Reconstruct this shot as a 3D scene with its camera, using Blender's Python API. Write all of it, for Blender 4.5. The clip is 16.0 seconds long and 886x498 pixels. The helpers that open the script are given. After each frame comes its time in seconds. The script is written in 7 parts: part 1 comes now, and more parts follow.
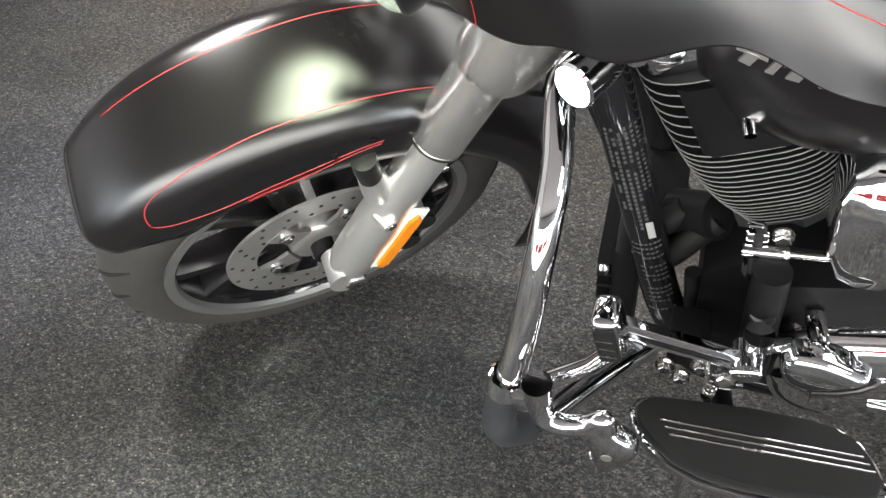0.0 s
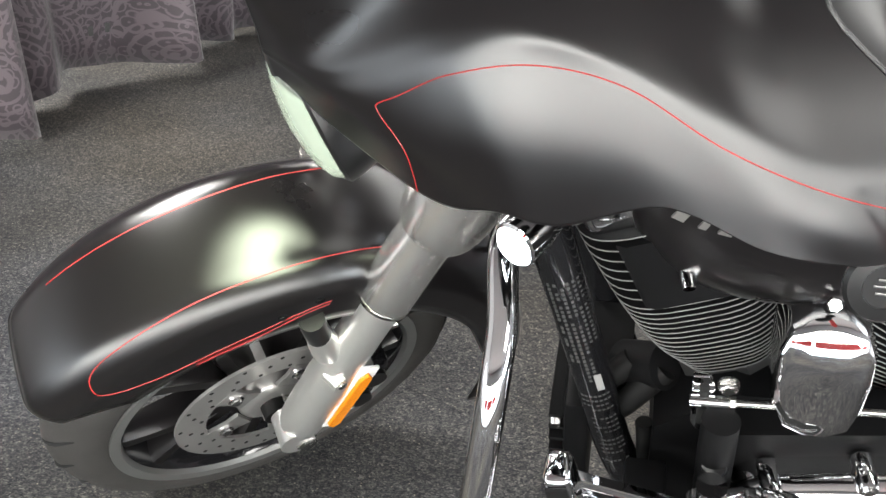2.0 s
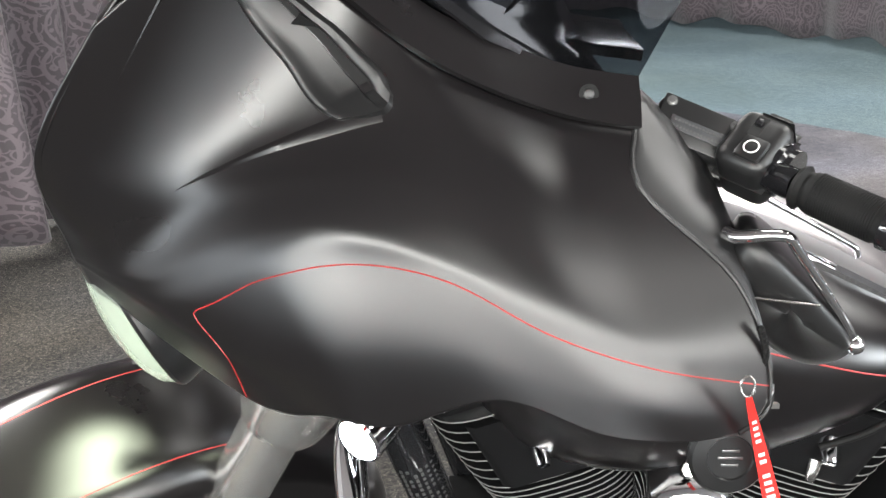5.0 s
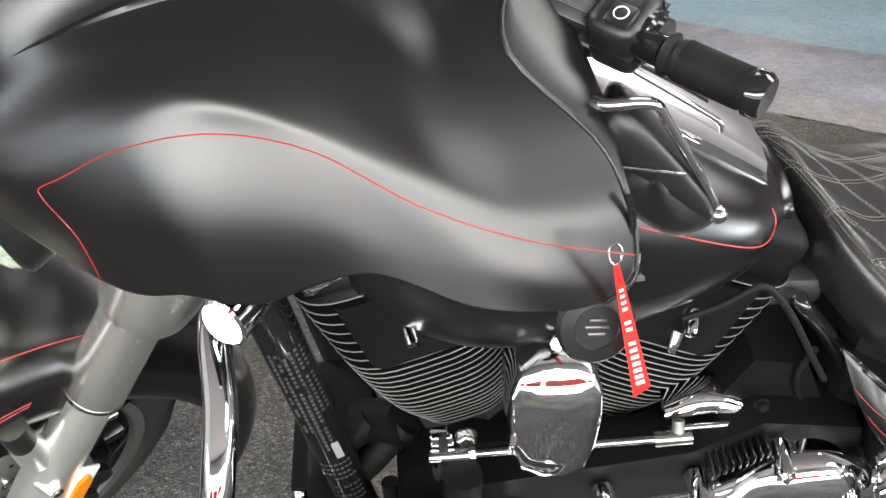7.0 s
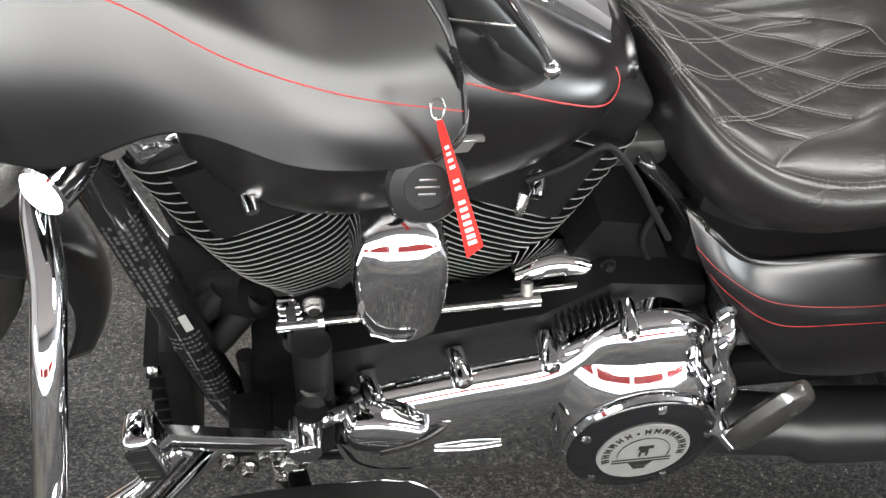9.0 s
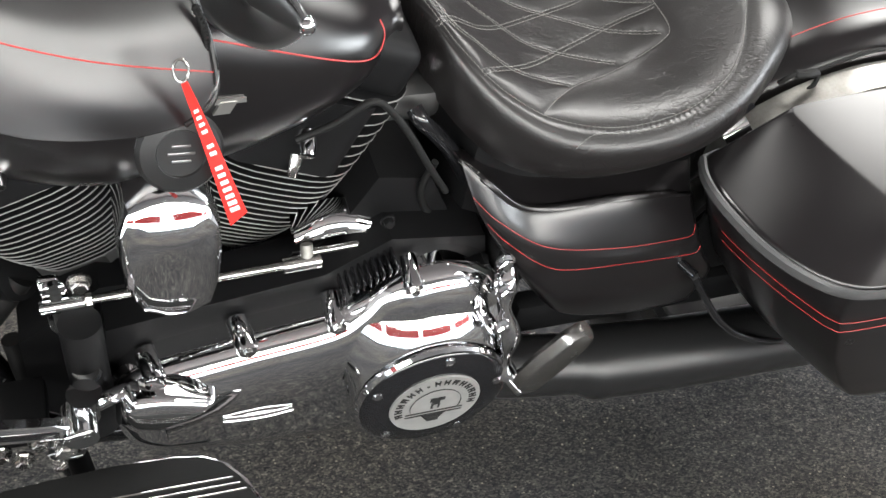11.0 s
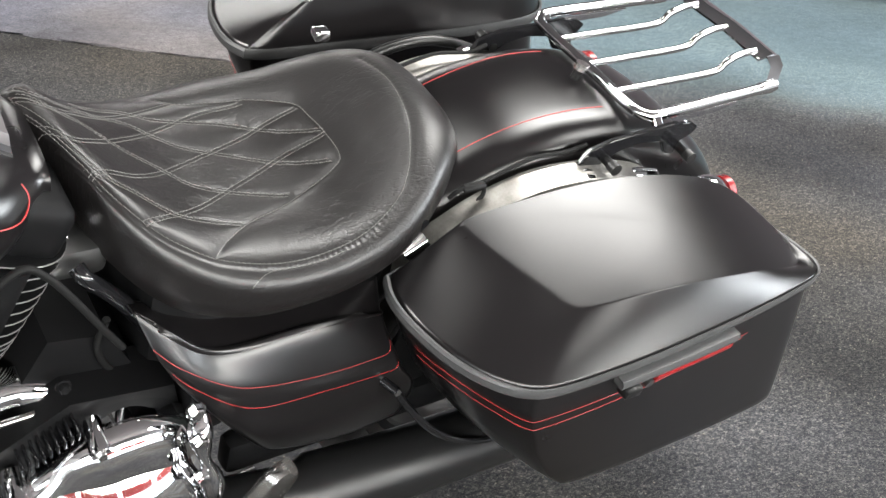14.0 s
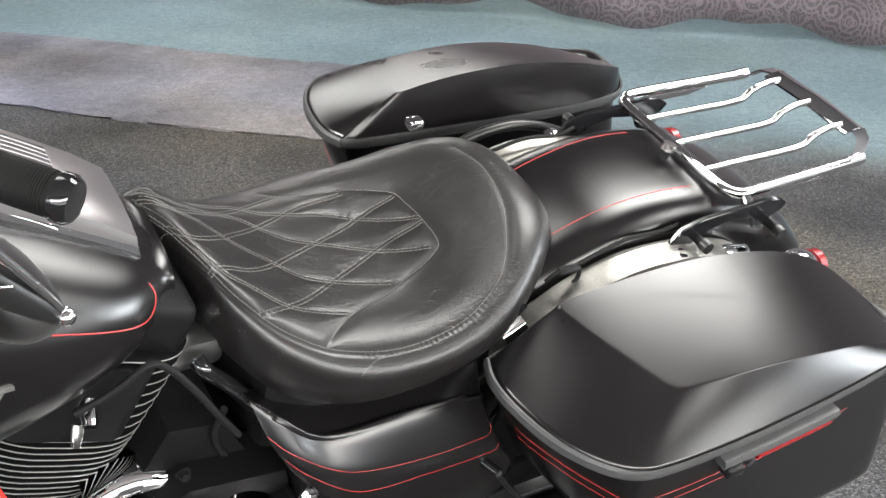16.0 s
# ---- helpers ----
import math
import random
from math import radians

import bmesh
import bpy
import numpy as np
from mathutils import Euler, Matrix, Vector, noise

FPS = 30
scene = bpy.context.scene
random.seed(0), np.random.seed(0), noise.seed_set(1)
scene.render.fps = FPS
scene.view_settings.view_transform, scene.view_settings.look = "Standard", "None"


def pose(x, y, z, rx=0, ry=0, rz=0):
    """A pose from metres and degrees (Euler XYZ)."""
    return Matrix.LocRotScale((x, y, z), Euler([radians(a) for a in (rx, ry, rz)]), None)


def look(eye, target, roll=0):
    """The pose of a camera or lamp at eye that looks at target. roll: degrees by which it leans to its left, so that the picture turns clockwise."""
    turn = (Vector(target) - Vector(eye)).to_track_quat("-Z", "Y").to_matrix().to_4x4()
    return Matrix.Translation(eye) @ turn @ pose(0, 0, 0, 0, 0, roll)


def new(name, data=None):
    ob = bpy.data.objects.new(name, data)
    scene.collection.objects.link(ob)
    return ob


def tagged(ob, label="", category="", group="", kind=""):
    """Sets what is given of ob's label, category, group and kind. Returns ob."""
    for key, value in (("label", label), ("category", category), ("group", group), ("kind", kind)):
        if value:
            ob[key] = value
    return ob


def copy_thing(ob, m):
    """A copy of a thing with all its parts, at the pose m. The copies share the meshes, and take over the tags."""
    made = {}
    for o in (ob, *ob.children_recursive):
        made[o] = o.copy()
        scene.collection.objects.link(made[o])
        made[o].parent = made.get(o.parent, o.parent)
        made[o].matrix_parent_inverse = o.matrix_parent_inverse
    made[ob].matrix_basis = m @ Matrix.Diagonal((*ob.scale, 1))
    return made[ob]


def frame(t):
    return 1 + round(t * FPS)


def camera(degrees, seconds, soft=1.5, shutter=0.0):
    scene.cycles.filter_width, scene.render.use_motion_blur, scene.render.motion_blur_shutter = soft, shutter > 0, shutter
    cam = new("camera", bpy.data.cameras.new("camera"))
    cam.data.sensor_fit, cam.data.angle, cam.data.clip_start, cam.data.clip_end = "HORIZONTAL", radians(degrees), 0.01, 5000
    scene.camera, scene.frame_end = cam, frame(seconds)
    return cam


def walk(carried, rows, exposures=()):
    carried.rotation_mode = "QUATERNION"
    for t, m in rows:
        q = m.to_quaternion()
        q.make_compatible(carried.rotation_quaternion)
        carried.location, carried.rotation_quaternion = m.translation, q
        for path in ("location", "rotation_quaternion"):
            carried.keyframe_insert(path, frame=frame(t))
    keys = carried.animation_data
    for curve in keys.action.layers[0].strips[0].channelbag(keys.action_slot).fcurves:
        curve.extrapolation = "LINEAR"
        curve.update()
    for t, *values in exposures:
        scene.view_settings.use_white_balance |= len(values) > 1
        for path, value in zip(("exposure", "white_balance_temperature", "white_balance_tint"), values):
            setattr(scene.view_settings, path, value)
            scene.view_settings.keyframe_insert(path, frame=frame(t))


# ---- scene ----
cam = camera(46.3, 16.0)
PATH = [
    (0, (0.085, 0.067, 1.142), (-0.326, 1.64, -0.023), -0.8),
    (0.5, (0.085, 0.066, 1.145), (-0.32, 1.672, 0.023), -0.8),
    (1, (0.088, 0.066, 1.148), (-0.308, 1.71, 0.081), -0.8),
    (1.5, (0.091, 0.064, 1.154), (-0.292, 1.754, 0.155), -0.8),
    (2, (0.094, 0.069, 1.158), (-0.263, 1.805, 0.232), -0.9),
    (2.5, (0.099, 0.07, 1.166), (-0.235, 1.849, 0.317), -0.9),
    (3, (0.105, 0.075, 1.172), (-0.202, 1.892, 0.394), -1.0),
    (3.5, (0.117, 0.084, 1.178), (-0.154, 1.936, 0.472), -1.0),
    (4, (0.117, 0.085, 1.177), (-0.095, 1.966, 0.532), -0.8),
    (4.2, (0.123, 0.099, 1.184), (-0.077, 1.981, 0.536), -1.4),
    (6.3, (0.131, 0.131, 1.167), (0.151, 1.978, 0.398), -1.9),
    (6.5, (0.128, 0.128, 1.16), (0.179, 1.966, 0.373), -1.4),
    (7, (0.131, 0.139, 1.153), (0.241, 1.939, 0.29), -0.5),
    (7.5, (0.133, 0.144, 1.149), (0.305, 1.912, 0.231), -0.3),
    (8, (0.134, 0.148, 1.146), (0.359, 1.872, 0.156), 0.1),
    (8.2, (0.151, 0.145, 1.133), (0.373, 1.858, 0.126), 0.5),
    (10.3, (0.205, 0.16, 1.126), (0.736, 1.731, 0.008), 4.1),
    (10.5, (0.21, 0.161, 1.126), (0.779, 1.718, 0.006), 4.5),
    (11, (0.226, 0.16, 1.124), (0.859, 1.689, 0.001), 4.9),
    (11.5, (0.238, 0.162, 1.122), (0.948, 1.659, 0.001), 5.4),
    (12, (0.253, 0.16, 1.124), (1.048, 1.627, 0.02), 6.0),
    (12.5, (0.273, 0.156, 1.129), (1.144, 1.59, 0.039), 6.4),
    (13, (0.287, 0.153, 1.134), (1.232, 1.567, 0.082), 6.4),
    (13.5, (0.304, 0.15, 1.153), (1.311, 1.56, 0.154), 6.0),
    (14, (0.312, 0.148, 1.168), (1.375, 1.558, 0.229), 5.4),
    (14.5, (0.311, 0.149, 1.181), (1.403, 1.566, 0.287), 4.9),
    (15, (0.304, 0.155, 1.195), (1.378, 1.606, 0.334), 4.0),
    (15.5, (0.285, 0.158, 1.202), (1.326, 1.64, 0.352), 3.2),
    (16, (0.268, 0.156, 1.205), (1.249, 1.682, 0.364), 2.3),
]
walk(cam, [(t, look(eye, target, roll)) for t, eye, target, roll in PATH])

# ---- room light: unseen fill panels added overhead, a plain world behind the walls ----
world = bpy.data.worlds.new("room_world")
world.use_nodes = True
world.node_tree.nodes["Background"].inputs[0].default_value = (0.9, 0.95, 1.0, 1)
world.node_tree.nodes["Background"].inputs[1].default_value = 0.02
scene.world = world


def area_lamp(name, m, sx, sy, power, color=(1.0, 0.985, 0.95)):
    data = bpy.data.lights.new(name, "AREA")
    data.shape, data.size, data.size_y, data.energy, data.color = "RECTANGLE", sx, sy, power, color
    ob = new(name, data)
    ob.matrix_world = m
    return ob


CEILING = 3.1
# unseen fill lamps, added to light the floor and brighten the lid facets
area_lamp("ceiling_strip_fill", pose(1.4, 5.4, CEILING - 0.03), 9.0, 0.35, 340)
area_lamp("ceiling_panel_fill", pose(-2.4, 2.3, CEILING - 0.03), 1.2, 1.2, 450)
area_lamp("ceiling_panel_fill", pose(4.3, -1.6, CEILING - 0.03), 2.0, 1.0, 125)
area_lamp("ceiling_panel_fill", pose(3.1, 1.3, CEILING - 0.03), 2.4, 0.9, 160)
area_lamp("ceiling_panel_fill", pose(0.75, 1.45, CEILING - 0.03), 0.9, 0.6, 16)
# front window light; the weaker lower half is added to fade the highlight
area_lamp("daylight_fill", pose(-0.2, -3.93, 1.58, 90, 0, 0), 11.2, 0.96, 930, (1.0, 1.0, 0.95))
area_lamp("daylight_fill", pose(-0.2, -3.93, 0.59, 90, 0, 0), 11.2, 0.96, 175, (0.9, 0.97, 1.0))
# side lights with no known window, added to carry highlights round the paint
area_lamp("daylight_fill", pose(-5.93, -2.0, 1.25, 90, 0, -90), 3.7, 0.8, 48, (0.92, 0.97, 1.0))
area_lamp("daylight_fill", pose(8.93, -2.0, 1.62, 90, 0, 90), 3.7, 0.9, 520, (0.92, 0.97, 1.0))


# ---- materials ----
def mat(name, color, rough=0.5, metal=0.0, bump=0.0, scale=300.0, vary=0.0, big=6.0, rvary=0.0, spec=0.5, coat=0.0, glow=0.0):
    """A surface with colour and gloss that vary at two scales, and a fine relief."""
    m = bpy.data.materials.new(name)
    m.use_nodes = True
    nt = m.node_tree
    n, l = nt.nodes, nt.links
    b = n["Principled BSDF"]
    b.inputs["Roughness"].default_value, b.inputs["Metallic"].default_value = rough, metal
    b.inputs["Specular IOR Level"].default_value, b.inputs["Coat Weight"].default_value = spec, coat
    b.inputs["Base Color"].default_value = (*color, 1)
    if glow:
        b.inputs["Emission Color"].default_value, b.inputs["Emission Strength"].default_value = (*color, 1), glow
    co = n.new("ShaderNodeTexCoord")
    if vary or rvary:
        t1, t2 = n.new("ShaderNodeTexNoise"), n.new("ShaderNodeTexNoise")
        t1.inputs["Scale"].default_value, t2.inputs["Scale"].default_value = big, scale
        t1.inputs["Detail"].default_value = 6
        add = n.new("ShaderNodeMath")
        add.operation = "MULTIPLY_ADD"
        add.inputs[1].default_value = 0.35
        l.new(co.outputs["Object"], t1.inputs["Vector"])
        l.new(co.outputs["Object"], t2.inputs["Vector"])
        l.new(t2.outputs["Fac"], add.inputs[0])
        l.new(t1.outputs["Fac"], add.inputs[2])
        if vary:
            r = n.new("ShaderNodeMapRange")
            r.inputs["From Min"].default_value, r.inputs["From Max"].default_value = 0.4, 0.95
            r.inputs["To Min"].default_value, r.inputs["To Max"].default_value = 1 - vary, 1 + vary
            l.new(add.outputs[0], r.inputs["Value"])
            mx = n.new("ShaderNodeVectorMath")
            mx.operation = "SCALE"
            mx.inputs[0].default_value = color
            l.new(r.outputs[0], mx.inputs["Scale"])
            l.new(mx.outputs[0], b.inputs["Base Color"])
        if rvary:
            r = n.new("ShaderNodeMapRange")
            r.inputs["From Min"].default_value, r.inputs["From Max"].default_value = 0.4, 0.95
            r.inputs["To Min"].default_value, r.inputs["To Max"].default_value = max(rough - rvary, 0.01), rough + rvary
            l.new(add.outputs[0], r.inputs["Value"])
            l.new(r.outputs[0], b.inputs["Roughness"])
    if bump:
        t = n.new("ShaderNodeTexNoise")
        t.inputs["Scale"].default_value, t.inputs["Detail"].default_value = scale, 3
        bp = n.new("ShaderNodeBump")
        bp.inputs["Strength"].default_value, bp.inputs["Distance"].default_value = bump, 0.002
        l.new(co.outputs["Object"], t.inputs["Vector"])
        l.new(t.outputs["Fac"], bp.inputs["Height"])
        l.new(bp.outputs[0], b.inputs["Normal"])
    return m


def ramp(nt, stops):
    r = nt.nodes.new("ShaderNodeValToRGB")
    e = r.color_ramp.elements
    while len(e) < len(stops):
        e.new(0.5)
    for k, (p, c) in zip(e, stops):
        k.position, k.color = p, (*c, 1) if len(c) == 3 else c
    return r




def satin(name, color, rough, ior, wear=0.03):
    """Dull clear coat over dark paint: a diffuse ground under a soft gloss, both a little uneven."""
    m = bpy.data.materials.new(name)
    m.use_nodes = True
    nt = m.node_tree
    n, l = nt.nodes, nt.links
    n.remove(n["Principled BSDF"])
    co, big, fine, rr, bp = (n.new("ShaderNode" + k) for k in ("TexCoord", "TexNoise", "TexNoise", "MapRange", "Bump"))
    big.inputs["Scale"].default_value, big.inputs["Detail"].default_value = 7, 6
    fine.inputs["Scale"].default_value, fine.inputs["Detail"].default_value = 900, 2
    rr.inputs["From Min"].default_value, rr.inputs["From Max"].default_value = 0.3, 0.7
    rr.inputs["To Min"].default_value, rr.inputs["To Max"].default_value = rough - wear, rough + wear
    bp.inputs["Strength"].default_value, bp.inputs["Distance"].default_value = 0.012, 0.002
    dif, gls, fr, mx = (n.new("ShaderNode" + k) for k in ("BsdfDiffuse", "BsdfGlossy", "Fresnel", "MixShader"))
    gls.distribution = "BECKMANN"
    dif.inputs["Color"].default_value = (*color, 1)
    gls.inputs["Color"].default_value = (1, 1, 1, 1)
    fr.inputs["IOR"].default_value = ior
    for t in (big, fine):
        l.new(co.outputs["Object"], t.inputs["Vector"])
    l.new(big.outputs["Fac"], rr.inputs["Value"])
    l.new(rr.outputs[0], gls.inputs["Roughness"])
    l.new(fine.outputs["Fac"], bp.inputs["Height"])
    for t in (dif, gls, fr):
        l.new(bp.outputs[0], t.inputs["Normal"])
    l.new(fr.outputs[0], mx.inputs[0])
    l.new(dif.outputs[0], mx.inputs[1])
    l.new(gls.outputs[0], mx.inputs[2])
    l.new(mx.outputs[0], n["Material Output"].inputs["Surface"])
    return m


SATIN = satin("satin_black_paint", (0.0075, 0.0068, 0.0072), 0.30, 1.52)
SATIN2 = satin("satin_charcoal_trim", (0.012, 0.012, 0.0123), 0.40, 1.45)
GLOSS = mat("gloss_black_paint", (0.008, 0.008, 0.009), 0.12, rvary=0.04, coat=0.3)
POWDER = mat("black_powder_coat", (0.006, 0.006, 0.0064), 0.5, bump=0.08, scale=900, vary=0.2, spec=0.11)
CHROME = mat("chrome", (0.78, 0.78, 0.79), 0.045, 1.0, rvary=0.025, big=25, scale=120)
STEEL = mat("polished_steel", (0.6, 0.59, 0.57), 0.22, 1.0, rvary=0.08, big=40)
ALU = mat("silver_fork_paint", (0.88, 0.875, 0.85), 0.31, 0.88, bump=0.03, scale=700, rvary=0.03, vary=0.06)
DARKALU = mat("brushed_grey_cover", (0.2, 0.2, 0.2), 0.3, 0.9, rvary=0.05)
TITAN = mat("machined_fin_edge", (0.36, 0.36, 0.35), 0.45, 0.5, rvary=0.08, big=60)
TYRE = mat("tyre_rubber", (0.034, 0.032, 0.030), 0.72, bump=0.25, scale=500, vary=0.35, big=9)
RUBBER = mat("black_rubber", (0.0075, 0.0075, 0.0075), 0.6, bump=0.15, scale=700, vary=0.2, spec=0.16)
COVER = mat("brushed_fork_cover", (0.82, 0.81, 0.79), 0.22, 0.92)
PEWTER = mat("worn_grey_rubber", (0.034, 0.035, 0.038), 0.45, 0.2, vary=0.35, big=30)
AMBER = mat("amber_reflector", (0.75, 0.24, 0.01), 0.2, bump=0.5, scale=260, coat=0.6)
REDLENS = mat("red_reflector", (0.25, 0.010, 0.012), 0.2, bump=0.5, scale=260, coat=0.6)
STRIPE = mat("red_pinstripe", (0.36, 0.020, 0.020), 0.42, vary=0.12, big=40)
RIBBON = mat("red_ribbon", (0.70, 0.02, 0.015), 0.6, bump=0.2, scale=900, vary=0.12)
WHITE = mat("white_print", (0.75, 0.75, 0.73), 0.5, vary=0.1)
LABELW = mat("grey_label_print", (0.05, 0.05, 0.049), 0.55, vary=0.25, big=200)
MACHINED = mat("machined_rim_face", (0.20, 0.20, 0.195), 0.42, 0.6, rvary=0.06, vary=0.1, big=12)
MEDAL = mat("brushed_silver_medallion", (0.37, 0.37, 0.36), 0.42, 0.6, vary=0.1, big=60)
CONSOLE = mat("polished_console_metal", (0.38, 0.365, 0.37), 0.3, 0.9)
BADGE = mat("badge_pewter", (0.55, 0.54, 0.52), 0.3, 0.9)
LENS_ON = mat("lit_lamp_lens", (0.86, 0.92, 1.0), 0.2, glow=42.0)
HEAD_ON = mat("lit_headlamp_reflector", (0.88, 0.95, 0.83), 0.15, glow=0.7)
REFLECT = mat("grey_reflective_label", (0.35, 0.35, 0.34), 0.4, 0.2)
ROTOR = mat("ground_rotor_steel", (0.34, 0.335, 0.325), 0.34, 0.7, rvary=0.04, vary=0.08, big=40)
WORN = mat("dusty_steel_bracket", (0.3, 0.29, 0.27), 0.42, 0.8, vary=0.3, big=30, bump=0.1)

LEATHER = mat("black_seat_leather", (0.0075, 0.0066, 0.0066), 0.36, rvary=0.05, spec=0.56)
nt = LEATHER.node_tree
co = nt.nodes.new("ShaderNodeTexCoord")
v1, n1, bp1, bp2 = (nt.nodes.new(k) for k in ("ShaderNodeTexVoronoi", "ShaderNodeTexNoise", "ShaderNodeBump", "ShaderNodeBump"))
v1.inputs["Scale"].default_value, n1.inputs["Scale"].default_value, n1.inputs["Detail"].default_value = 420, 28, 7
n1.inputs["Distortion"].default_value = 1.6
bp1.inputs["Strength"].default_value, bp1.inputs["Distance"].default_value = 0.10, 0.0008
bp2.inputs["Strength"].default_value, bp2.inputs["Distance"].default_value = 0.12, 0.004
for t in (v1, n1):
    nt.links.new(co.outputs["Object"], t.inputs["Vector"])
nt.links.new(v1.outputs["Distance"], bp1.inputs["Height"])
nt.links.new(n1.outputs["Fac"], bp2.inputs["Height"])
nt.links.new(bp1.outputs[0], bp2.inputs["Normal"])
# fine creases in patches, as in stretched hide
cr, mk, sb, ab, rng, rng2, mix, bp3 = (nt.nodes.new("ShaderNode" + k) for k in ("TexNoise", "TexNoise", "Math", "Math", "MapRange", "MapRange", "Math", "Bump"))
cr.inputs["Scale"].default_value, cr.inputs["Detail"].default_value, cr.inputs["Distortion"].default_value = 46, 2.0, 0.25
mk.inputs["Scale"].default_value, mk.inputs["Detail"].default_value = 7, 1
sb.operation, ab.operation, mix.operation = "SUBTRACT", "ABSOLUTE", "MULTIPLY"
sb.inputs[1].default_value = 0.5
rng.inputs["From Min"].default_value, rng.inputs["From Max"].default_value = 0.0, 0.06
rng.inputs["To Min"].default_value, rng.inputs["To Max"].default_value = -1.0, 0.0
rng2.inputs["From Min"].default_value, rng2.inputs["From Max"].default_value = 0.42, 0.58
stretch = nt.nodes.new("ShaderNodeMapping")
stretch.inputs["Scale"].default_value = (1.0, 2.2, 1.0)
stretch.inputs["Rotation"].default_value = (0, 0, 0.6)
nt.links.new(co.outputs["Object"], stretch.inputs["Vector"])
for t in (cr, mk):
    nt.links.new(stretch.outputs[0], t.inputs["Vector"])
nt.links.new(cr.outputs["Fac"], sb.inputs[0])
nt.links.new(sb.outputs[0], ab.inputs[0])
nt.links.new(ab.outputs[0], rng.inputs["Value"])
nt.links.new(mk.outputs["Fac"], rng2.inputs["Value"])
nt.links.new(rng.outputs[0], mix.inputs[0])
nt.links.new(rng2.outputs[0], mix.inputs[1])
bp3.inputs["Strength"].default_value, bp3.inputs["Distance"].default_value = 0.24, 0.0008
nt.links.new(mix.outputs[0], bp3.inputs["Height"])
nt.links.new(bp2.outputs[0], bp3.inputs["Normal"])
nt.links.new(bp3.outputs[0], nt.nodes["Principled BSDF"].inputs["Normal"])
THREAD = mat("grey_seat_thread", (0.15, 0.147, 0.14), 0.7, vary=0.15)

GLASS = bpy.data.materials.new("clear_lamp_glass")
GLASS.use_nodes = True
g = GLASS.node_tree.nodes["Principled BSDF"]
g.inputs["Transmission Weight"].default_value, g.inputs["Roughness"].default_value, g.inputs["IOR"].default_value = 0.45, 0.12, 1.45
g.inputs["Base Color"].default_value = (0.24, 0.27, 0.235, 1)
SMOKE = bpy.data.materials.new("smoked_windshield")
SMOKE.use_nodes = True
g = SMOKE.node_tree.nodes["Principled BSDF"]
g.inputs["Transmission Weight"].default_value, g.inputs["Roughness"].default_value, g.inputs["IOR"].default_value = 1.0, 0.01, 1.3
g.inputs["Base Color"].default_value = (0.16, 0.17, 0.19, 1)


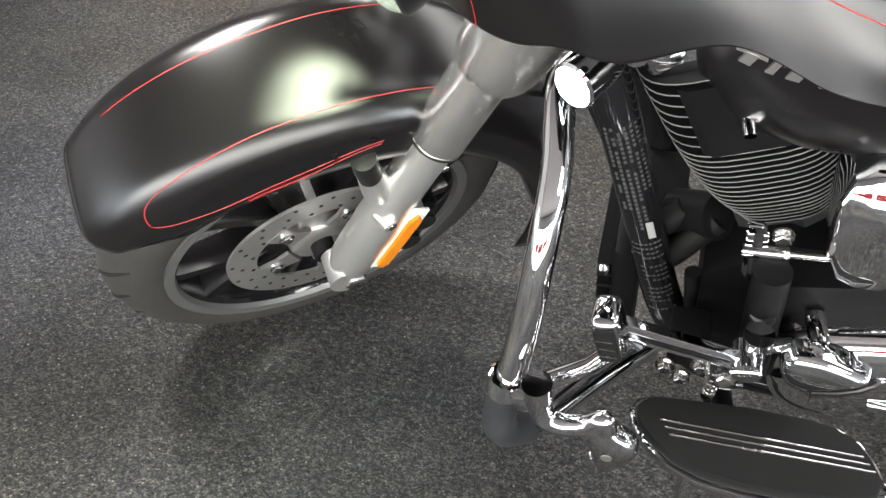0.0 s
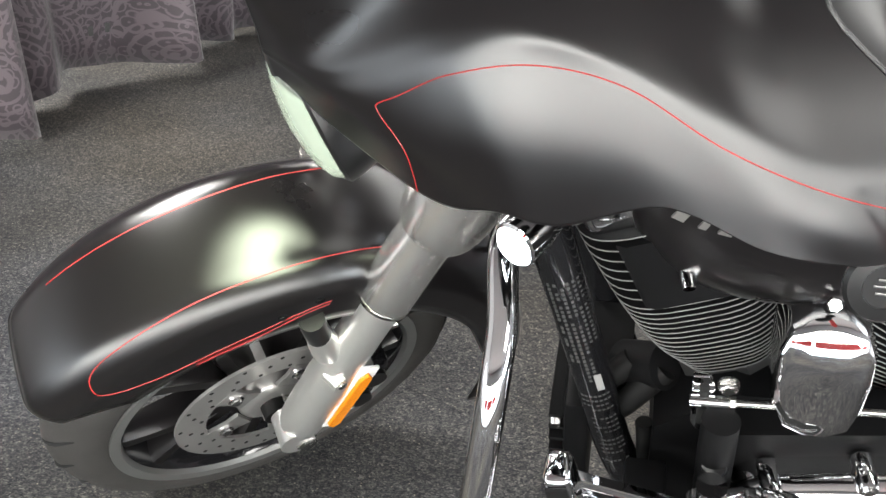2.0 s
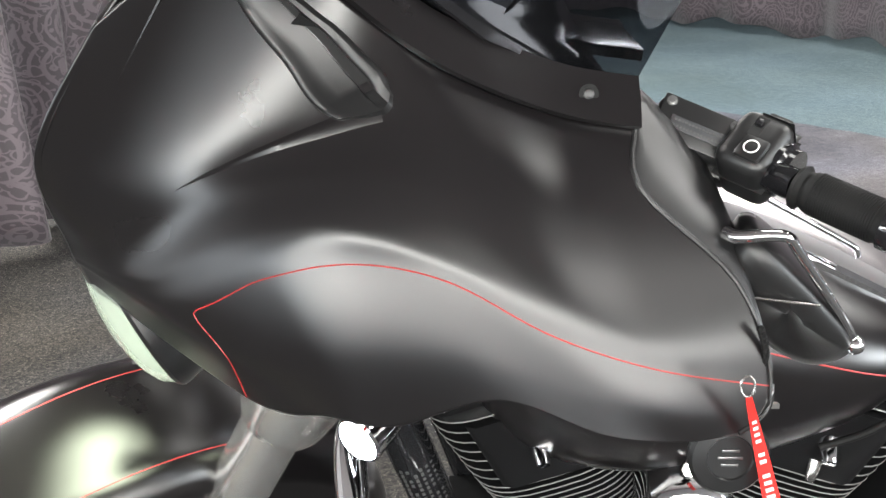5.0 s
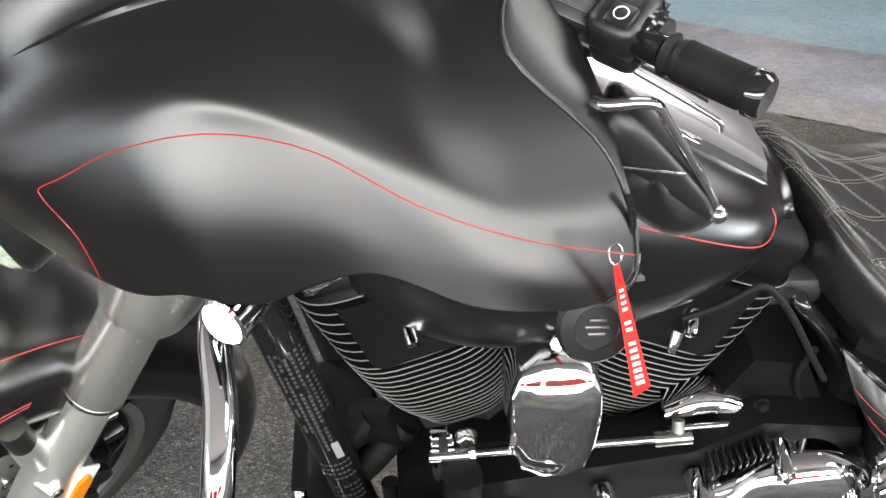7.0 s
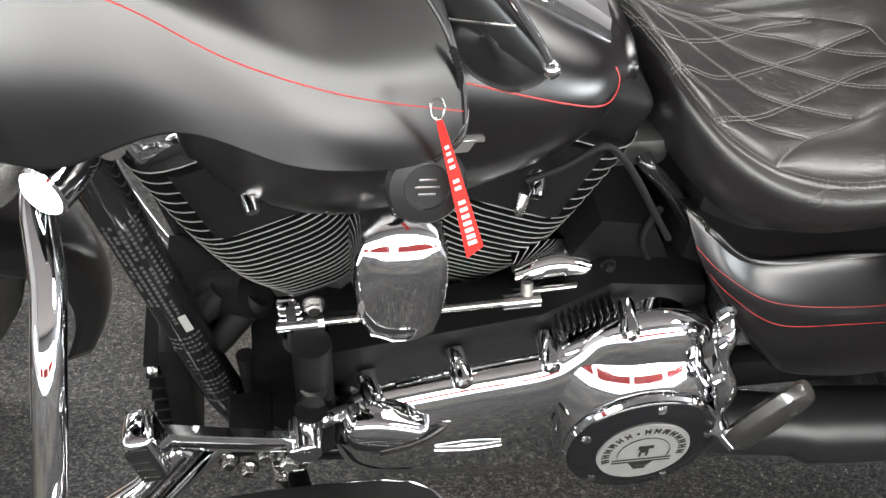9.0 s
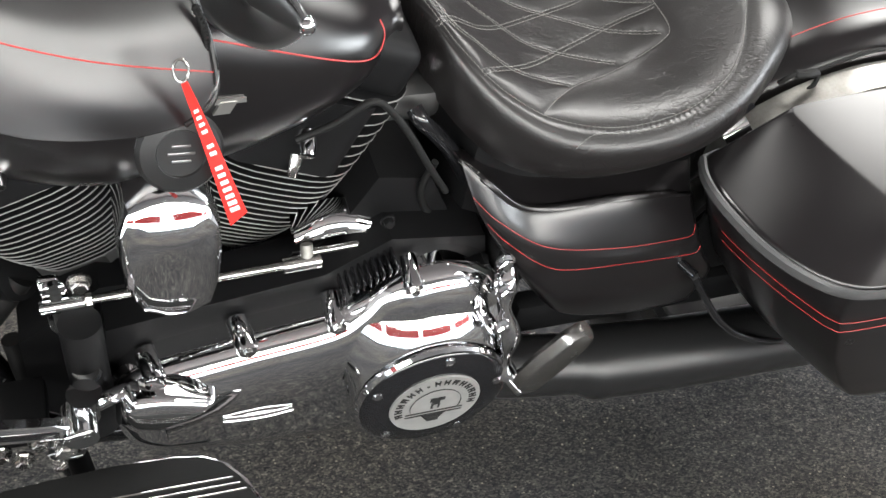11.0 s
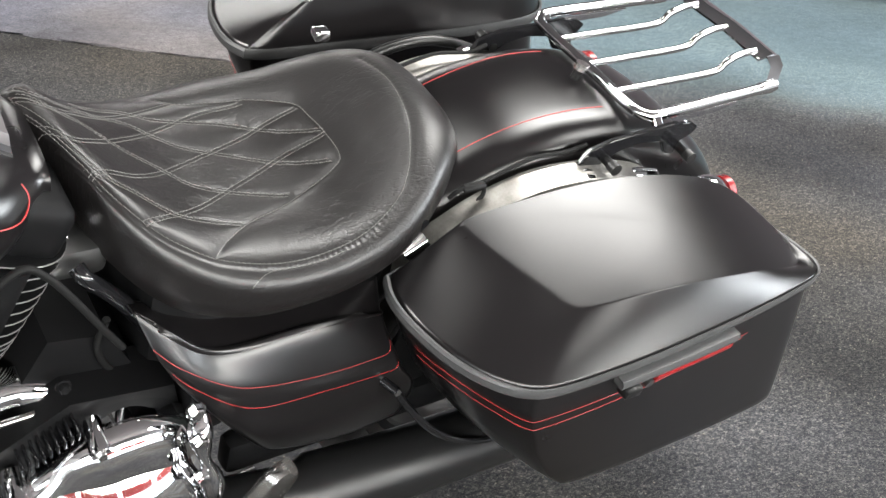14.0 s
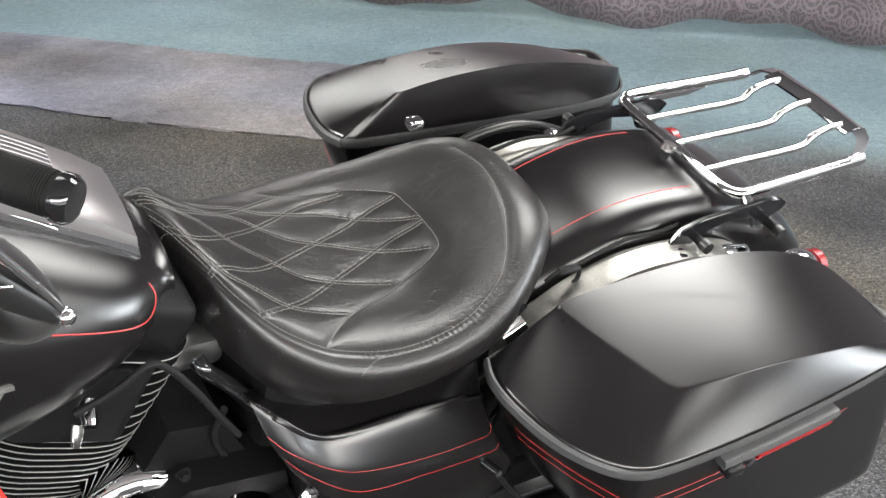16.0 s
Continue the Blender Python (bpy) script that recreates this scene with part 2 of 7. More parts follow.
def carpet(name, tones, extra=None):
    """Loop-pile carpet: flecks of several yarns, soft wear patches, knobbly relief."""
    m = bpy.data.materials.new(name)
    m.use_nodes = True
    nt = m.node_tree
    n, l = nt.nodes, nt.links
    b = n["Principled BSDF"]
    b.inputs["Roughness"].default_value = 0.95
    b.inputs["Specular IOR Level"].default_value = 0.15
    co = n.new("ShaderNodeTexCoord")
    vor, big, mid, fine = (n.new(k) for k in ("ShaderNodeTexVoronoi", "ShaderNodeTexNoise", "ShaderNodeTexNoise", "ShaderNodeTexNoise"))
    mp = n.new("ShaderNodeMapping")
    mp.inputs["Scale"].default_value = (1.0, 1.35, 1.0)
    mp.inputs["Rotation"].default_value = (0, 0, 0.75)
    l.new(co.outputs["Object"], mp.inputs["Vector"])
    vor.inputs["Scale"].default_value, big.inputs["Scale"].default_value, mid.inputs["Scale"].default_value, fine.inputs["Scale"].default_value = 300, 1.3, 75, 620
    vor.inputs["Randomness"].default_value = 0.62
    big.inputs["Detail"].default_value, mid.inputs["Detail"].default_value = 4, 5
    for t in (vor, mid):
        l.new(mp.outputs[0], t.inputs["Vector"])
    for t in (big, fine):
        l.new(co.outputs["Object"], t.inputs["Vector"])
    sep = n.new("ShaderNodeSeparateColor")
    l.new(vor.outputs["Color"], sep.inputs[0])
    mixf = n.new("ShaderNodeMath")
    mixf.operation = "MULTIPLY_ADD"
    mixf.inputs[1].default_value, mixf.inputs[2].default_value = 0.42, 0.0
    l.new(sep.outputs[0], mixf.inputs[0])
    add = n.new("ShaderNodeMath")
    add.operation = "MULTIPLY_ADD"
    add.inputs[1].default_value = 0.58
    l.new(mid.outputs["Fac"], add.inputs[0])
    l.new(mixf.outputs[0], add.inputs[2])
    k = len(tones)
    rp = ramp(nt, [(0.12 + 0.75 * i / (k - 1), c) for i, c in enumerate(tones)])
    l.new(add.outputs[0], rp.inputs["Fac"])
    wear = n.new("ShaderNodeMapRange")
    wear.inputs["From Min"].default_value, wear.inputs["From Max"].default_value = 0.35, 0.68
    wear.inputs["To Min"].default_value, wear.inputs["To Max"].default_value = 0.6, 1.45
    l.new(big.outputs["Fac"], wear.inputs["Value"])
    sc = n.new("ShaderNodeVectorMath")
    sc.operation = "SCALE"
    l.new(rp.outputs[0], sc.inputs[0])
    l.new(wear.outputs[0], sc.inputs["Scale"])
    # sparse pale flecks of yarn, and a drift from warm to cool dye
    flk, tone = n.new("ShaderNodeTexVoronoi"), n.new("ShaderNodeTexNoise")
    flk.inputs["Scale"].default_value, tone.inputs["Scale"].default_value = 150, 0.9
    l.new(co.outputs["Object"], flk.inputs["Vector"])
    l.new(co.outputs["Object"], tone.inputs["Vector"])
    near_c, sep2, pick = n.new("ShaderNodeMapRange"), n.new("ShaderNodeSeparateColor"), n.new("ShaderNodeMapRange")
    near_c.inputs["From Min"].default_value, near_c.inputs["From Max"].default_value = 0.30, 0.16
    pick.inputs["From Min"].default_value, pick.inputs["From Max"].default_value = 0.90, 0.98
    l.new(flk.outputs["Distance"], near_c.inputs["Value"])
    l.new(flk.outputs["Color"], sep2.inputs[0])
    l.new(sep2.outputs[1], pick.inputs["Value"])
    both = n.new("ShaderNodeMath")
    both.operation = "MULTIPLY"
    l.new(near_c.outputs[0], both.inputs[0])
    l.new(pick.outputs[0], both.inputs[1])
    hue = ramp(nt, [(0.36, (0.95, 0.98, 1.10)), (0.52, (1.0, 1.0, 1.02)), (0.66, (1.09, 1.02, 0.93))])
    l.new(tone.outputs["Fac"], hue.inputs["Fac"])
    dyed = n.new("ShaderNodeVectorMath")
    dyed.operation = "MULTIPLY"
    l.new(sc.outputs[0], dyed.inputs[0])
    l.new(hue.outputs[0], dyed.inputs[1])
    fl = n.new("ShaderNodeMix")
    fl.data_type = "RGBA"
    fl.inputs[7].default_value = (min(tones[-1][0] * 1.05, 0.5), min(tones[-1][1] * 1.02, 0.48), min(tones[-1][2] * 0.95, 0.44), 1)
    l.new(both.outputs[0], fl.inputs[0])
    l.new(dyed.outputs[0], fl.inputs[6])
    mot, mr, ms = n.new("ShaderNodeTexNoise"), n.new("ShaderNodeMapRange"), n.new("ShaderNodeVectorMath")
    mot.inputs["Scale"].default_value, mot.inputs["Detail"].default_value, mot.inputs["Roughness"].default_value = 22, 5, 0.7
    mr.inputs["From Min"].default_value, mr.inputs["From Max"].default_value = 0.3, 0.7
    mr.inputs["To Min"].default_value, mr.inputs["To Max"].default_value = 0.84, 1.16
    ms.operation = "SCALE"
    l.new(mp.outputs[0], mot.inputs["Vector"])
    l.new(mot.outputs["Fac"], mr.inputs["Value"])
    out = fl.outputs[2]
    if extra:
        out = extra(nt, co, out)
    l.new(out, ms.inputs[0])
    l.new(mr.outputs[0], ms.inputs["Scale"])
    l.new(ms.outputs[0], b.inputs["Base Color"])
    bp = n.new("ShaderNodeBump")
    bp.inputs["Strength"].default_value, bp.inputs["Distance"].default_value = 0.7, 0.004
    hs = n.new("ShaderNodeMath")
    hs.operation = "MULTIPLY_ADD"
    hs.inputs[1].default_value = -1.0
    l.new(vor.outputs["Distance"], hs.inputs[0])
    l.new(fine.outputs["Fac"], hs.inputs[2])
    l.new(hs.outputs[0], bp.inputs["Height"])
    l.new(bp.outputs[0], b.inputs["Normal"])
    return m


def teal_zone(nt, co, out):
    """Teal fades in towards the back of the hall along a slanting line."""
    n, l = nt.nodes, nt.links
    dot = n.new("ShaderNodeVectorMath")
    dot.operation = "DOT_PRODUCT"
    dot.inputs[1].default_value = (1, 1, 0)
    nz = n.new("ShaderNodeTexNoise")
    nz.inputs["Scale"].default_value = 2.5
    l.new(co.outputs["Object"], dot.inputs[0])
    l.new(co.outputs["Object"], nz.inputs["Vector"])
    a = n.new("ShaderNodeMath")
    a.operation = "MULTIPLY_ADD"
    a.inputs[1].default_value = 0.5
    l.new(nz.outputs["Fac"], a.inputs[0])
    l.new(dot.outputs["Value"], a.inputs[2])
    r = n.new("ShaderNodeMapRange")
    r.interpolation_type = "SMOOTHSTEP"
    r.inputs["From Min"].default_value, r.inputs["From Max"].default_value = 5.6, 6.5
    l.new(a.outputs[0], r.inputs["Value"])
    tint = n.new("ShaderNodeMix")
    tint.data_type, tint.blend_type = "RGBA", "MIX"
    mul = n.new("ShaderNodeVectorMath")
    mul.operation = "MULTIPLY_ADD"
    mul.inputs[1].default_value, mul.inputs[2].default_value = (1.0, 1.27, 1.4), (0.104, 0.148, 0.166)
    l.new(out, mul.inputs[0])
    l.new(r.outputs[0], tint.inputs[0])
    l.new(out, tint.inputs[6])
    l.new(mul.outputs[0], tint.inputs[7])
    return tint.outputs[2]


CARPET = carpet("dark_flecked_carpet", [(0.009, 0.010, 0.012), (0.031, 0.032, 0.035), (0.053, 0.052, 0.052), (0.108, 0.104, 0.094), (0.27, 0.255, 0.22)], teal_zone)
RUNNER = carpet("grey_runner_carpet", [(0.080, 0.080, 0.092), (0.135, 0.134, 0.150), (0.175, 0.173, 0.193), (0.22, 0.218, 0.238), (0.28, 0.278, 0.295)])

CURTAIN = bpy.data.materials.new("mauve_paisley_brocade")
CURTAIN.use_nodes = True
nt = CURTAIN.node_tree
n, l = nt.nodes, nt.links
b = n["Principled BSDF"]
b.inputs["Roughness"].default_value, b.inputs["Sheen Weight"].default_value = 0.6, 0.3
co = n.new("ShaderNodeUVMap")
vo, wob, wv, vf = (n.new(k) for k in ("ShaderNodeTexVoronoi", "ShaderNodeTexNoise", "ShaderNodeMath", "ShaderNodeTexVoronoi"))
vo.inputs["Scale"].default_value, wob.inputs["Scale"].default_value = 5.2, 10.0
wob.inputs["Detail"].default_value = 3
vf.inputs["Scale"].default_value = 26
mixv = n.new("ShaderNodeVectorMath")
mixv.operation = "MULTIPLY_ADD"
mixv.inputs[1].default_value = (0.035, 0.035, 0)
l.new(co.outputs[0], wob.inputs["Vector"])
l.new(wob.outputs["Color"], mixv.inputs[0])
l.new(co.outputs[0], mixv.inputs[2])
l.new(mixv.outputs[0], vo.inputs["Vector"])
l.new(mixv.outputs[0], vf.inputs["Vector"])
wv.operation = "MULTIPLY"
wv.inputs[1].default_value = 46.0
l.new(vo.outputs["Distance"], wv.inputs[0])
sn = n.new("ShaderNodeMath")
sn.operation = "SINE"
l.new(wv.outputs[0], sn.inputs[0])
ring = n.new("ShaderNodeMapRange")
ring.inputs["From Min"].default_value, ring.inputs["From Max"].default_value = 0.35, 0.6
l.new(sn.outputs[0], ring.inputs["Value"])
vw = n.new("ShaderNodeMath")
vw.operation = "MULTIPLY"
vw.inputs[1].default_value = 15.0
l.new(vf.outputs["Distance"], vw.inputs[0])
sf = n.new("ShaderNodeMath")
sf.operation = "SINE"
l.new(vw.outputs[0], sf.inputs[0])
r2 = n.new("ShaderNodeMapRange")
r2.inputs["From Min"].default_value, r2.inputs["From Max"].default_value = 0.55, 0.8
l.new(sf.outputs[0], r2.inputs["Value"])
mx = n.new("ShaderNodeMath")
mx.operation = "MAXIMUM"
l.new(ring.outputs[0], mx.inputs[0])
l.new(r2.outputs[0], mx.inputs[1])
cr = ramp(nt, [(0.0, (0.050, 0.039, 0.046)), (1.0, (0.112, 0.090, 0.102))])
l.new(mx.outputs[0], cr.inputs["Fac"])
l.new(cr.outputs[0], b.inputs["Base Color"])
WALLM = mat("grey_hall_wall", (0.34, 0.335, 0.34), 0.8, vary=0.1, big=2)
RIMM = mat("grey_rubber_rim", (0.055, 0.055, 0.056), 0.5, vary=0.2, big=30)
CEILM = mat("ceiling_board", (0.13, 0.118, 0.12), 0.85, vary=0.05, big=2)
REDW = mat("red_wall_banner", (0.5, 0.03, 0.03), 0.6, vary=0.1)
def finish(bm, angle=40):
    lim = radians(angle)
    for fc in bm.faces:
        fc.smooth = True
    for e in bm.edges:
        if len(e.link_faces) == 2 and e.calc_face_angle(0) > lim:
            e.smooth = False


def part(name, bm, material, parent=None, label="", m=None, angle=40):
    bmesh.ops.recalc_face_normals(bm, faces=bm.faces)
    finish(bm, angle)
    me = bpy.data.meshes.new(name)
    bm.to_mesh(me)
    bm.free()
    me.materials.append(material)
    ob = new(name, me)
    if parent:
        ob.parent = parent
    if m is not None:
        ob.matrix_local = m
    if label:
        ob["label"] = label
    return ob


def loft(sections, closed=True, caps=True, bm=None):
    bm = bm or bmesh.new()
    rings = [[bm.verts.new(p) for p in s] for s in sections]
    n = len(rings[0])
    for a, b in zip(rings, rings[1:]):
        for i in range(n if closed else n - 1):
            j = (i + 1) % n
            bm.faces.new((a[i], a[j], b[j], b[i]))
    if caps and closed:
        bm.faces.new(rings[0][::-1])
        bm.faces.new(rings[-1])
    return bm


def spline(pts, per=6):
    """Catmull-Rom points through pts."""
    p = [Vector(q) for q in pts]
    p = [p[0] * 2 - p[1]] + p + [p[-1] * 2 - p[-2]]
    out = []
    for i in range(1, len(p) - 2):
        for k in range(per):
            t = k / per
            out.append(0.5 * ((2 * p[i]) + (p[i + 1] - p[i - 1]) * t + (2 * p[i - 1] - 5 * p[i] + 4 * p[i + 1] - p[i + 2]) * t * t
                              + (3 * p[i] - p[i - 1] - 3 * p[i + 1] + p[i + 2]) * t ** 3))
    return out + [p[-2]]


def tube(pts, radius, segs=12, per=6, smooth=True, bm=None, caps=True):
    path = spline(pts, per) if smooth and len(pts) > 2 else [Vector(q) for q in pts]
    n = len(path)
    rad = radius if callable(radius) else (lambda u: radius)
    secs = []
    up = None
    for i, p in enumerate(path):
        d = (path[min(i + 1, n - 1)] - path[max(i - 1, 0)]).normalized()
        if up is None:
            up = d.orthogonal().normalized()
        up = (up - d * up.dot(d)).normalized()
        side = d.cross(up)
        r = rad(i / max(n - 1, 1))
        secs.append([p + r * (math.cos(a) * up + math.sin(a) * side) for a in (2 * math.pi * k / segs for k in range(segs))])
    return loft(secs, True, caps, bm)


def lathe(profile, segs=48, axis="y", bm=None, center=(0, 0, 0)):
    """profile: (radius, along). Turned about an axis."""
    bm = bm or bmesh.new()
    c = Vector(center)
    rings = []
    for r, h in profile:
        ring = []
        for k in range(segs):
            a = 2 * math.pi * k / segs
            ca, sa = r * math.cos(a), r * math.sin(a)
            v = {"y": (ca, h, sa), "z": (ca, sa, h), "x": (h, ca, sa)}[axis]
            ring.append(bm.verts.new(c + Vector(v)))
        rings.append(ring)
    for a, b in zip(rings, rings[1:]):
        for i in range(segs):
            j = (i + 1) % segs
            bm.faces.new((a[i], a[j], b[j], b[i]))
    return bm


def box(cx, cy, cz, sx, sy, sz, bevel=0.0, segs=2, m=None, bm=None):
    own = bm is None
    bm = bm or bmesh.new()
    r = bmesh.ops.create_cube(bm, size=1)
    vs = r["verts"]
    for v in vs:
        v.co = Vector((cx + v.co.x * sx, cy + v.co.y * sy, cz + v.co.z * sz))
        if m is not None:
            v.co = m @ v.co
    if bevel:
        es = {e for v in vs for e in v.link_edges}
        bmesh.ops.bevel(bm, geom=list(es), offset=bevel, segments=segs, affect="EDGES", profile=0.5, clamp_overlap=True)
    return bm


# ---- the motorcycle's frames: leant on its stand, bars turned ----
LEAN, STEER, RAKE = 15.7, 35.3, 26.0
bike = new("motorcycle")
bike.matrix_world = pose(-0.414, 1.342, 0, LEAN)
AXLE = Vector((0, 0, 0.3095))
FORK = Matrix.Translation(AXLE) @ Matrix.Rotation(radians(STEER), 4, Vector((math.sin(radians(RAKE)), 0, math.cos(radians(RAKE))))) @ Matrix.Translation(-AXLE)
# the wheel and the fork legs as they stand in the turned front end
ROLL = Matrix.Translation(AXLE + Vector((-0.0155, 0.0423, -0.0467))) @ Matrix.Rotation(radians(4.14), 4, Vector((math.sin(radians(RAKE)), 0, math.cos(radians(RAKE))))) @ Matrix.Rotation(radians(2.67), 4, "X") @ Matrix.Translation(-AXLE)
STEM = Matrix.Translation((-0.0155, 0.0423, -0.0467))
GUARD = Matrix.Translation((-0.001, 0.025, -0.059)) @ Matrix.Scale(1.035, 4)
tagged(bike, "matte black touring motorcycle with red pinstripes, leaning on its stand", "motorcycle")


# ---- surfaces of the painted and padded parts, as plain functions ----
def crom(p0, p1, p2, p3, t):
    return 0.5 * (2 * p1 + (p2 - p0) * t + (2 * p0 - 5 * p1 + 4 * p2 - p3) * t * t + (3 * p1 - p0 - 3 * p2 + p3) * t ** 3)


def key(xs, vs, x):
    """A smooth curve through the values vs at the places xs."""
    n = len(xs)
    x = min(max(x, xs[0]), xs[-1])
    i = max(k for k in range(n - 1) if xs[k] <= x)
    t = (x - xs[i]) / (xs[i + 1] - xs[i])
    d = xs[i + 1] - xs[i]
    m0 = (vs[i + 1] - vs[i - 1]) / (xs[i + 1] - xs[i - 1]) if i else (vs[1] - vs[0]) / d
    m1 = (vs[i + 2] - vs[i]) / (xs[i + 2] - xs[i]) if i + 2 < n else (vs[i + 1] - vs[i]) / d
    return (2 * t ** 3 - 3 * t * t + 1) * vs[i] + (t ** 3 - 2 * t * t + t) * d * m0 + (3 * t * t - 2 * t ** 3) * vs[i + 1] + (t ** 3 - t * t) * d * m1


def grid_pt(G, u, v):
    """u along a row 0..cols-1, v across rows 0..rows-1."""
    def row(r):
        n = len(r)
        i = min(int(u), n - 2)
        t = u - i
        a, b, c, d = r[max(i - 1, 0)], r[i], r[i + 1], r[min(i + 2, n - 1)]
        return [crom(a[k], b[k], c[k], d[k], t) for k in range(3)]
    n = len(G)
    j = min(int(v), n - 2)
    t = v - j
    a, b, c, d = (row(G[k]) for k in (max(j - 1, 0), j, j + 1, min(j + 2, n - 1)))
    return tuple(crom(a[k], b[k], c[k], d[k], t) for k in range(3))


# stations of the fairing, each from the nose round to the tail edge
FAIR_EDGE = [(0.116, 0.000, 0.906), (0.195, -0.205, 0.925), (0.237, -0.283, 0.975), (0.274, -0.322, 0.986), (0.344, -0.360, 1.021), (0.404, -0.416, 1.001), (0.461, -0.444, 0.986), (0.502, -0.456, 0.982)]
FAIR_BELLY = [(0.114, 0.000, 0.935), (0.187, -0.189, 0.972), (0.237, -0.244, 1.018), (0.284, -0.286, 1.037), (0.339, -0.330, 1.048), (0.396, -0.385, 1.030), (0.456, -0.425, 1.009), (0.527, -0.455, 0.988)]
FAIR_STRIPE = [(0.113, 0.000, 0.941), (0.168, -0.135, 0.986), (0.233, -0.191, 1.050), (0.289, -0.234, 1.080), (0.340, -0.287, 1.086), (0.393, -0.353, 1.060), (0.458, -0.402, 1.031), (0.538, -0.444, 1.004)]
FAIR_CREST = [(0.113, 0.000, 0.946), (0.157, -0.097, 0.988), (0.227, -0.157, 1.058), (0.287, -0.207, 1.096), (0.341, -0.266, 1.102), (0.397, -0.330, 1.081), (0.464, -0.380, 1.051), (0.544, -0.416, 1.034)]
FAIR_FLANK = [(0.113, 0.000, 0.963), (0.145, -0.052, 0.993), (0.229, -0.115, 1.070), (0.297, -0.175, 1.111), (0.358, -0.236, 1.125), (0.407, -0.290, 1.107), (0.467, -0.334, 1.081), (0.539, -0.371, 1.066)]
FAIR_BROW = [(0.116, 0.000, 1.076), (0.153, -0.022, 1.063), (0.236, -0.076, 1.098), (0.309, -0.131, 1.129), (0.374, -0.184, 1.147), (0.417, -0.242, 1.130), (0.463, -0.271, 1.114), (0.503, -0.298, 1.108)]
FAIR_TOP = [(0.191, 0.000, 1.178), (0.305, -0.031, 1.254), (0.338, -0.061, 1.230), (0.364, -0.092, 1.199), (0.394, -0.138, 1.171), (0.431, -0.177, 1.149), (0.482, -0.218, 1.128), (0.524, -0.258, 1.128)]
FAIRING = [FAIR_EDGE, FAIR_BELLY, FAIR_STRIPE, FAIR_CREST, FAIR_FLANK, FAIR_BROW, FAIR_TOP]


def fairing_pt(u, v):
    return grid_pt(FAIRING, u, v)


def fender_pt(a, s):
    """Front mudguard: a degrees round the wheel from the front, s 0..1 from the left edge over the top to the right edge."""
    q = 2 * s - 1
    depth = key([28, 45, 90, 130, 210], [0.035, 0.055, 0.066, 0.055, 0.04], a)
    w = key([28, 34, 60, 120, 210], [0.082, 0.094, 0.102, 0.102, 0.098], a)
    e = abs(q)
    y = w * (1 if q > 0 else -1) * min(1.0, (1 - (1 - min(e / 0.62, 1)) ** 1.15)) if e < 0.62 else w * (1 if q > 0 else -1)
    drop = 0.008 * (e / 0.62) ** 2 + 0.024 * max(0, (e - 0.3) / 0.32) ** 2.2 if e < 0.62 else 0.032 + depth * (e - 0.62) / 0.38
    r = 0.378 - drop
    c, sn = math.cos(math.radians(a)), math.sin(math.radians(a))
    return (-r * c, y, 0.3095 + r * sn)


TX = [0.475, 0.52, 0.62, 0.72, 0.82, 0.90, 0.945]
TW = [0.05, 0.122, 0.162, 0.167, 0.152, 0.122, 0.07]
TT = [0.85, 0.91, 0.94, 0.925, 0.878, 0.832, 0.805]
TB = [0.775, 0.70, 0.668, 0.675, 0.70, 0.735, 0.765]


def tank_pt(x, s):
    """s 0..1 from under the left side over the top to under the right side."""
    w, zt, zb = key(TX, TW, x), key(TX, TT, x), key(TX, TB, x)
    a = math.pi * (1.25 - 1.5 * s)
    c, sn = math.cos(a), math.sin(a)
    y = w * (1 if c > 0 else -1) * abs(c) ** 0.8
    zw = zb + 0.38 * (zt - zb)
    z = zw + (zt - zw) * max(sn, 0) ** 0.85 + (zw - zb) / 0.707 * min(sn, 0)
    return (x, y, z)


SX = [0.935, 0.965, 1.0, 1.05, 1.12, 1.2, 1.28, 1.34, 1.39, 1.43, 1.46, 1.475]
SN = [0.035, -0.016, -0.094, -0.146, -0.175, -0.181, -0.169, -0.146, -0.112, -0.076, -0.034, 0.03]
SF = [0.07, 0.084, 0.095, 0.132, 0.168, 0.19, 0.192, 0.19, 0.174, 0.153, 0.12, 0.06]
ST = [0.80, 0.81, 0.79, 0.757, 0.728, 0.72, 0.725, 0.74, 0.757, 0.755, 0.735, 0.70]
SB = [0.765, 0.735, 0.69, 0.654, 0.64, 0.64, 0.644, 0.65, 0.657, 0.666, 0.678, 0.69]


def seat_pt(x, s):
    near_y, far_y, zt, zb = key(SX, SN, x), key(SX, SF, x), key(SX, ST, x), key(SX, SB, x)
    a = math.pi * (1.12 - 1.24 * s)
    c, sn = math.cos(a), math.sin(a)
    yy = (1 if c > 0 else -1) * abs(c) ** 0.85
    dip = 0.022 * math.exp(-((x - 1.24) / 0.1) ** 2) * math.exp(-(yy / 0.66) ** 4) + 0.010 * math.exp(-((x - 1.08) / 0.07) ** 2) * (1 - yy * yy)
    z = zb + 0.35 * (zt - zb) + (zt - zb) * (0.65 * max(sn, 0) ** 0.62 + 0.95 * min(sn, 0)) - dip * max(sn, 0)
    return (x, (near_y + far_y) / 2 + (far_y - near_y) / 2 * yy, z)


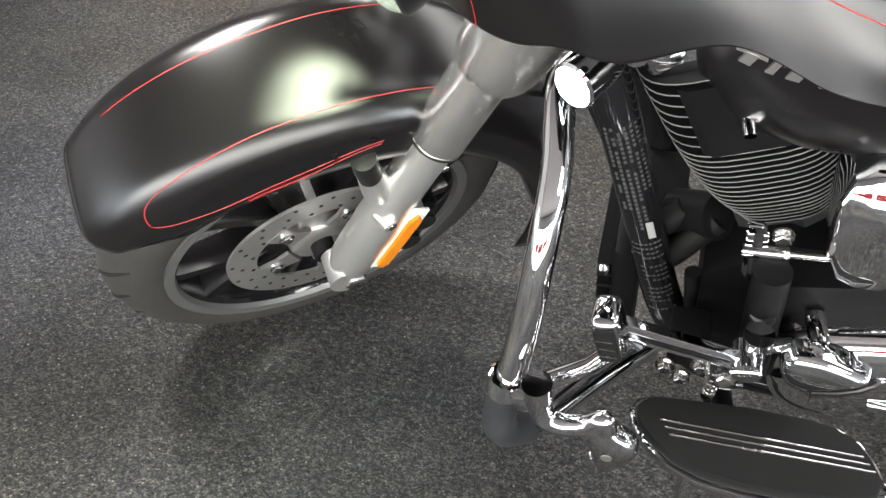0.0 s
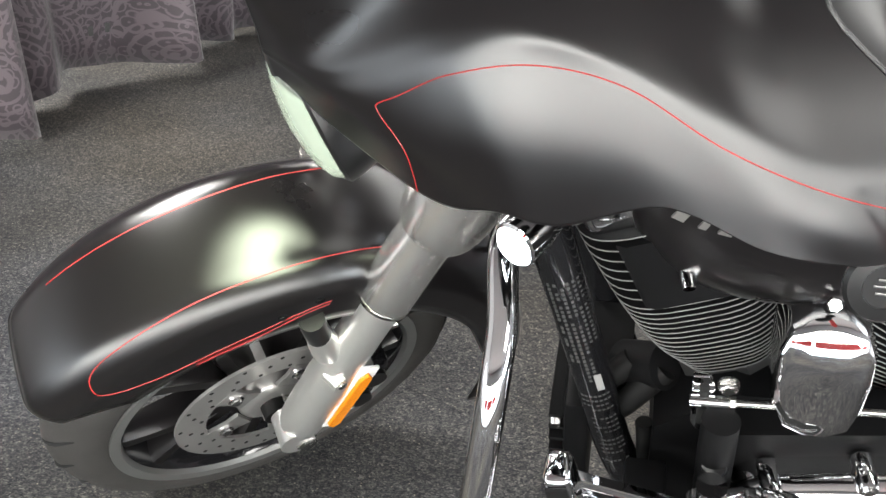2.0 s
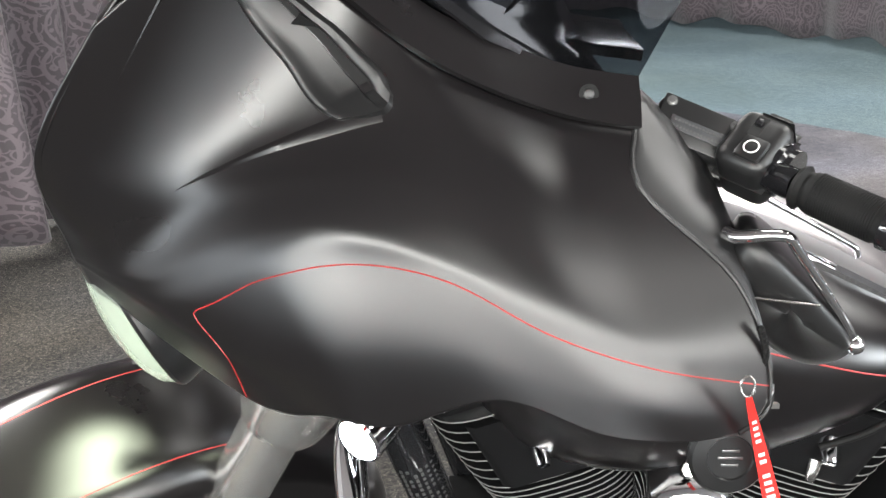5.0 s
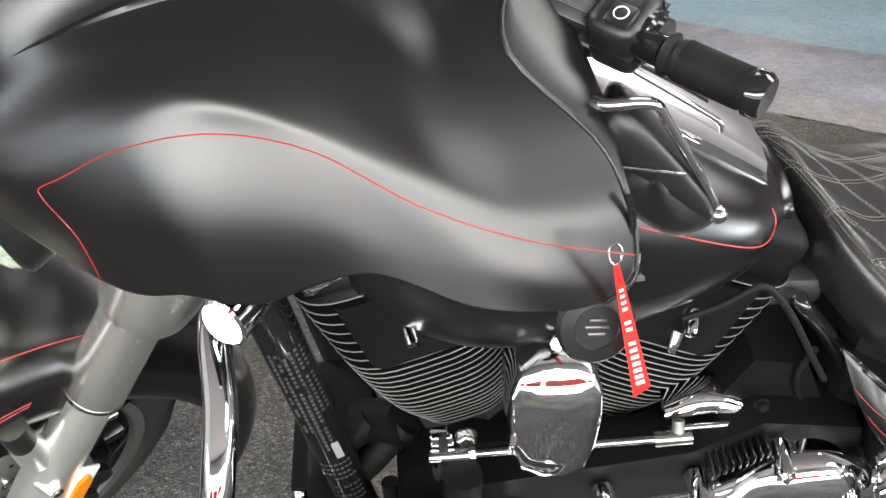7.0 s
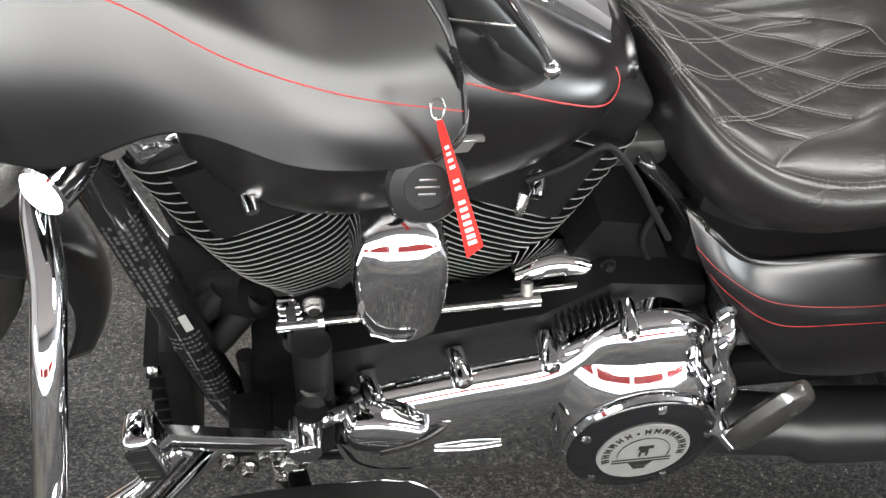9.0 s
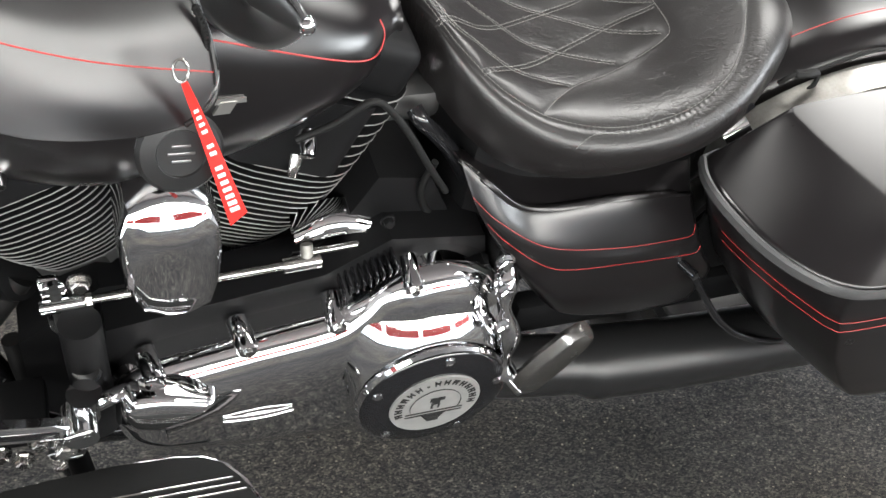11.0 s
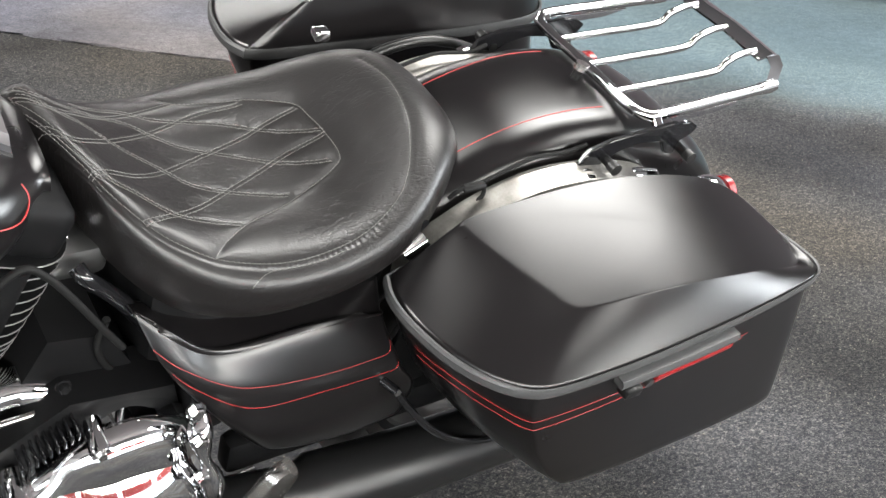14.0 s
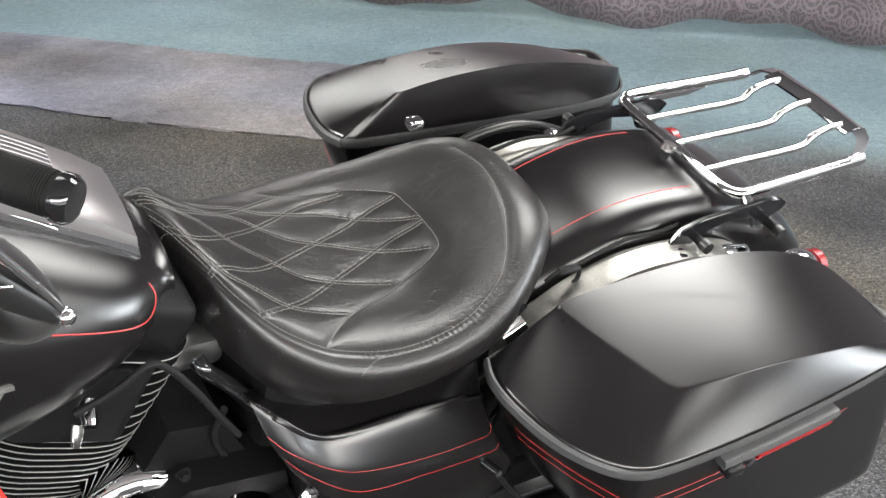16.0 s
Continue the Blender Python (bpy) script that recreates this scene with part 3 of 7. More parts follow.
def rfender_pt(a, s):
    """Rear mudguard: a degrees from the front horizontal of the rear wheel, s across."""
    q = 2 * s - 1
    e = abs(q)
    sg = 1 if q > 0 else -1
    w = 0.112
    if e < 0.6:
        y, drop = w * sg * (1 - (1 - e / 0.6) ** 1.3), 0.012 * (e / 0.6) ** 2 + 0.022 * max(0, (e - 0.3) / 0.3) ** 2
    else:
        y, drop = w * sg, 0.034 + 0.06 * (e - 0.6) / 0.4
    r = 0.442 - drop
    return (1.625 - r * math.cos(math.radians(a)), y + 0.008, 0.3095 + r * math.sin(math.radians(a)))


def lid_top(x, y):
    """Height of the flat panel on top of the left pannier's lid."""
    return 0.666 + 0.2 * (y + 0.30) - 0.05 * ((x - 1.6) / 0.3) ** 2


# ---- the hall ----
def slab(name, x0, y0, z0, x1, y1, z1, material, label):
    return tagged(part(name, box((x0 + x1) / 2, (y0 + y1) / 2, (z0 + z1) / 2, x1 - x0, y1 - y0, z1 - z0), material), label, "", "", "structure")


slab("floor", -6, -4, -0.1, 9, 12, 0, CARPET, "dark flecked loop-pile carpet, teal towards the back of the hall")
slab("ceiling", -6, -4, CEILING, 9, 12, CEILING + 0.1, CEILM, "plain pale ceiling boards")
slab("wall_south", -6, -4.1, 0, 9, -4, CEILING, WALLM, "plain grey wall")
slab("wall_west", -6.1, -4, 0, -6, 12, CEILING, WALLM, "plain grey wall")
slab("wall_east", 9, -4, 0, 9.1, 12, CEILING, WALLM, "plain grey wall")
slab("wall_north", -6, 12, 0, 9, 12.1, CEILING, WALLM, "plain grey wall")
# glazed front of the hall behind the visitor
GLAZ = mat("daylit_window", (0.75, 0.86, 1.0), 0.3)
win = tagged(part("window_1", box(-0.2, -3.975, 1.105, 11.4, 0.04, 2.09, 0.004), mat("window_frame_paint", (0.2, 0.2, 0.2), 0.5, vary=0.1)), "out-of-view shop window in a grey frame, added for the daylight", "", "", "structure")
for k in range(6):
    part("pane", box(-4.875 + 1.87 * k, -3.95, 1.58, 1.8, 0.01, 0.97, 0.002), GLAZ, win)
    part("pane", box(-4.875 + 1.87 * k, -3.95, 0.59, 1.8, 0.01, 0.97, 0.002), GLAZ, win)
# side windows, unseen and added to go with the side fill lights
for nm, wx, wz in (("added_window_2", -5.975, 1.25), ("added_window_3", 8.975, 1.62)):
    side_win = tagged(part(nm, box(wx, -2.0, wz, 0.04, 3.9, 1.06, 0.004), mat("window_frame_paint", (0.2, 0.2, 0.2), 0.5, vary=0.1)), "out-of-view shop window in a grey frame, added for the daylight", "", "", "structure")
    for k in range(3):
        part("pane", box(wx + (0.025 if wx < 0 else -0.025), -3.25 + 1.25 * k, wz, 0.01, 1.19, 0.92, 0.002), GLAZ, side_win)
# red bands out of view, added so the chrome mirrors some red
for bx, bw in ((-3.0, 2.2), (-0.6, 2.2), (1.8, 2.2), (4.1, 1.8)):
    slab("trim", bx - bw / 2, -3.86, 0.72, bx + bw / 2, -3.85, 1.22, REDW, "red banner out of view, added for the red mirrored in the chrome")

# grey carpet runner laid over the main carpet, with a frayed edge
rn = random.Random(5)
bm = bmesh.new()
top = []
for k in range(120):
    vv = -9 + k * (9 - 0.9) / 119
    ring = []
    for uu, z in ((5.06, 0.0005), (5.06, 0.008), (6.45, 0.008), (6.45, 0.0005)):
        j = uu + (rn.uniform(-0.014, 0.014) + 0.02 * math.sin(vv * 3.1))
        ring.append(bm.verts.new(((j + vv) / 2, (j - vv) / 2, z)))
    if top:
        for i in range(3):
            bm.faces.new((top[i], top[i + 1], ring[i + 1], ring[i]))
    top = ring
tagged(part("carpet_runner", bm, RUNNER), "pale grey carpet runner with frayed edges on the floor", "carpet")


def curtain(path, height, label, seed, waves, amp):
    """A hanging cloth with folds and an uneven hem."""
    rr = random.Random(seed)
    pts = spline(path, 40)
    bm = bmesh.new()
    uvl = bm.loops.layers.uv.new("UVMap")
    cols = []
    run = 0.0
    ph = [rr.uniform(0, 6.28) for _ in range(5)]
    hems = [rr.uniform(0.0, 0.05) for _ in range(40)]
    last = None
    for i, p in enumerate(pts):
        q = pts[min(i + 1, len(pts) - 1)] - pts[max(i - 1, 0)]
        nrm = Vector((q.y, -q.x, 0)).normalized()
        if last is not None:
            run += (p - last).length
        last = p
        hem = 0.010 + 0.07 * (0.5 + 0.5 * math.sin(run * 5.1 + ph[3])) + 0.03 * (0.5 + 0.5 * math.sin(run * 13 + ph[4]))
        col = []
        for k in range(13):
            f = k / 12
            z = hem + (height - hem) * f ** 1.3
            spread = 1.0 - 0.45 * f
            off = amp * spread * (math.sin(run * waves + ph[0] + 0.5 * f) + 0.5 * math.sin(run * waves * 1.9 + ph[1] - 0.8 * f) + 0.3 * math.sin(run * waves * 3.3 + ph[2]))
            c = p + nrm * off
            col.append((bm.verts.new((c.x, c.y, z)), run * 1.25, z))
        cols.append(col)
    for a, b in zip(cols, cols[1:]):
        for k in range(12):
            quad = (a[k], b[k], b[k + 1], a[k + 1])
            fc = bm.faces.new([t[0] for t in quad])
            for lp, t in zip(fc.loops, quad):
                lp[uvl].uv = (t[1], t[2])
    ob = part("curtain", bm, CURTAIN)
    md = ob.modifiers.new("cloth", "SOLIDIFY")
    md.thickness = 0.003
    return tagged(ob, label, "curtain", "curtains")


curtain([(-2.5, 1.5, 0), (-2.05, 2.3, 0), (-1.72, 3.15, 0), (-1.5, 3.7, 0), (-1.25, 4.6, 0), (-1.1, 6.0, 0), (-0.6, 8.6, 0)], 2.7, "mauve paisley brocade curtain falling in deep folds onto the carpet", 3, 9.0, 0.125)
curtain([(-0.6, 9.9, 0), (0.9, 8.9, 0), (2.2, 7.2, 0), (2.95, 5.35, 0), (3.95, 4.25, 0), (4.9, 3.3, 0), (6.6, 1.6, 0)], 2.7, "mauve paisley brocade curtain along the back of the hall", 8, 4.2, 0.05)
# two small care labels pinned to the cloth
for k in (0, 1):
    bm = box(0, 0, 0, 0.018, 0.002, 0.03, 0.0006)
    ob = part("cloth_label", bm, LABELW, m=pose(-1.63 + 0.03 * k, 3.0 + 0.05 * k, 0.27, 0, 8, 65))
    tagged(ob, "small white label stitched on the curtain", "label", "curtain labels")


# ---- surfaces to meshes ----
def skin(f, us, vs, bm=None, closed_v=False):
    bm = bm or bmesh.new()
    rows = [[bm.verts.new(f(u, v)) for v in vs] for u in us]
    for a, b in zip(rows, rows[1:]):
        for i in range(len(vs) - 1):
            bm.faces.new((a[i], a[i + 1], b[i + 1], b[i]))
    return bm


def span(a, b, n):
    return [a + (b - a) * i / (n - 1) for i in range(n)]


def thick(ob, t, off=-1.0):
    md = ob.modifiers.new("sheet", "SOLIDIFY")
    md.thickness, md.offset = t, off
    return ob


def ribbon(f, uv, r, per=8, lift=0.0004, segs=6):
    """A painted line along a surface through the given places of it."""
    p2 = spline([(u, v, 0) for u, v in uv], per)
    return tube([f(q.x, q.y) for q in p2], r, segs, smooth=False)


def bolt(bm, c, nrm, r=0.006, h=0.004, washer=0.0, sides=6):
    """A hexagon or round head on a face."""
    c, nrm = Vector(c), Vector(nrm).normalized()
    if washer:
        tube([c, c + nrm * h * 0.3], washer, 16, smooth=False, bm=bm)
    tube([c, c + nrm * h * 0.85, c + nrm * h], lambda u: r if u < 0.8 else r * 0.8, sides, smooth=False, bm=bm)
    return bm


def one_bolt(name, c, nrm, material, parent, r=0.006, h=0.004, washer=0.0, sides=6, m=None):
    return part(name, bolt(bmesh.new(), c, nrm, r, h, washer, sides), material, parent, m=m)


def plate(outline, y0, y1, bevel=0.002, axis="y"):
    """A flat plate from an outline in x, z between two planes."""
    bm = bmesh.new()
    a = [bm.verts.new((x, y0, z)) for x, z in outline]
    fc = bm.faces.new(a)
    r = bmesh.ops.extrude_face_region(bm, geom=[fc])
    for v in (g for g in r["geom"] if isinstance(g, bmesh.types.BMVert)):
        v.co.y = y1
    if bevel:
        bmesh.ops.bevel(bm, geom=[e for e in bm.edges], offset=bevel, segments=2, affect="EDGES", clamp_overlap=True)
    return bm


# ---- front wheel ----
C = tuple(AXLE)
prof = [(0.238, -0.054), (0.252, -0.061), (0.272, -0.0605), (0.292, -0.051), (0.308, -0.034), (0.317, -0.014), (0.319, 0.0)]
prof = prof + [(r, -h) for r, h in prof[-2::-1]] + [(0.25, 0.0), (0.243, -0.056)]
lip = [(0.222, -0.05), (0.226, -0.059), (0.241, -0.0605), (0.2415, -0.056), (0.234, -0.052), (0.226, -0.03), (0.220, 0), (0.226, 0.03), (0.234, 0.052), (0.2415, 0.056), (0.241, 0.0605), (0.226, 0.059), (0.222, 0.05), (0.212, 0), (0.222, -0.05)]
wheel = part("front_wheel", lathe(lip, 72, center=C), MACHINED, bike, "cast wheel with machined silver rim", FORK @ ROLL)
part("rim_barrel", lathe([(0.2205, -0.052), (0.2185, -0.046), (0.209, 0), (0.2185, 0.046), (0.2205, 0.052), (0.2165, 0.044), (0.206, 0), (0.2165, -0.044), (0.2205, -0.052)], 72, center=C), GLOSS, wheel, "gloss black rim well")
tyre = part("tyre", lathe(prof, 96, center=C), TYRE, wheel, "road tyre with curved grooves")
# tread grooves: short curved dark strips on the crown, coloured as the shade in the cuts
CUT_SHADE = mat("groove_shade", (0.006, 0.006, 0.006), 0.9)
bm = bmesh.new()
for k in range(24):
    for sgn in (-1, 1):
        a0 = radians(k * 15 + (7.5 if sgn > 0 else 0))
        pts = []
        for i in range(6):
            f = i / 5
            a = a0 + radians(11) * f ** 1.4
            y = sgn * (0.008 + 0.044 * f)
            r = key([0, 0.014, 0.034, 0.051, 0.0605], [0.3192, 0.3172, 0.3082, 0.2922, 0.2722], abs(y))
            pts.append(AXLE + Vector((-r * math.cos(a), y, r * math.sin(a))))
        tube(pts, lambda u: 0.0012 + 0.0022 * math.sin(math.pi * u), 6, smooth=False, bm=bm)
tagged(part("groove_shade", bm, CUT_SHADE, wheel), kind="stuff")
part("hub", lathe([(0.0, -0.069), (0.034, -0.069), (0.045, -0.066), (0.050, -0.060), (0.052, -0.045), (0.052, 0.045), (0.046, 0.062), (0.03, 0.068), (0, 0.068)], 40, center=C), ROTOR, wheel, "polished wheel hub")
for k in range(5):
    for sgn in (-1, 1):
        a = radians(72 * k + 44)
        secs = []
        for i in range(9):
            f = i / 8
            rr = 0.035 + 0.193 * f
            aa = a + sgn * radians(4 + 13 * f)
            wd = 0.020 - 0.006 * f + 0.006 * max(0, f - 0.75) * 4
            hh = 0.028 - 0.010 * f
            d = Vector((math.cos(aa), 0, math.sin(aa)))
            t = Vector((-math.sin(aa), 0, math.cos(aa)))
            yc = -0.012 - 0.016 * f
            secs.append([AXLE + d * rr + t * wd * ct + Vector((0, yc + hh * st, 0)) for ct, st in ((-1, -0.35), (-0.55, -1), (0.55, -1), (1, -0.35), (1, 1), (-1, 1))])
        part("spoke", loft(secs), SATIN, wheel)


def disc_rotor(side):
    y = side * 0.064
    rot = part("brake_rotor", lathe([(0.104, y - 0.0025), (0.15, y - 0.0025), (0.15, y + 0.0025), (0.104, y + 0.0025), (0.104, y - 0.0025)], 72, center=C), ROTOR, wheel, "drilled steel brake rotor")
    # dark discs painted as the shade in drilled holes; the steel stays whole
    bm = bmesh.new()
    for k in range(48):
        a = 2 * math.pi * k / 48
        for j, rr in enumerate((0.112 + 0.03 * ((k * 2) % 3) / 2,)):
            c = AXLE + Vector((rr * math.cos(a), y, rr * math.sin(a)))
            tube([c + Vector((0, -0.0029, 0)), c + Vector((0, 0.0029, 0))], 0.0034, 8, smooth=False, bm=bm)
    tagged(part("rotor_hole_shade", bm, CUT_SHADE, rot), kind="stuff")
    bm = bmesh.new()
    for k in range(5):
        a = radians(72 * k + 52)
        d, t = Vector((math.cos(a), 0, math.sin(a))), Vector((-math.sin(a), 0, math.cos(a)))
        loft([[AXLE + d * rr + t * w * s + Vector((0, y + dy, 0)) for s, dy in ((-1, -0.003), (1, -0.003), (1, 0.003), (-1, 0.003))] for rr, w in ((0.05, 0.022), (0.075, 0.016), (0.106, 0.02))], bm=bm)
    part("rotor_carrier", bm, ROTOR, rot)
    for k in range(5):
        a = radians(72 * k + 52)
        one_bolt("rotor_bolt", AXLE + Vector((0.083 * math.cos(a), y + side * 0.003, 0.083 * math.sin(a))), (0, side, 0), CHROME, rot, 0.0085, 0.008, 0.012)


disc_rotor(-1)
disc_rotor(1)
part("wheel_spacer", tube([(0, -0.066, C[2]), (0, -0.09, C[2])], 0.021, 24, smooth=False), RUBBER, wheel)
axl = part("axle", tube([(0.012, -0.06, C[2]), (0.02, -0.09, C[2] + 0.004), (0.02, -0.15, C[2] + 0.004)], 0.0125, 20, smooth=False), STEEL, bike, "axle with hexagon nut", FORK @ ROLL)
part("axle_nut", bolt(bmesh.new(), (0.021, -0.136, C[2] + 0.003), (0, -1, 0), 0.0165, 0.018, 0.020), STEEL, axl)

# ---- front mudguard ----
bm = bmesh.new()
ss = [0, 0.05, 0.1, 0.15, 0.19, 0.22, 0.25, 0.28, 0.31, 0.34, 0.38, 0.42, 0.46, 0.5]
ss = ss + [1 - s for s in ss[-2::-1]]


def fender_edge(u, s):
    q = abs(2 * s - 1)
    a0 = 43 + 15 * max(0, (q - 0.35) / 0.65) ** 1.6
    return fender_pt(a0 + (208 - a0) * u, s)


guard = part("front_fender", skin(fender_edge, span(0, 1, 70), ss), SATIN, bike, "satin black front mudguard with red pinstripes", FORK @ GUARD, angle=70)
thick(guard, 0.003, -1.0)
part("pinstripe", ribbon(fender_pt, [(56.9, 0.643), (73.9, 0.636), (88.3, 0.638), (102.3, 0.655), (117, 0.672)], 0.00065), STRIPE, guard)
part("pinstripe", ribbon(fender_pt, [(121.6, 0.317), (105.7, 0.3), (94.1, 0.288), (82.7, 0.28), (70.9, 0.268), (61.7, 0.253), (58.2, 0.215), (58.2, 0.15), (63, 0.085), (73.2, 0.04), (92, 0.055), (108.7, 0.13)], 0.00065), STRIPE, guard)
part("pinstripe", ribbon(fender_pt, [(76, 0.012), (92, 0.028), (108.5, 0.112)], 0.00065), STRIPE, guard)
for a, s in ((98, 0.10), (106, 0.15)):
    p = Vector(fender_pt(a, s))
    one_bolt("fender_bolt", p, (0, -1, 0), POWDER, guard, 0.0042, 0.003, 0.006, 12)
# bracket that carries the guard on the fork
part("fender_bracket", tube([(0.084, -0.098, 0.50), (0.080, -0.102, 0.535), (0.078, -0.104, 0.556)], lambda u: 0.0215 - 0.005 * u, 18), ALU, guard)
part("bracket_bush", tube([(0.078, -0.104, 0.554), (0.076, -0.105, 0.575), (0.075, -0.106, 0.60)], 0.0165, 18), SATIN2, guard, "black rubber bush")

# ---- fork ----
RAKEV = Vector((math.sin(radians(30.9)), 0, math.cos(radians(30.9))))


def fork_leg(y, left):
    base = Vector((-0.009, y, 0.24))
    def rad(u):
        return key([0, 0.05, 0.12, 0.3, 0.34, 0.5, 1.0], [0.022, 0.030, 0.033, 0.0335, 0.0345, 0.031, 0.030], u)
    leg = part("fork_leg", tube([base + RAKEV * d for d in span(0.03, 0.42, 26)], rad, 28, smooth=False), ALU, bike, "silver painted fork lower leg", FORK)
    part("axle_clamp", tube([(0.004, y - 0.026, 0.268), (0.004, y + 0.024, 0.268)], 0.026, 24, smooth=False), ALU, leg)
    if left:
        part("boss", tube([base + RAKEV * 0.208 + Vector((-0.02, -0.012, 0)), base + RAKEV * 0.208 + Vector((-0.012, -0.036, 0))], lambda u: 0.013 if u < 0.7 else 0.010, 16), ALU, leg)
        one_bolt("boss_screw", base + RAKEV * 0.208 + Vector((-0.012, -0.036, 0)), (0.1, -1, 0), STEEL, leg, 0.0055, 0.003, 0.0085)
        lug = base + RAKEV * 0.15 + Vector((0.052, 0.0, -0.03))
        part("caliper_lug", loft([[base + RAKEV * d + Vector((x, yy, 0)) for x, yy in ((0.01, -0.014), (w, -0.012), (w, 0.012), (0.01, 0.014))] for d, w in ((0.03, 0.035), (0.06, 0.062), (0.15, 0.07), (0.19, 0.05), (0.22, 0.03))]), ALU, leg)
        # amber reflector on a white base along the back of the leg
        m = Matrix.Translation(base + RAKEV * 0.150 + Vector((0.025, -0.029, -0.006))) @ Matrix.Rotation(radians(30.9), 4, "Y")
        rb = part("reflector", box(0, 0, 0, 0.029, 0.006, 0.15, 0.002, m=m), WHITE, leg, "amber reflector on a white base")
        secs = []
        out = [(-0.010, -0.062), (0.0, -0.068), (0.008, -0.058), (0.008, 0.058), (-0.002, 0.068), (-0.010, 0.052)]
        bm = plate(out, -0.0035, -0.0095, 0.0012)
        bmesh.ops.transform(bm, matrix=m, verts=bm.verts)
        part("amber_lens", bm, AMBER, rb)
    cov = part("fork_cover", tube([base + RAKEV * d for d in (0.352, 0.359, 0.42, 0.48, 0.60)], lambda u: 0.037 if u > 0.02 else 0.035, 32, smooth=False), COVER, bike, "brushed metal fork slider cover", FORK)
    part("cover_band", tube([base + RAKEV * 0.352, base + RAKEV * 0.357], 0.0375, 32, smooth=False), STEEL, cov)
    part("fork_nacelle", tube([base + RAKEV * d + Vector((0.006, 0, 0)) for d in (0.49, 0.505, 0.55, 0.64)], lambda u: 0.047 + 0.016 * u, 32), COVER, bike, "dull silver metal upper fork cover", FORK)


fork_leg(-0.08, True)
fork_leg(0.156, False)
cal = part("brake_caliper", box(0.14, -0.075, 0.335, 0.05, 0.07, 0.11, 0.014, 3, Matrix.Translation((0.14, -0.075, 0.335)) @ Matrix.Rotation(radians(26), 4, "Y") @ Matrix.Translation((-0.14, 0.075, -0.335))), GLOSS, bike, "black brake caliper", FORK @ STEM)
for d in (-0.028, 0.026):
    part("caliper_piston_cap", tube([Vector((0.14, -0.108, 0.335)) + RAKEV * d, Vector((0.14, -0.118, 0.335)) + RAKEV * d], 0.019, 20, smooth=False), SATIN2, cal)
part("brake_hose", tube([(0.15, -0.1, 0.39), (0.2, -0.08, 0.43), (0.25, -0.06, 0.42), (0.30, -0.05, 0.42), (0.36, -0.05, 0.47), (0.38, -0.05, 0.6)], 0.005, 10), RUBBER, bike, "black brake hose", FORK @ STEM)
bm = bmesh.new()
for q in ((0.2, -0.08, 0.43), (0.29, -0.05, 0.42)):
    tube([Vector(q) - Vector((0.008, 0, 0)), Vector(q) + Vector((0.008, 0, 0))], 0.0068, 10, smooth=False, bm=bm)
tagged(part("hose_clip", bm, STEEL, bike, "", FORK @ STEM), kind="stuff")

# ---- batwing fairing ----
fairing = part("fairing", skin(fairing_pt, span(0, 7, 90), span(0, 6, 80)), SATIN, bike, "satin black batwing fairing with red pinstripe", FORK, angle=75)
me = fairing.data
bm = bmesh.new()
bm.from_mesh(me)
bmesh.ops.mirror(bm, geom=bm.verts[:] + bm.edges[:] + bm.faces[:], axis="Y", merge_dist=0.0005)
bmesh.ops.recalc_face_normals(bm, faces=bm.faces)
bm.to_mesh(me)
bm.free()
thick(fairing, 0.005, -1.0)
part("pinstripe", ribbon(fairing_pt, [(0.99, 0.02), (1.02, 0.7), (1.09, 1.4), (1.14, 1.8), (1.22, 1.98), (1.5, 2.0), (2.0, 2.0), (2.5, 2.0), (3.0, 2.0), (3.5, 2.0), (4.0, 2.0), (4.5, 2.0), (5.0, 2.0), (5.5, 2.0), (6.0, 2.0), (6.5, 2.0), (6.99, 2.0)], 0.00062), STRIPE, fairing)
# rubber gasket along the windshield's foot, with its screws
edge = [(1.2, 5.98), (1.9, 5.98), (2.5, 5.98), (3.0, 5.98), (3.6, 5.98), (4.2, 5.98), (4.8, 5.98), (5.4, 5.98), (6.0, 5.98), (6.5, 5.98), (6.98, 5.98)]
bm = bmesh.new()
lo, hi = [], []
for q in spline([(u, v, 0) for u, v in edge], 6):
    p = Vector(fairing_pt(q.x, q.y))
    lo.append(p + Vector((0, -0.003, 0.002)))
    hi.append(p + Vector((0.022, 0.030, 0.018)))
loft([[a, a + Vector((0.001, -0.004, 0.005)), a * 0.5 + b * 0.5 + Vector((0.0, -0.004, 0.006)), b + Vector((0, -0.001, 0.004)), b, a * 0.5 + b * 0.5] for a, b in zip(lo, hi)], bm=bm)
gasket = part("windshield_gasket", bm, SATIN, fairing, "ribbed rubber trim under the windshield")
i = int(len(lo) * 0.845)
wc = (lo[i] + hi[i]) / 2 + Vector((0.0, -0.004, 0.006))
wn = Vector((-0.45, -0.62, 0.64))
scr = one_bolt("washer", wc, wn, RUBBER, gasket, 0.0078, 0.0015, 0.0, 20)
one_bolt("screw", wc + wn * 0.0015, wn, SATIN2, scr, 0.0042, 0.0022, 0.0, 12)
shield = part("windshield", loft([[p + Vector((0, 0, 0)), p + Vector((0.0025, 0.0025, 0.0)), p + Vector((0.105, 0.02, 0.165)), p + Vector((0.1025, 0.018, 0.166))] for p in hi]), SMOKE, fairing, "smoked low windshield")
shield.visible_shadow = False
# inner cowl behind the windshield: gloss black shelf with an instrument pod
sh = [p + Vector((0.035, 0.035, -0.01)) for p in hi]
part("inner_shelf", loft([[p, p + Vector((0.02, 0.05, -0.02)), p + Vector((0.05, 0.09, -0.05)), p + Vector((0.05, 0.09, -0.06)), p + Vector((0, 0, -0.012))] for p in sh]), GLOSS, fairing, "glossy inner fairing shelf")
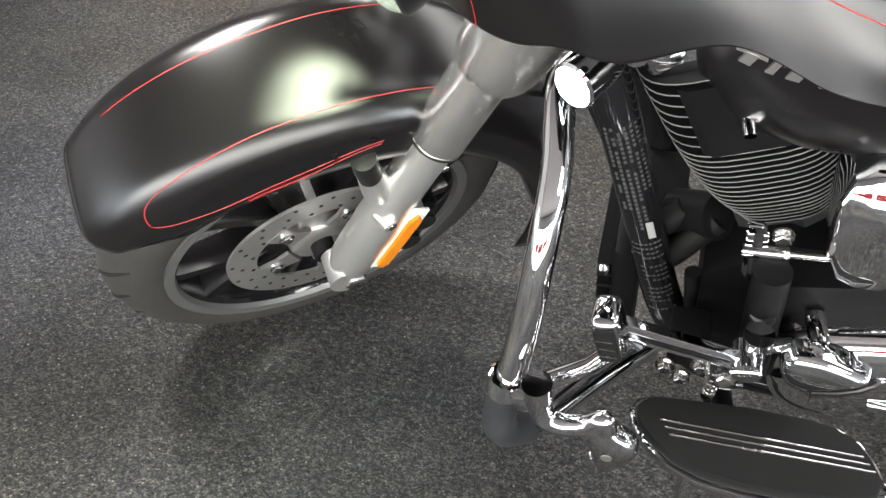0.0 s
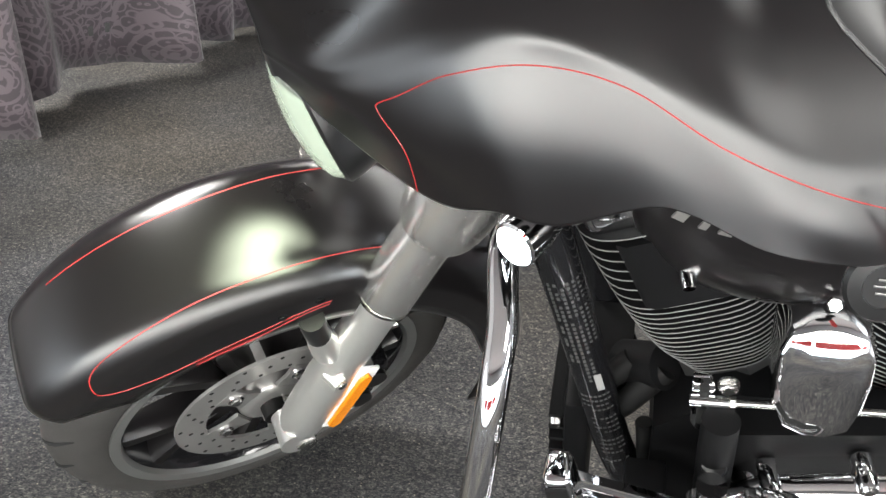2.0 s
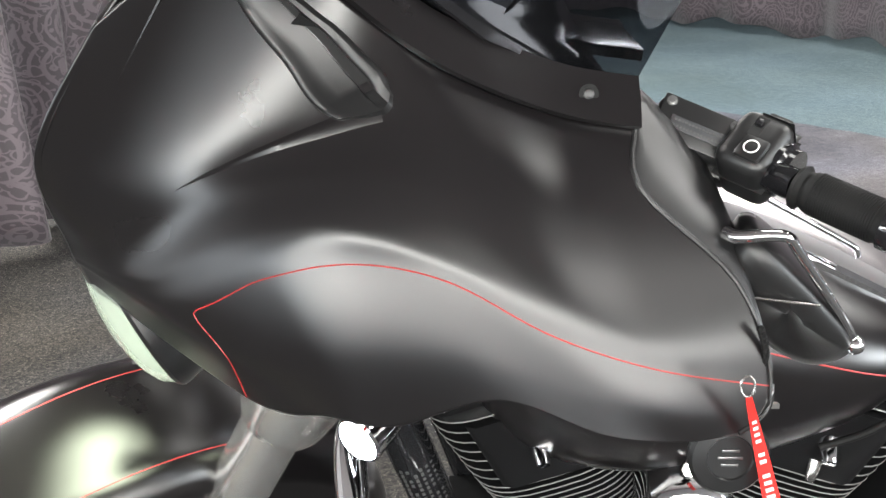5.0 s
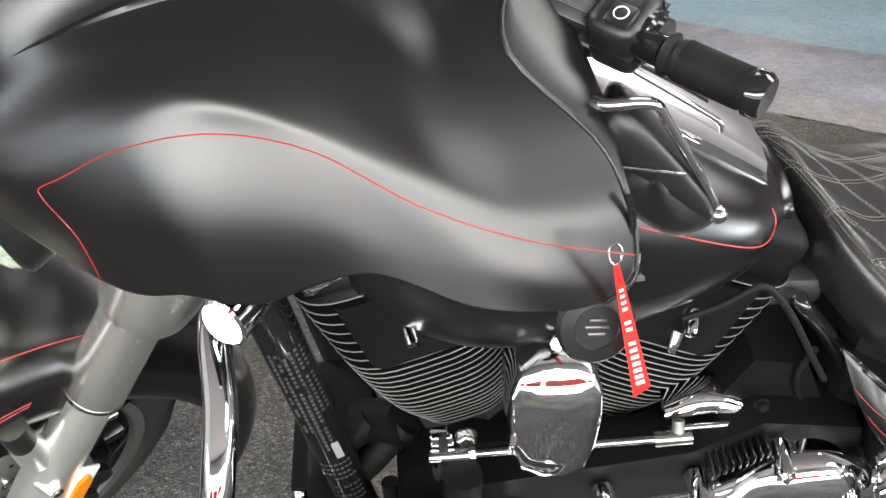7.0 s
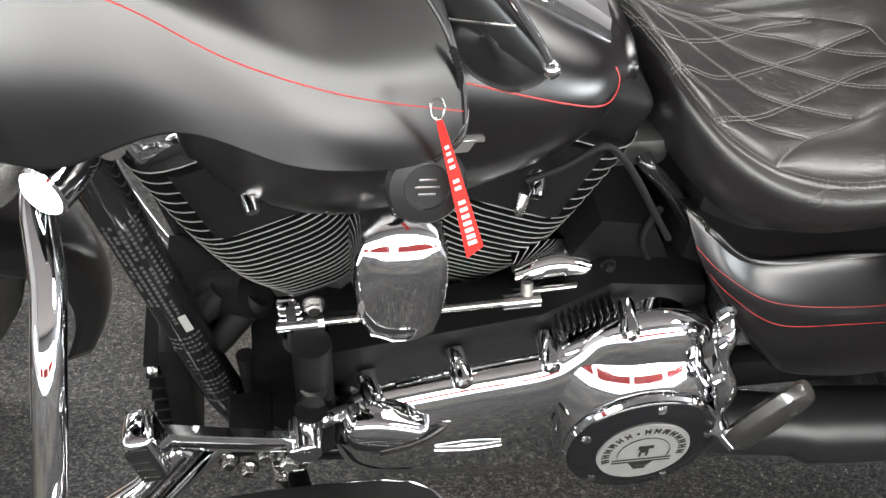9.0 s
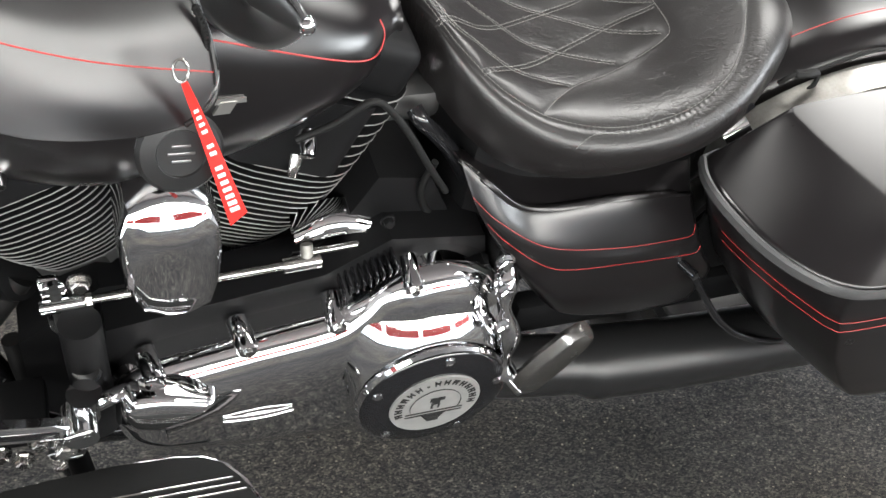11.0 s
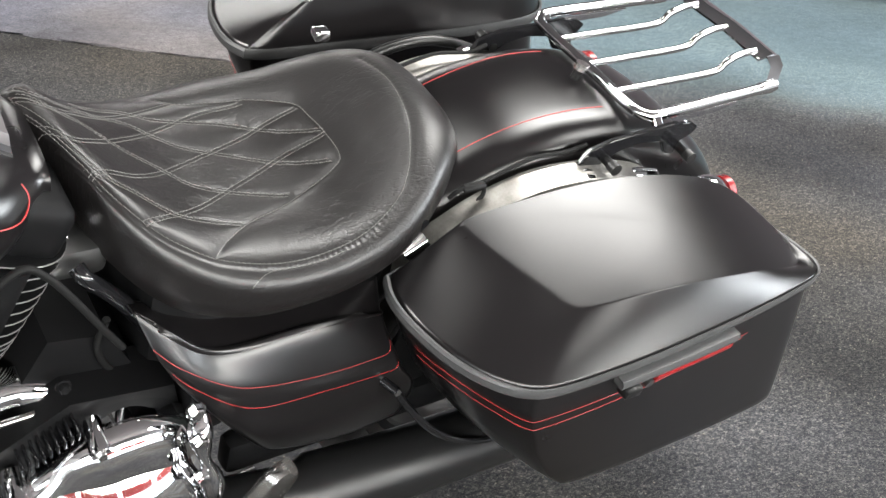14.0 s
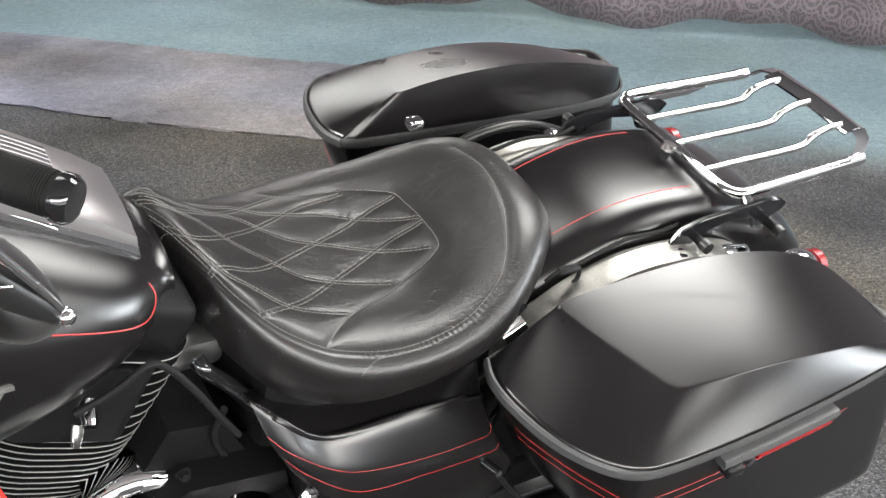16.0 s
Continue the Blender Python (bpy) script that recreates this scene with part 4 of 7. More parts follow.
part("gauge_pod", box(0.47, -0.03, 1.15, 0.09, 0.16, 0.06, 0.02, 3), GLOSS, fairing)
# gloss dash panel below the windshield, with a recess and a bright edge
DASH = [(0.418, -0.112, 1.198), (0.45, -0.154, 1.169), (0.5, -0.187, 1.14), (0.569, -0.2, 1.098), (0.561, -0.162, 1.105), (0.553, -0.117, 1.141), (0.545, -0.093, 1.168), (0.446, -0.085, 1.204)]
bm = bmesh.new()
cen = Vector((0.505, -0.135, 1.158))
loft([[Vector(q).lerp(cen, k) + Vector((0.002, 0.004, -0.003)) * d for q in DASH] for k, d in ((0.0, 6), (0.0, 0), (0.06, -1), (0.4, -1.6), (0.9, -1.6))], bm=bm)
dash = part("dash_panel", bm, GLOSS, fairing, "glossy black dash panel")
part("dash_edge", tube([Vector(q) for q in DASH[3:7]], 0.0008, 8), GLOSS, dash)
REC = [(0.453, -0.115, 1.178), (0.479, -0.128, 1.164), (0.505, -0.12, 1.171), (0.481, -0.107, 1.186)]
rcen = sum((Vector(q) for q in REC), Vector()) / 4
part("dash_recess", loft([[Vector(q).lerp(rcen, k) + Vector((-0.004, -0.008, 0.006)) * d for q in REC] for k, d in ((-0.15, 1.0), (0.0, 1.3), (0.15, 0.9), (0.6, 0.8))]), SATIN2, dash)
# air vent: a framed intake running up beside the windshield, its slot's shade painted dark
def fair_up(u, v, h):
    """A place h metres proud of the fairing."""
    v += 1
    p = Vector(fairing_pt(u, v))
    n = (Vector(fairing_pt(u + 0.02, v)) - p).cross(Vector(fairing_pt(u, v + 0.02)) - p).normalized()
    if n.dot(Vector((-0.3, -0.6, 0.7))) < 0:
        n = -n
    return p + n * h


VL = spline([(0.8, 4.80, 0), (1.434, 4.709, 0), (1.982, 4.598, 0), (2.588, 4.428, 0), (3.0, 4.18, 0), (3.24, 4.0, 0)], 8)
VR = spline([(1.55, 4.86, 0), (2.202, 4.80, 0), (2.649, 4.763, 0), (3.13, 4.70, 0), (3.62, 4.50, 0), (3.76, 4.30, 0)], 8)


def vent_at(t, c, h):
    k = t * (len(VL) - 1)
    i = min(int(k), len(VL) - 2)
    a, b = VL[i].lerp(VL[i + 1], k - i), VR[i].lerp(VR[i + 1], k - i)
    q = a.lerp(b, c)
    round_off = 0.10 * max(0, (t - 0.9) / 0.1) * math.sin(math.pi * c)
    return fair_up(q.x + round_off * 1.5, q.y - round_off, h)


VC = [(-0.02, -0.002), (0.0, 0.004), (0.04, 0.006), (0.10, 0.006), (0.15, 0.003), (0.3, 0.0015), (0.5, 0.001), (0.56, 0.001), (0.575, -0.003), (0.74, -0.003), (0.75, 0.007), (0.80, 0.0095), (0.92, 0.0095), (0.985, 0.006), (1.02, -0.002)]
secs = []
for t in span(0, 1, 40):
    e = max(0, (t - 0.86) / 0.14)
    secs.append([vent_at(t, c, h * (1 - e) + (0.0055 if 0.02 < c < 0.98 else -0.002) * e * (1.35 - 0.35 * e)) for c, h in VC])
secs.append([vent_at(1.02, c, -0.002) for c, h in VC])
vent = part("air_vent", loft(secs, False), SATIN2, fairing, "hooded air intake slot", angle=50)
# dark strip over the shallow slot, coloured as the shade of an opening
part("vent_mouth_shade", loft([[vent_at(t, c, 0.0018) for c in (0.585, 0.64, 0.70, 0.74)] for t in span(0.1, 0.84, 26)], False), CUT_SHADE, vent)
part("vent_fin", loft([[vent_at(0.45, 0.42, 0.001), vent_at(0.40, 0.75, 0.002), vent_at(0.40, 0.74, 0.009)], [vent_at(0.53, 0.74, 0.001), vent_at(0.52, 0.75, 0.002), vent_at(0.52, 0.75, 0.003)]]), SATIN2, vent)
# creases pressed into the nose below each vent
for uv, wmax in ((((3.66, 4.04), (3.194, 3.898), (2.61, 3.73), (2.045, 3.541), (1.75, 3.46)), 0.010), (((0.72, 4.80), (0.77, 4.594), (0.784, 4.516), (0.805, 4.40)), 0.006)):
    cp = spline([(u, v, 0) for u, v in uv], 8)
    secs = []
    for k, q in enumerate(cp):
        f = k / (len(cp) - 1)
        w = 0.17 * (1 - f) ** 0.8 + 0.01
        h = wmax * 0.20 * (1 - f) + 0.0003
        secs.append([fair_up(q.x, q.y + w * 1.3, -0.001), fair_up(q.x, q.y + w * 0.6, h * 0.75), fair_up(q.x, q.y + w * 0.15, h), fair_up(q.x, q.y - w * 0.9, -0.001)])
    part("vent_crease", loft(secs, False), SATIN, vent, angle=25)

# headlamp in the nose
hc = Vector((0.16, 0, 0.845))
hn = Vector((-0.93, 0, -0.2)).normalized()
HM = Matrix.Translation(hc) @ Vector((0, 0, 1)).rotation_difference(hn).to_matrix().to_4x4()
lampb = part("headlamp", lathe([(0.0, -0.03), (0.082, -0.03), (0.090, 0.0), (0.091, 0.008), (0.088, 0.012), (0.086, 0.012)], 48, "z"), SATIN2, bike, "lit headlamp with clear domed lens", FORK @ HM)
bm = lathe([(0.086, 0.012), (0.078, 0.024), (0.062, 0.033), (0.04, 0.039), (0.018, 0.042), (0.001, 0.0425)], 40, "z")
lens = part("headlamp_lens", bm, GLASS, lampb, "clear glass lens")
lens.visible_shadow = False
part("headlamp_reflector", lathe([(0.001, -0.02), (0.03, -0.018), (0.05, -0.008), (0.08, 0.011)], 40, "z"), HEAD_ON, lampb)
spot = bpy.data.lights.new("headlamp_light", "SPOT")
spot.energy, spot.spot_size, spot.spot_blend, spot.color, spot.shadow_soft_size = 32, radians(110), 0.12, (0.90, 1.0, 0.74), 0.15
so = new("headlamp_light", spot)
so.matrix_world = bike.matrix_world @ FORK @ Matrix.Translation(hc + hn * 0.06) @ Vector((0, 0, -1)).rotation_difference(Vector((-0.8, -0.05, -0.6))).to_matrix().to_4x4()

# passing lamp under the fairing: chrome bullet with a lit lens
pc = Vector((0.398, -0.167, 0.762))
pn = Vector((-0.55, -0.83, 0.0)).normalized()
PM = Matrix.Translation(pc) @ Vector((0, 0, 1)).rotation_difference(pn).to_matrix().to_4x4()
pl = part("passing_lamp", lathe([(0.001, -0.075), (0.014, -0.07), (0.022, -0.05), (0.027, -0.025), (0.029, 0.0), (0.030, 0.006), (0.026, 0.009)], 36, "z"), CHROME, bike, "chrome bullet lamp with lit white lens", PM @ Matrix.Scale(0.86, 4))
part("lamp_lens", lathe([(0.027, 0.006), (0.022, 0.012), (0.013, 0.0155), (0.001, 0.0165)], 32, "z"), LENS_ON, pl, "lit white lens")
plr = copy_thing(pl, Matrix.Translation((pc.x, 0.165, pc.z)) @ Vector((0, 0, 1)).rotation_difference(Vector((-0.72, 0.66, -0.1))).to_matrix().to_4x4())
part("lamp_bar", tube([(0.45, -0.12, 0.76), (0.42, 0, 0.76), (0.45, 0.12, 0.76)], 0.012, 12), CHROME, bike, "chrome lamp bar")

# inner fairing: a gloss black panel curling in from the tail edge to the bars
tail = [Vector(fairing_pt(7, v)) for v in span(0, 6, 26)]
INNER_EDGE = spline([(0.515, -0.437, 0.968), (0.538, -0.434, 0.988), (0.55, -0.420, 1.006), (0.556, -0.402, 1.022), (0.563, -0.361, 1.035), (0.572, -0.336, 1.046), (0.583, -0.314, 1.062), (0.584, -0.298, 1.074), (0.58, -0.276, 1.092), (0.56, -0.247, 1.12), (0.545, -0.231, 1.137)], 8)
lip_s = []
for k, p in enumerate(tail):
    g = k / 25 * (len(INNER_EDGE) - 1)
    i = min(int(g), len(INNER_EDGE) - 2)
    q = INNER_EDGE[i].lerp(INNER_EDGE[i + 1], g - i)
    mid = (p + q) / 2 + Vector((-0.004, -0.010, 0.008)) * math.sin(math.pi * k / 25)
    lip_s.append([p, p.lerp(mid, 0.5) + Vector((0, -0.003, 0.002)), mid, mid.lerp(q, 0.5) + Vector((0, -0.003, 0.002)), q, q + Vector((0.012, 0.02, -0.012)), p + Vector((0.02, 0.03, -0.02))])
part("inner_fairing", loft(lip_s), SATIN2, bike, "black inner fairing", FORK, angle=60)
part("fairing_edge", tube(tail, 0.0022, 8, smooth=False), SATIN2, bike, "", FORK)
# back of the fairing, dark, behind the bars
part("inner_panel", loft([[(0.30 + 0.10 * abs(y) / 0.35, y, z0) for y in span(-0.2, 0.2, 15)] + [(0.33 + 0.10 * abs(y) / 0.35, y, z0) for y in span(0.2, -0.2, 15)] for z0 in (0.90, 1.0, 1.09)]), POWDER, bike, "black inner fairing panel", FORK)

# ---- handlebar, grip and controls ----
g0, g1 = Vector((0.609, -0.355, 1.108)), Vector((0.631, -0.434, 1.122))
gl, gd = (g1 - g0).length, (g1 - g0).normalized()
part("handlebar", tube([(0.45, 0, 1.03), (0.46, -0.12, 1.03), (0.53, -0.2, 1.05), (0.60, -0.28, 1.08), g0], 0.0127, 16), GLOSS, bike, "black handlebar", FORK)
part("handlebar", tube([(0.45, 0, 1.03), (0.44, 0.12, 1.05), (0.48, 0.22, 1.12), (0.54, 0.29, 1.145), (0.60, 0.335, 1.112), (0.70, 0.44, 1.04)], 0.0127, 16), GLOSS, bike, "black handlebar", FORK)
def grip_r(u):
    return key([0, 0.04, 0.07, 0.1, 0.14, 0.5, 0.86, 0.87, 0.95, 1.0], [0.0165, 0.018, 0.0148, 0.0145, 0.016, 0.0168, 0.016, 0.0176, 0.0176, 0.016], u)
grip = part("grip", tube([g0 + gd * d for d in span(0, gl, 50)], grip_r, 28, smooth=False), RUBBER, bike, "ribbed black rubber hand grip", FORK)
part("grip_cap", tube([g0 + gd * gl * 0.86, g0 + gd * gl * 0.96, g0 + gd * gl * 1.01], lambda u: 0.0184 if u < 0.9 else 0.0155, 28, smooth=False), GLOSS, grip, "glossy end cap")
bm = bmesh.new()
for k in range(26):
    c = g0 + gd * gl * (0.18 + k * 0.024)
    tube([c, c + gd * 0.001], 0.0171, 24, smooth=False, bm=bm)
part("grip_rib", bm, RUBBER, grip)
# switch housing: a rounded block clamped round the bar, with a toggle slot and a flap switch
SWM = Matrix.Translation((0.618, -0.315, 1.093)) @ Vector((0, 0, 1)).rotation_difference(gd).to_matrix().to_4x4()
upv = SWM.to_3x3().inverted() @ Vector((-0.1, -0.5, 0.85)).normalized()
upv.z = 0
upv.normalize()
SWM = SWM @ Matrix.Rotation(math.atan2(upv.y, upv.x), 4, "Z")
sw = part("switch_housing", box(0.0, 0.0, -0.010, 0.056, 0.056, 0.046, 0.012, 4), SATIN2, bike, "black switch housing", FORK @ SWM)
part("switch_collar", tube([(0, 0, 0.010), (0, 0, 0.016), (0, 0, 0.019), (0, 0, 0.024)], lambda u: 0.0225 if u < 0.5 else 0.0195, 28, smooth=False), GLOSS, sw)
for face in ("up", "side"):
    T = Matrix.Identity(4) if face == "up" else Matrix.Rotation(radians(-90), 4, "Z")
    # slot as a dark sheet on the face, coloured as shade inside it
    part("toggle_slot_shade", box(0.0278, -0.010, -0.012, 0.001, 0.020, 0.010, 0.0003, 1, T), CUT_SHADE, sw)
    part("toggle", box(0.0295, -0.013, -0.012, 0.006, 0.007, 0.007, 0.002, 2, T), GLOSS, sw)
    part("flap_switch", box(0.029, 0.011, -0.004, 0.006, 0.022, 0.022, 0.003, 2, T), SATIN2, sw)
    part("switch_mark", tube([T @ Vector((0.0323, 0.011 + 0.0058 * math.cos(t), -0.004 + 0.0058 * math.sin(t))) for t in span(0, 6.1, 18)], 0.0006, 6, smooth=False), WHITE, sw)
part("housing_seam", box(0.0, 0.0, -0.010, 0.0005, 0.0566, 0.0466, 0.0001), CUT_SHADE, sw)
# clutch reservoir with its plate
RM = Matrix.Translation((0.587, -0.261, 1.096)) @ Vector((0, 0, 1)).rotation_difference(Vector((-0.25, -0.45, 0.85)).normalized()).to_matrix().to_4x4() @ Matrix.Rotation(radians(-53), 4, "Z") @ Matrix.Scale(0.8, 4)
res = part("clutch_reservoir", box(0, 0, 0, 0.088, 0.05, 0.03, 0.011, 3), SATIN2, bike, "black clutch fluid reservoir", FORK @ RM)
part("reservoir_cap", box(0, 0, 0.0165, 0.084, 0.046, 0.004, 0.0018), SATIN2, res)
part("name_strip", box(0.0, -0.004, 0.0192, 0.058, 0.014, 0.002, 0.0008), PEWTER, res, "narrow plate with worn lettering")
bm = bmesh.new()
for k in range(14):
    for j in (-1, 1):
        box(-0.024 + k * 0.0037, -0.004 + j * 0.003, 0.0204, 0.0022, 0.0022, 0.0006, bm=bm)
tagged(part("plate_lettering", bm, LABELW, res), kind="stuff")
for sx, sy in ((-0.034, 0.016), (0.034, 0.016), (-0.034, -0.018), (0.034, -0.018)):
    one_bolt("screw", (sx, sy, 0.0184), (0, 0, 1), DARKALU, res, 0.004, 0.002, 0.0055, 12)
part("lever_bracket", box(0.04, -0.02, -0.018, 0.03, 0.03, 0.03, 0.006, 2), SATIN2, res)
# clutch lever, chrome, ball end

# mirror: black rounded shell folded low beside the tank, with a chrome arm and beads
MO = [(0.713, 0.994), (0.722, 1.005), (0.740, 0.998), (0.776, 0.960), (0.815, 0.909), (0.817, 0.883), (0.792, 0.864), (0.755, 0.884), (0.725, 0.929), (0.715, 0.964)]
mo = [(q.x, q.z) for q in spline([(x, 0, z) for x, z in MO + MO[:1]], 5)][:-1]
MCX, MCZ = 0.762, 0.936
secs = []
for y, k in ((-0.145, 0.80), (-0.165, 0.93), (-0.183, 0.99), (-0.194, 1.0), (-0.203, 0.97), (-0.209, 0.90), (-0.213, 0.75), (-0.2155, 0.5), (-0.216, 0.15)):
    ring = []
    for x, z in mo:
        lower = max(0.0, -((z - MCZ) + 0.75 * (x - MCX)) / 0.05)
        ring.append((MCX + (x - MCX) * k, y + 0.016 * min(lower, 1.6) * (1.1 - 0.4 * k), MCZ + (z - MCZ) * k))
    secs.append(ring)
mirror = part("mirror", loft(secs), SATIN2, bike, "black mirror shell with chrome arm", angle=60)
part("mirror_arm", tube([(0.706, -0.195, 1.006), (0.714, -0.204, 1.008), (0.733, -0.208, 1.012), (0.749, -0.210, 1.011), (0.759, -0.210, 0.997), (0.788, -0.208, 0.952), (0.808, -0.206, 0.920), (0.816, -0.205, 0.903)], lambda u: 0.0055 - 0.0022 * u, 14), CHROME, mirror)
bm = bmesh.new()
bmesh.ops.create_icosphere(bm, subdivisions=3, radius=0.0082, matrix=Matrix.Translation((0.817, -0.206, 0.900)))
part("ball_end", bm, CHROME, mirror, "chrome ball end")
bm = bmesh.new()
for k in range(24):
    f = k / 23
    c = Vector((0.726 + 0.052 * f, -0.2185, 0.961 - 0.009 * f))
    bmesh.ops.create_icosphere(bm, subdivisions=1, radius=0.0015, matrix=Matrix.Translation(c))
tagged(part("bead_chain", bm, STEEL, mirror, "short ball chain"), kind="stuff")
bm = bmesh.new()
for k in range(12):
    f = k / 11
    c = Vector((0.727 + 0.007 * math.sin(math.pi * 0.6 * f), -0.25, 0.956 - 0.039 * f))
    bmesh.ops.create_icosphere(bm, subdivisions=1, radius=0.0034, matrix=Matrix.Translation(c))
tagged(part("rubber_beading", bm, RUBBER, mirror), kind="stuff")

# ---- tags hung on the bars: ribbon with ring, and a round fob ----
W = bike.matrix_world


def hang(name, label, category):
    ob = new(name)
    ob.matrix_world = W
    return tagged(ob, label, category)


tag = hang("ribbon_tag", "red cloth ribbon tag with white print on a ring", "tag")
part("split_ring", tube([Vector((0.709, -0.30, 0.945)) + Vector((0.005 * math.cos(t), 0.003 * math.sin(t), 0.007 * math.sin(t))) for t in span(0, 6.283, 20)], 0.0011, 8, smooth=False), STEEL, tag)
ra, rb = Vector((0.711, -0.30, 0.934)), Vector((0.748, -0.30, 0.797))
rd = (rb - ra).normalized()
rs = Vector((rd.z, 0, -rd.x))
secs = []
for k in range(13):
    f = k / 12
    w = 0.0022 + 0.0056 * f ** 0.9
    c = ra.lerp(rb, f) + Vector((0, 0.004 * math.sin(f * 5), 0))
    skew = rd * (0.010 * (1 if k == 12 else 0))
    secs.append([c - rs * w - skew * 0.5, c + rs * w + skew * 0.5, c + rs * w + skew * 0.5 + Vector((0, 0.0016, 0)), c - rs * w - skew * 0.5 + Vector((0, 0.0016, 0))])
part("ribbon", loft(secs), RIBBON, tag, "red woven ribbon")
# worn white print down the ribbon, as plain bars that grow with its width
bm = bmesh.new()
for k, f in enumerate(span(0.2, 0.9, 15)):
    if k in (4, 7):
        continue
    w = (0.0022 + 0.0056 * f ** 0.9) * 0.5
    c = ra.lerp(rb, f) + Vector((0, 0.004 * math.sin(f * 5) - 0.0006, 0))
    h = 0.0012 + 0.0012 * f
    loft([[c - rs * w + rd * q + Vector((0, yy, 0)) for q, yy in ((-h, 0), (h, 0), (h, -0.0004), (-h, -0.0004))], [c + rs * w + rd * (q + 0.001) + Vector((0, yy, 0)) for q, yy in ((-h, 0), (h, 0), (h, -0.0004), (-h, -0.0004))]], bm=bm)
tagged(part("white_print", bm, WHITE, tag, "worn white print"), kind="stuff")
fob = hang("key_fob", "round charcoal plastic fob with a shield emblem", "fob")
fc = Vector((0.709, -0.275, 0.848))
fn = Vector((0.1, -0.9, 0.35)).normalized()
FM = Matrix.Translation(fc) @ Vector((0, 0, 1)).rotation_difference(fn).to_matrix().to_4x4()
part("fob_body", lathe([(0.001, -0.008), (0.026, -0.008), (0.032, -0.003), (0.033, 0.002), (0.030, 0.006), (0.019, 0.007), (0.018, 0.0055), (0.001, 0.0055)], 40, "z"), SATIN2, fob, "", FM)
bm = bmesh.new()
for k in (-1, 0, 1):
    box(0, 0.006 * k, 0.0062, 0.02 - 0.006 * abs(k), 0.0022, 0.0016, 0.0004, bm=bm)
part("fob_emblem", bm, DARKALU, fob, "", FM)
part("fob_strap", tube([fc + Vector((0.004, 0.01, 0.028)), fc + Vector((0.008, 0.03, 0.05)), fc + Vector((0.0, 0.05, 0.08))], 0.003, 8), RUBBER, fob)

# ---- tank ----
tank = part("fuel_tank", skin(tank_pt, [0.468] + span(0.475, 0.945, 46) + [0.952], span(0, 1, 46)), SATIN, bike, "satin black fuel tank with red pinstripe", angle=70)
me = tank.data
bm = bmesh.new()
bm.from_mesh(me)
bm.verts.ensure_lookup_table()
for grp in (bm.verts[:46], bm.verts[-46:]):
    bm.faces.new(grp)
bmesh.ops.recalc_face_normals(bm, faces=bm.faces)
finish(bm, 70)
bm.to_mesh(me)
bm.free()
part("pinstripe", ribbon(tank_pt, [(0.70, 0.28), (0.78, 0.268), (0.832, 0.252), (0.871, 0.232), (0.9, 0.205), (0.918, 0.185), (0.925, 0.21), (0.926, 0.25), (0.922, 0.3)], 0.0008), STRIPE, tank)
# tank emblem: plain raised bars in place of letters
bm = bmesh.new()
for k, (x, wd) in enumerate(((0.552, 0.018), (0.575, 0.012), (0.596, 0.02), (0.625, 0.018), (0.650, 0.016), (0.676, 0.02), (0.705, 0.018), (0.735, 0.02), (0.762, 0.024))):
    wd, s0, s1 = wd * 0.62, 0.176, 0.191
    def sp(dx, s, up):
        p = Vector(tank_pt(x + dx, s))
        q = Vector((0, p.y, p.z - 0.78))
        return p + q.normalized() * up
    loft([[sp(-wd / 2 + dz, s, -0.001), sp(wd / 2 + dz, s, -0.001), sp(wd / 2 + dz, s, 0.0035), sp(-wd / 2 + dz, s, 0.0035)] for s, dz in ((s0, -0.003), (s1, 0.004))], bm=bm)
    if k % 2 == 0:
        loft([[sp(-wd / 2 - 0.003, s, 0.0), sp(wd / 2 + 0.010, s, 0.0), sp(wd / 2 + 0.012, s, 0.003), sp(-wd / 2 - 0.006, s, 0.003)] for s in (s1 - 0.003, s1 + 0.004)], bm=bm)
tagged(part("tank_emblem", bm, BADGE, tank, "raised pewter emblem on the tank side"), kind="stuff")
# chrome console on the tank's back
secs = []
for k in range(22):
    f = k / 21
    x = 0.60 + 0.322 * f
    z = tank_pt(x, 0.5)[2] + 0.004
    w = key([0, 0.3, 0.8, 1.0], [0.055, 0.068, 0.068, 0.066], f)
    h = key([0, 0.3, 0.9, 1], [0.01, 0.026, 0.022, 0.014], f)
    secs.append([(x, y * w + 0.012, z + zz * h - (0.012 if abs(y) > 0.9 else 0)) for y, zz in ((-1, -0.5), (-1, 0.3), (-0.9, 0.62), (-0.72, 0.75), (-0.6, 1.0), (0, 1.12), (0.6, 1.0), (0.72, 0.75), (0.9, 0.62), (1, 0.3), (1, -0.5))])
con = part("tank_console", loft(secs), CONSOLE, bike, "polished metal tank console")
for sg in (-1, 1):
    part("console_rail", loft([[(s[1 if sg < 0 else 9][0], s[1 if sg < 0 else 9][1] + sg * a, s[1 if sg < 0 else 9][2] + b) for a, b in ((0.001, -0.012), (0.005, -0.006), (0.004, 0.002), (-0.004, 0.007))] for s in secs]), CHROME, con)
inset = [[(s[5][0], 0.012 + (s[5][1] - 0.012) + y, s[5][2] + dz) for y, dz in ((-0.031, -0.004), (-0.03, 0.0012), (0.03, 0.0012), (0.031, -0.004))] for s in secs[5:18]]
grooved = part("console_inset", loft(inset), SATIN2, con, "dark grooved inset plate")
for k in range(7):
    part("inset_groove", tube([(s[5][0], s[5][1] - 0.024 + 0.008 * k, s[5][2] + 0.0014) for s in secs[5:18]], 0.0007, 6, smooth=False), CONSOLE, grooved)
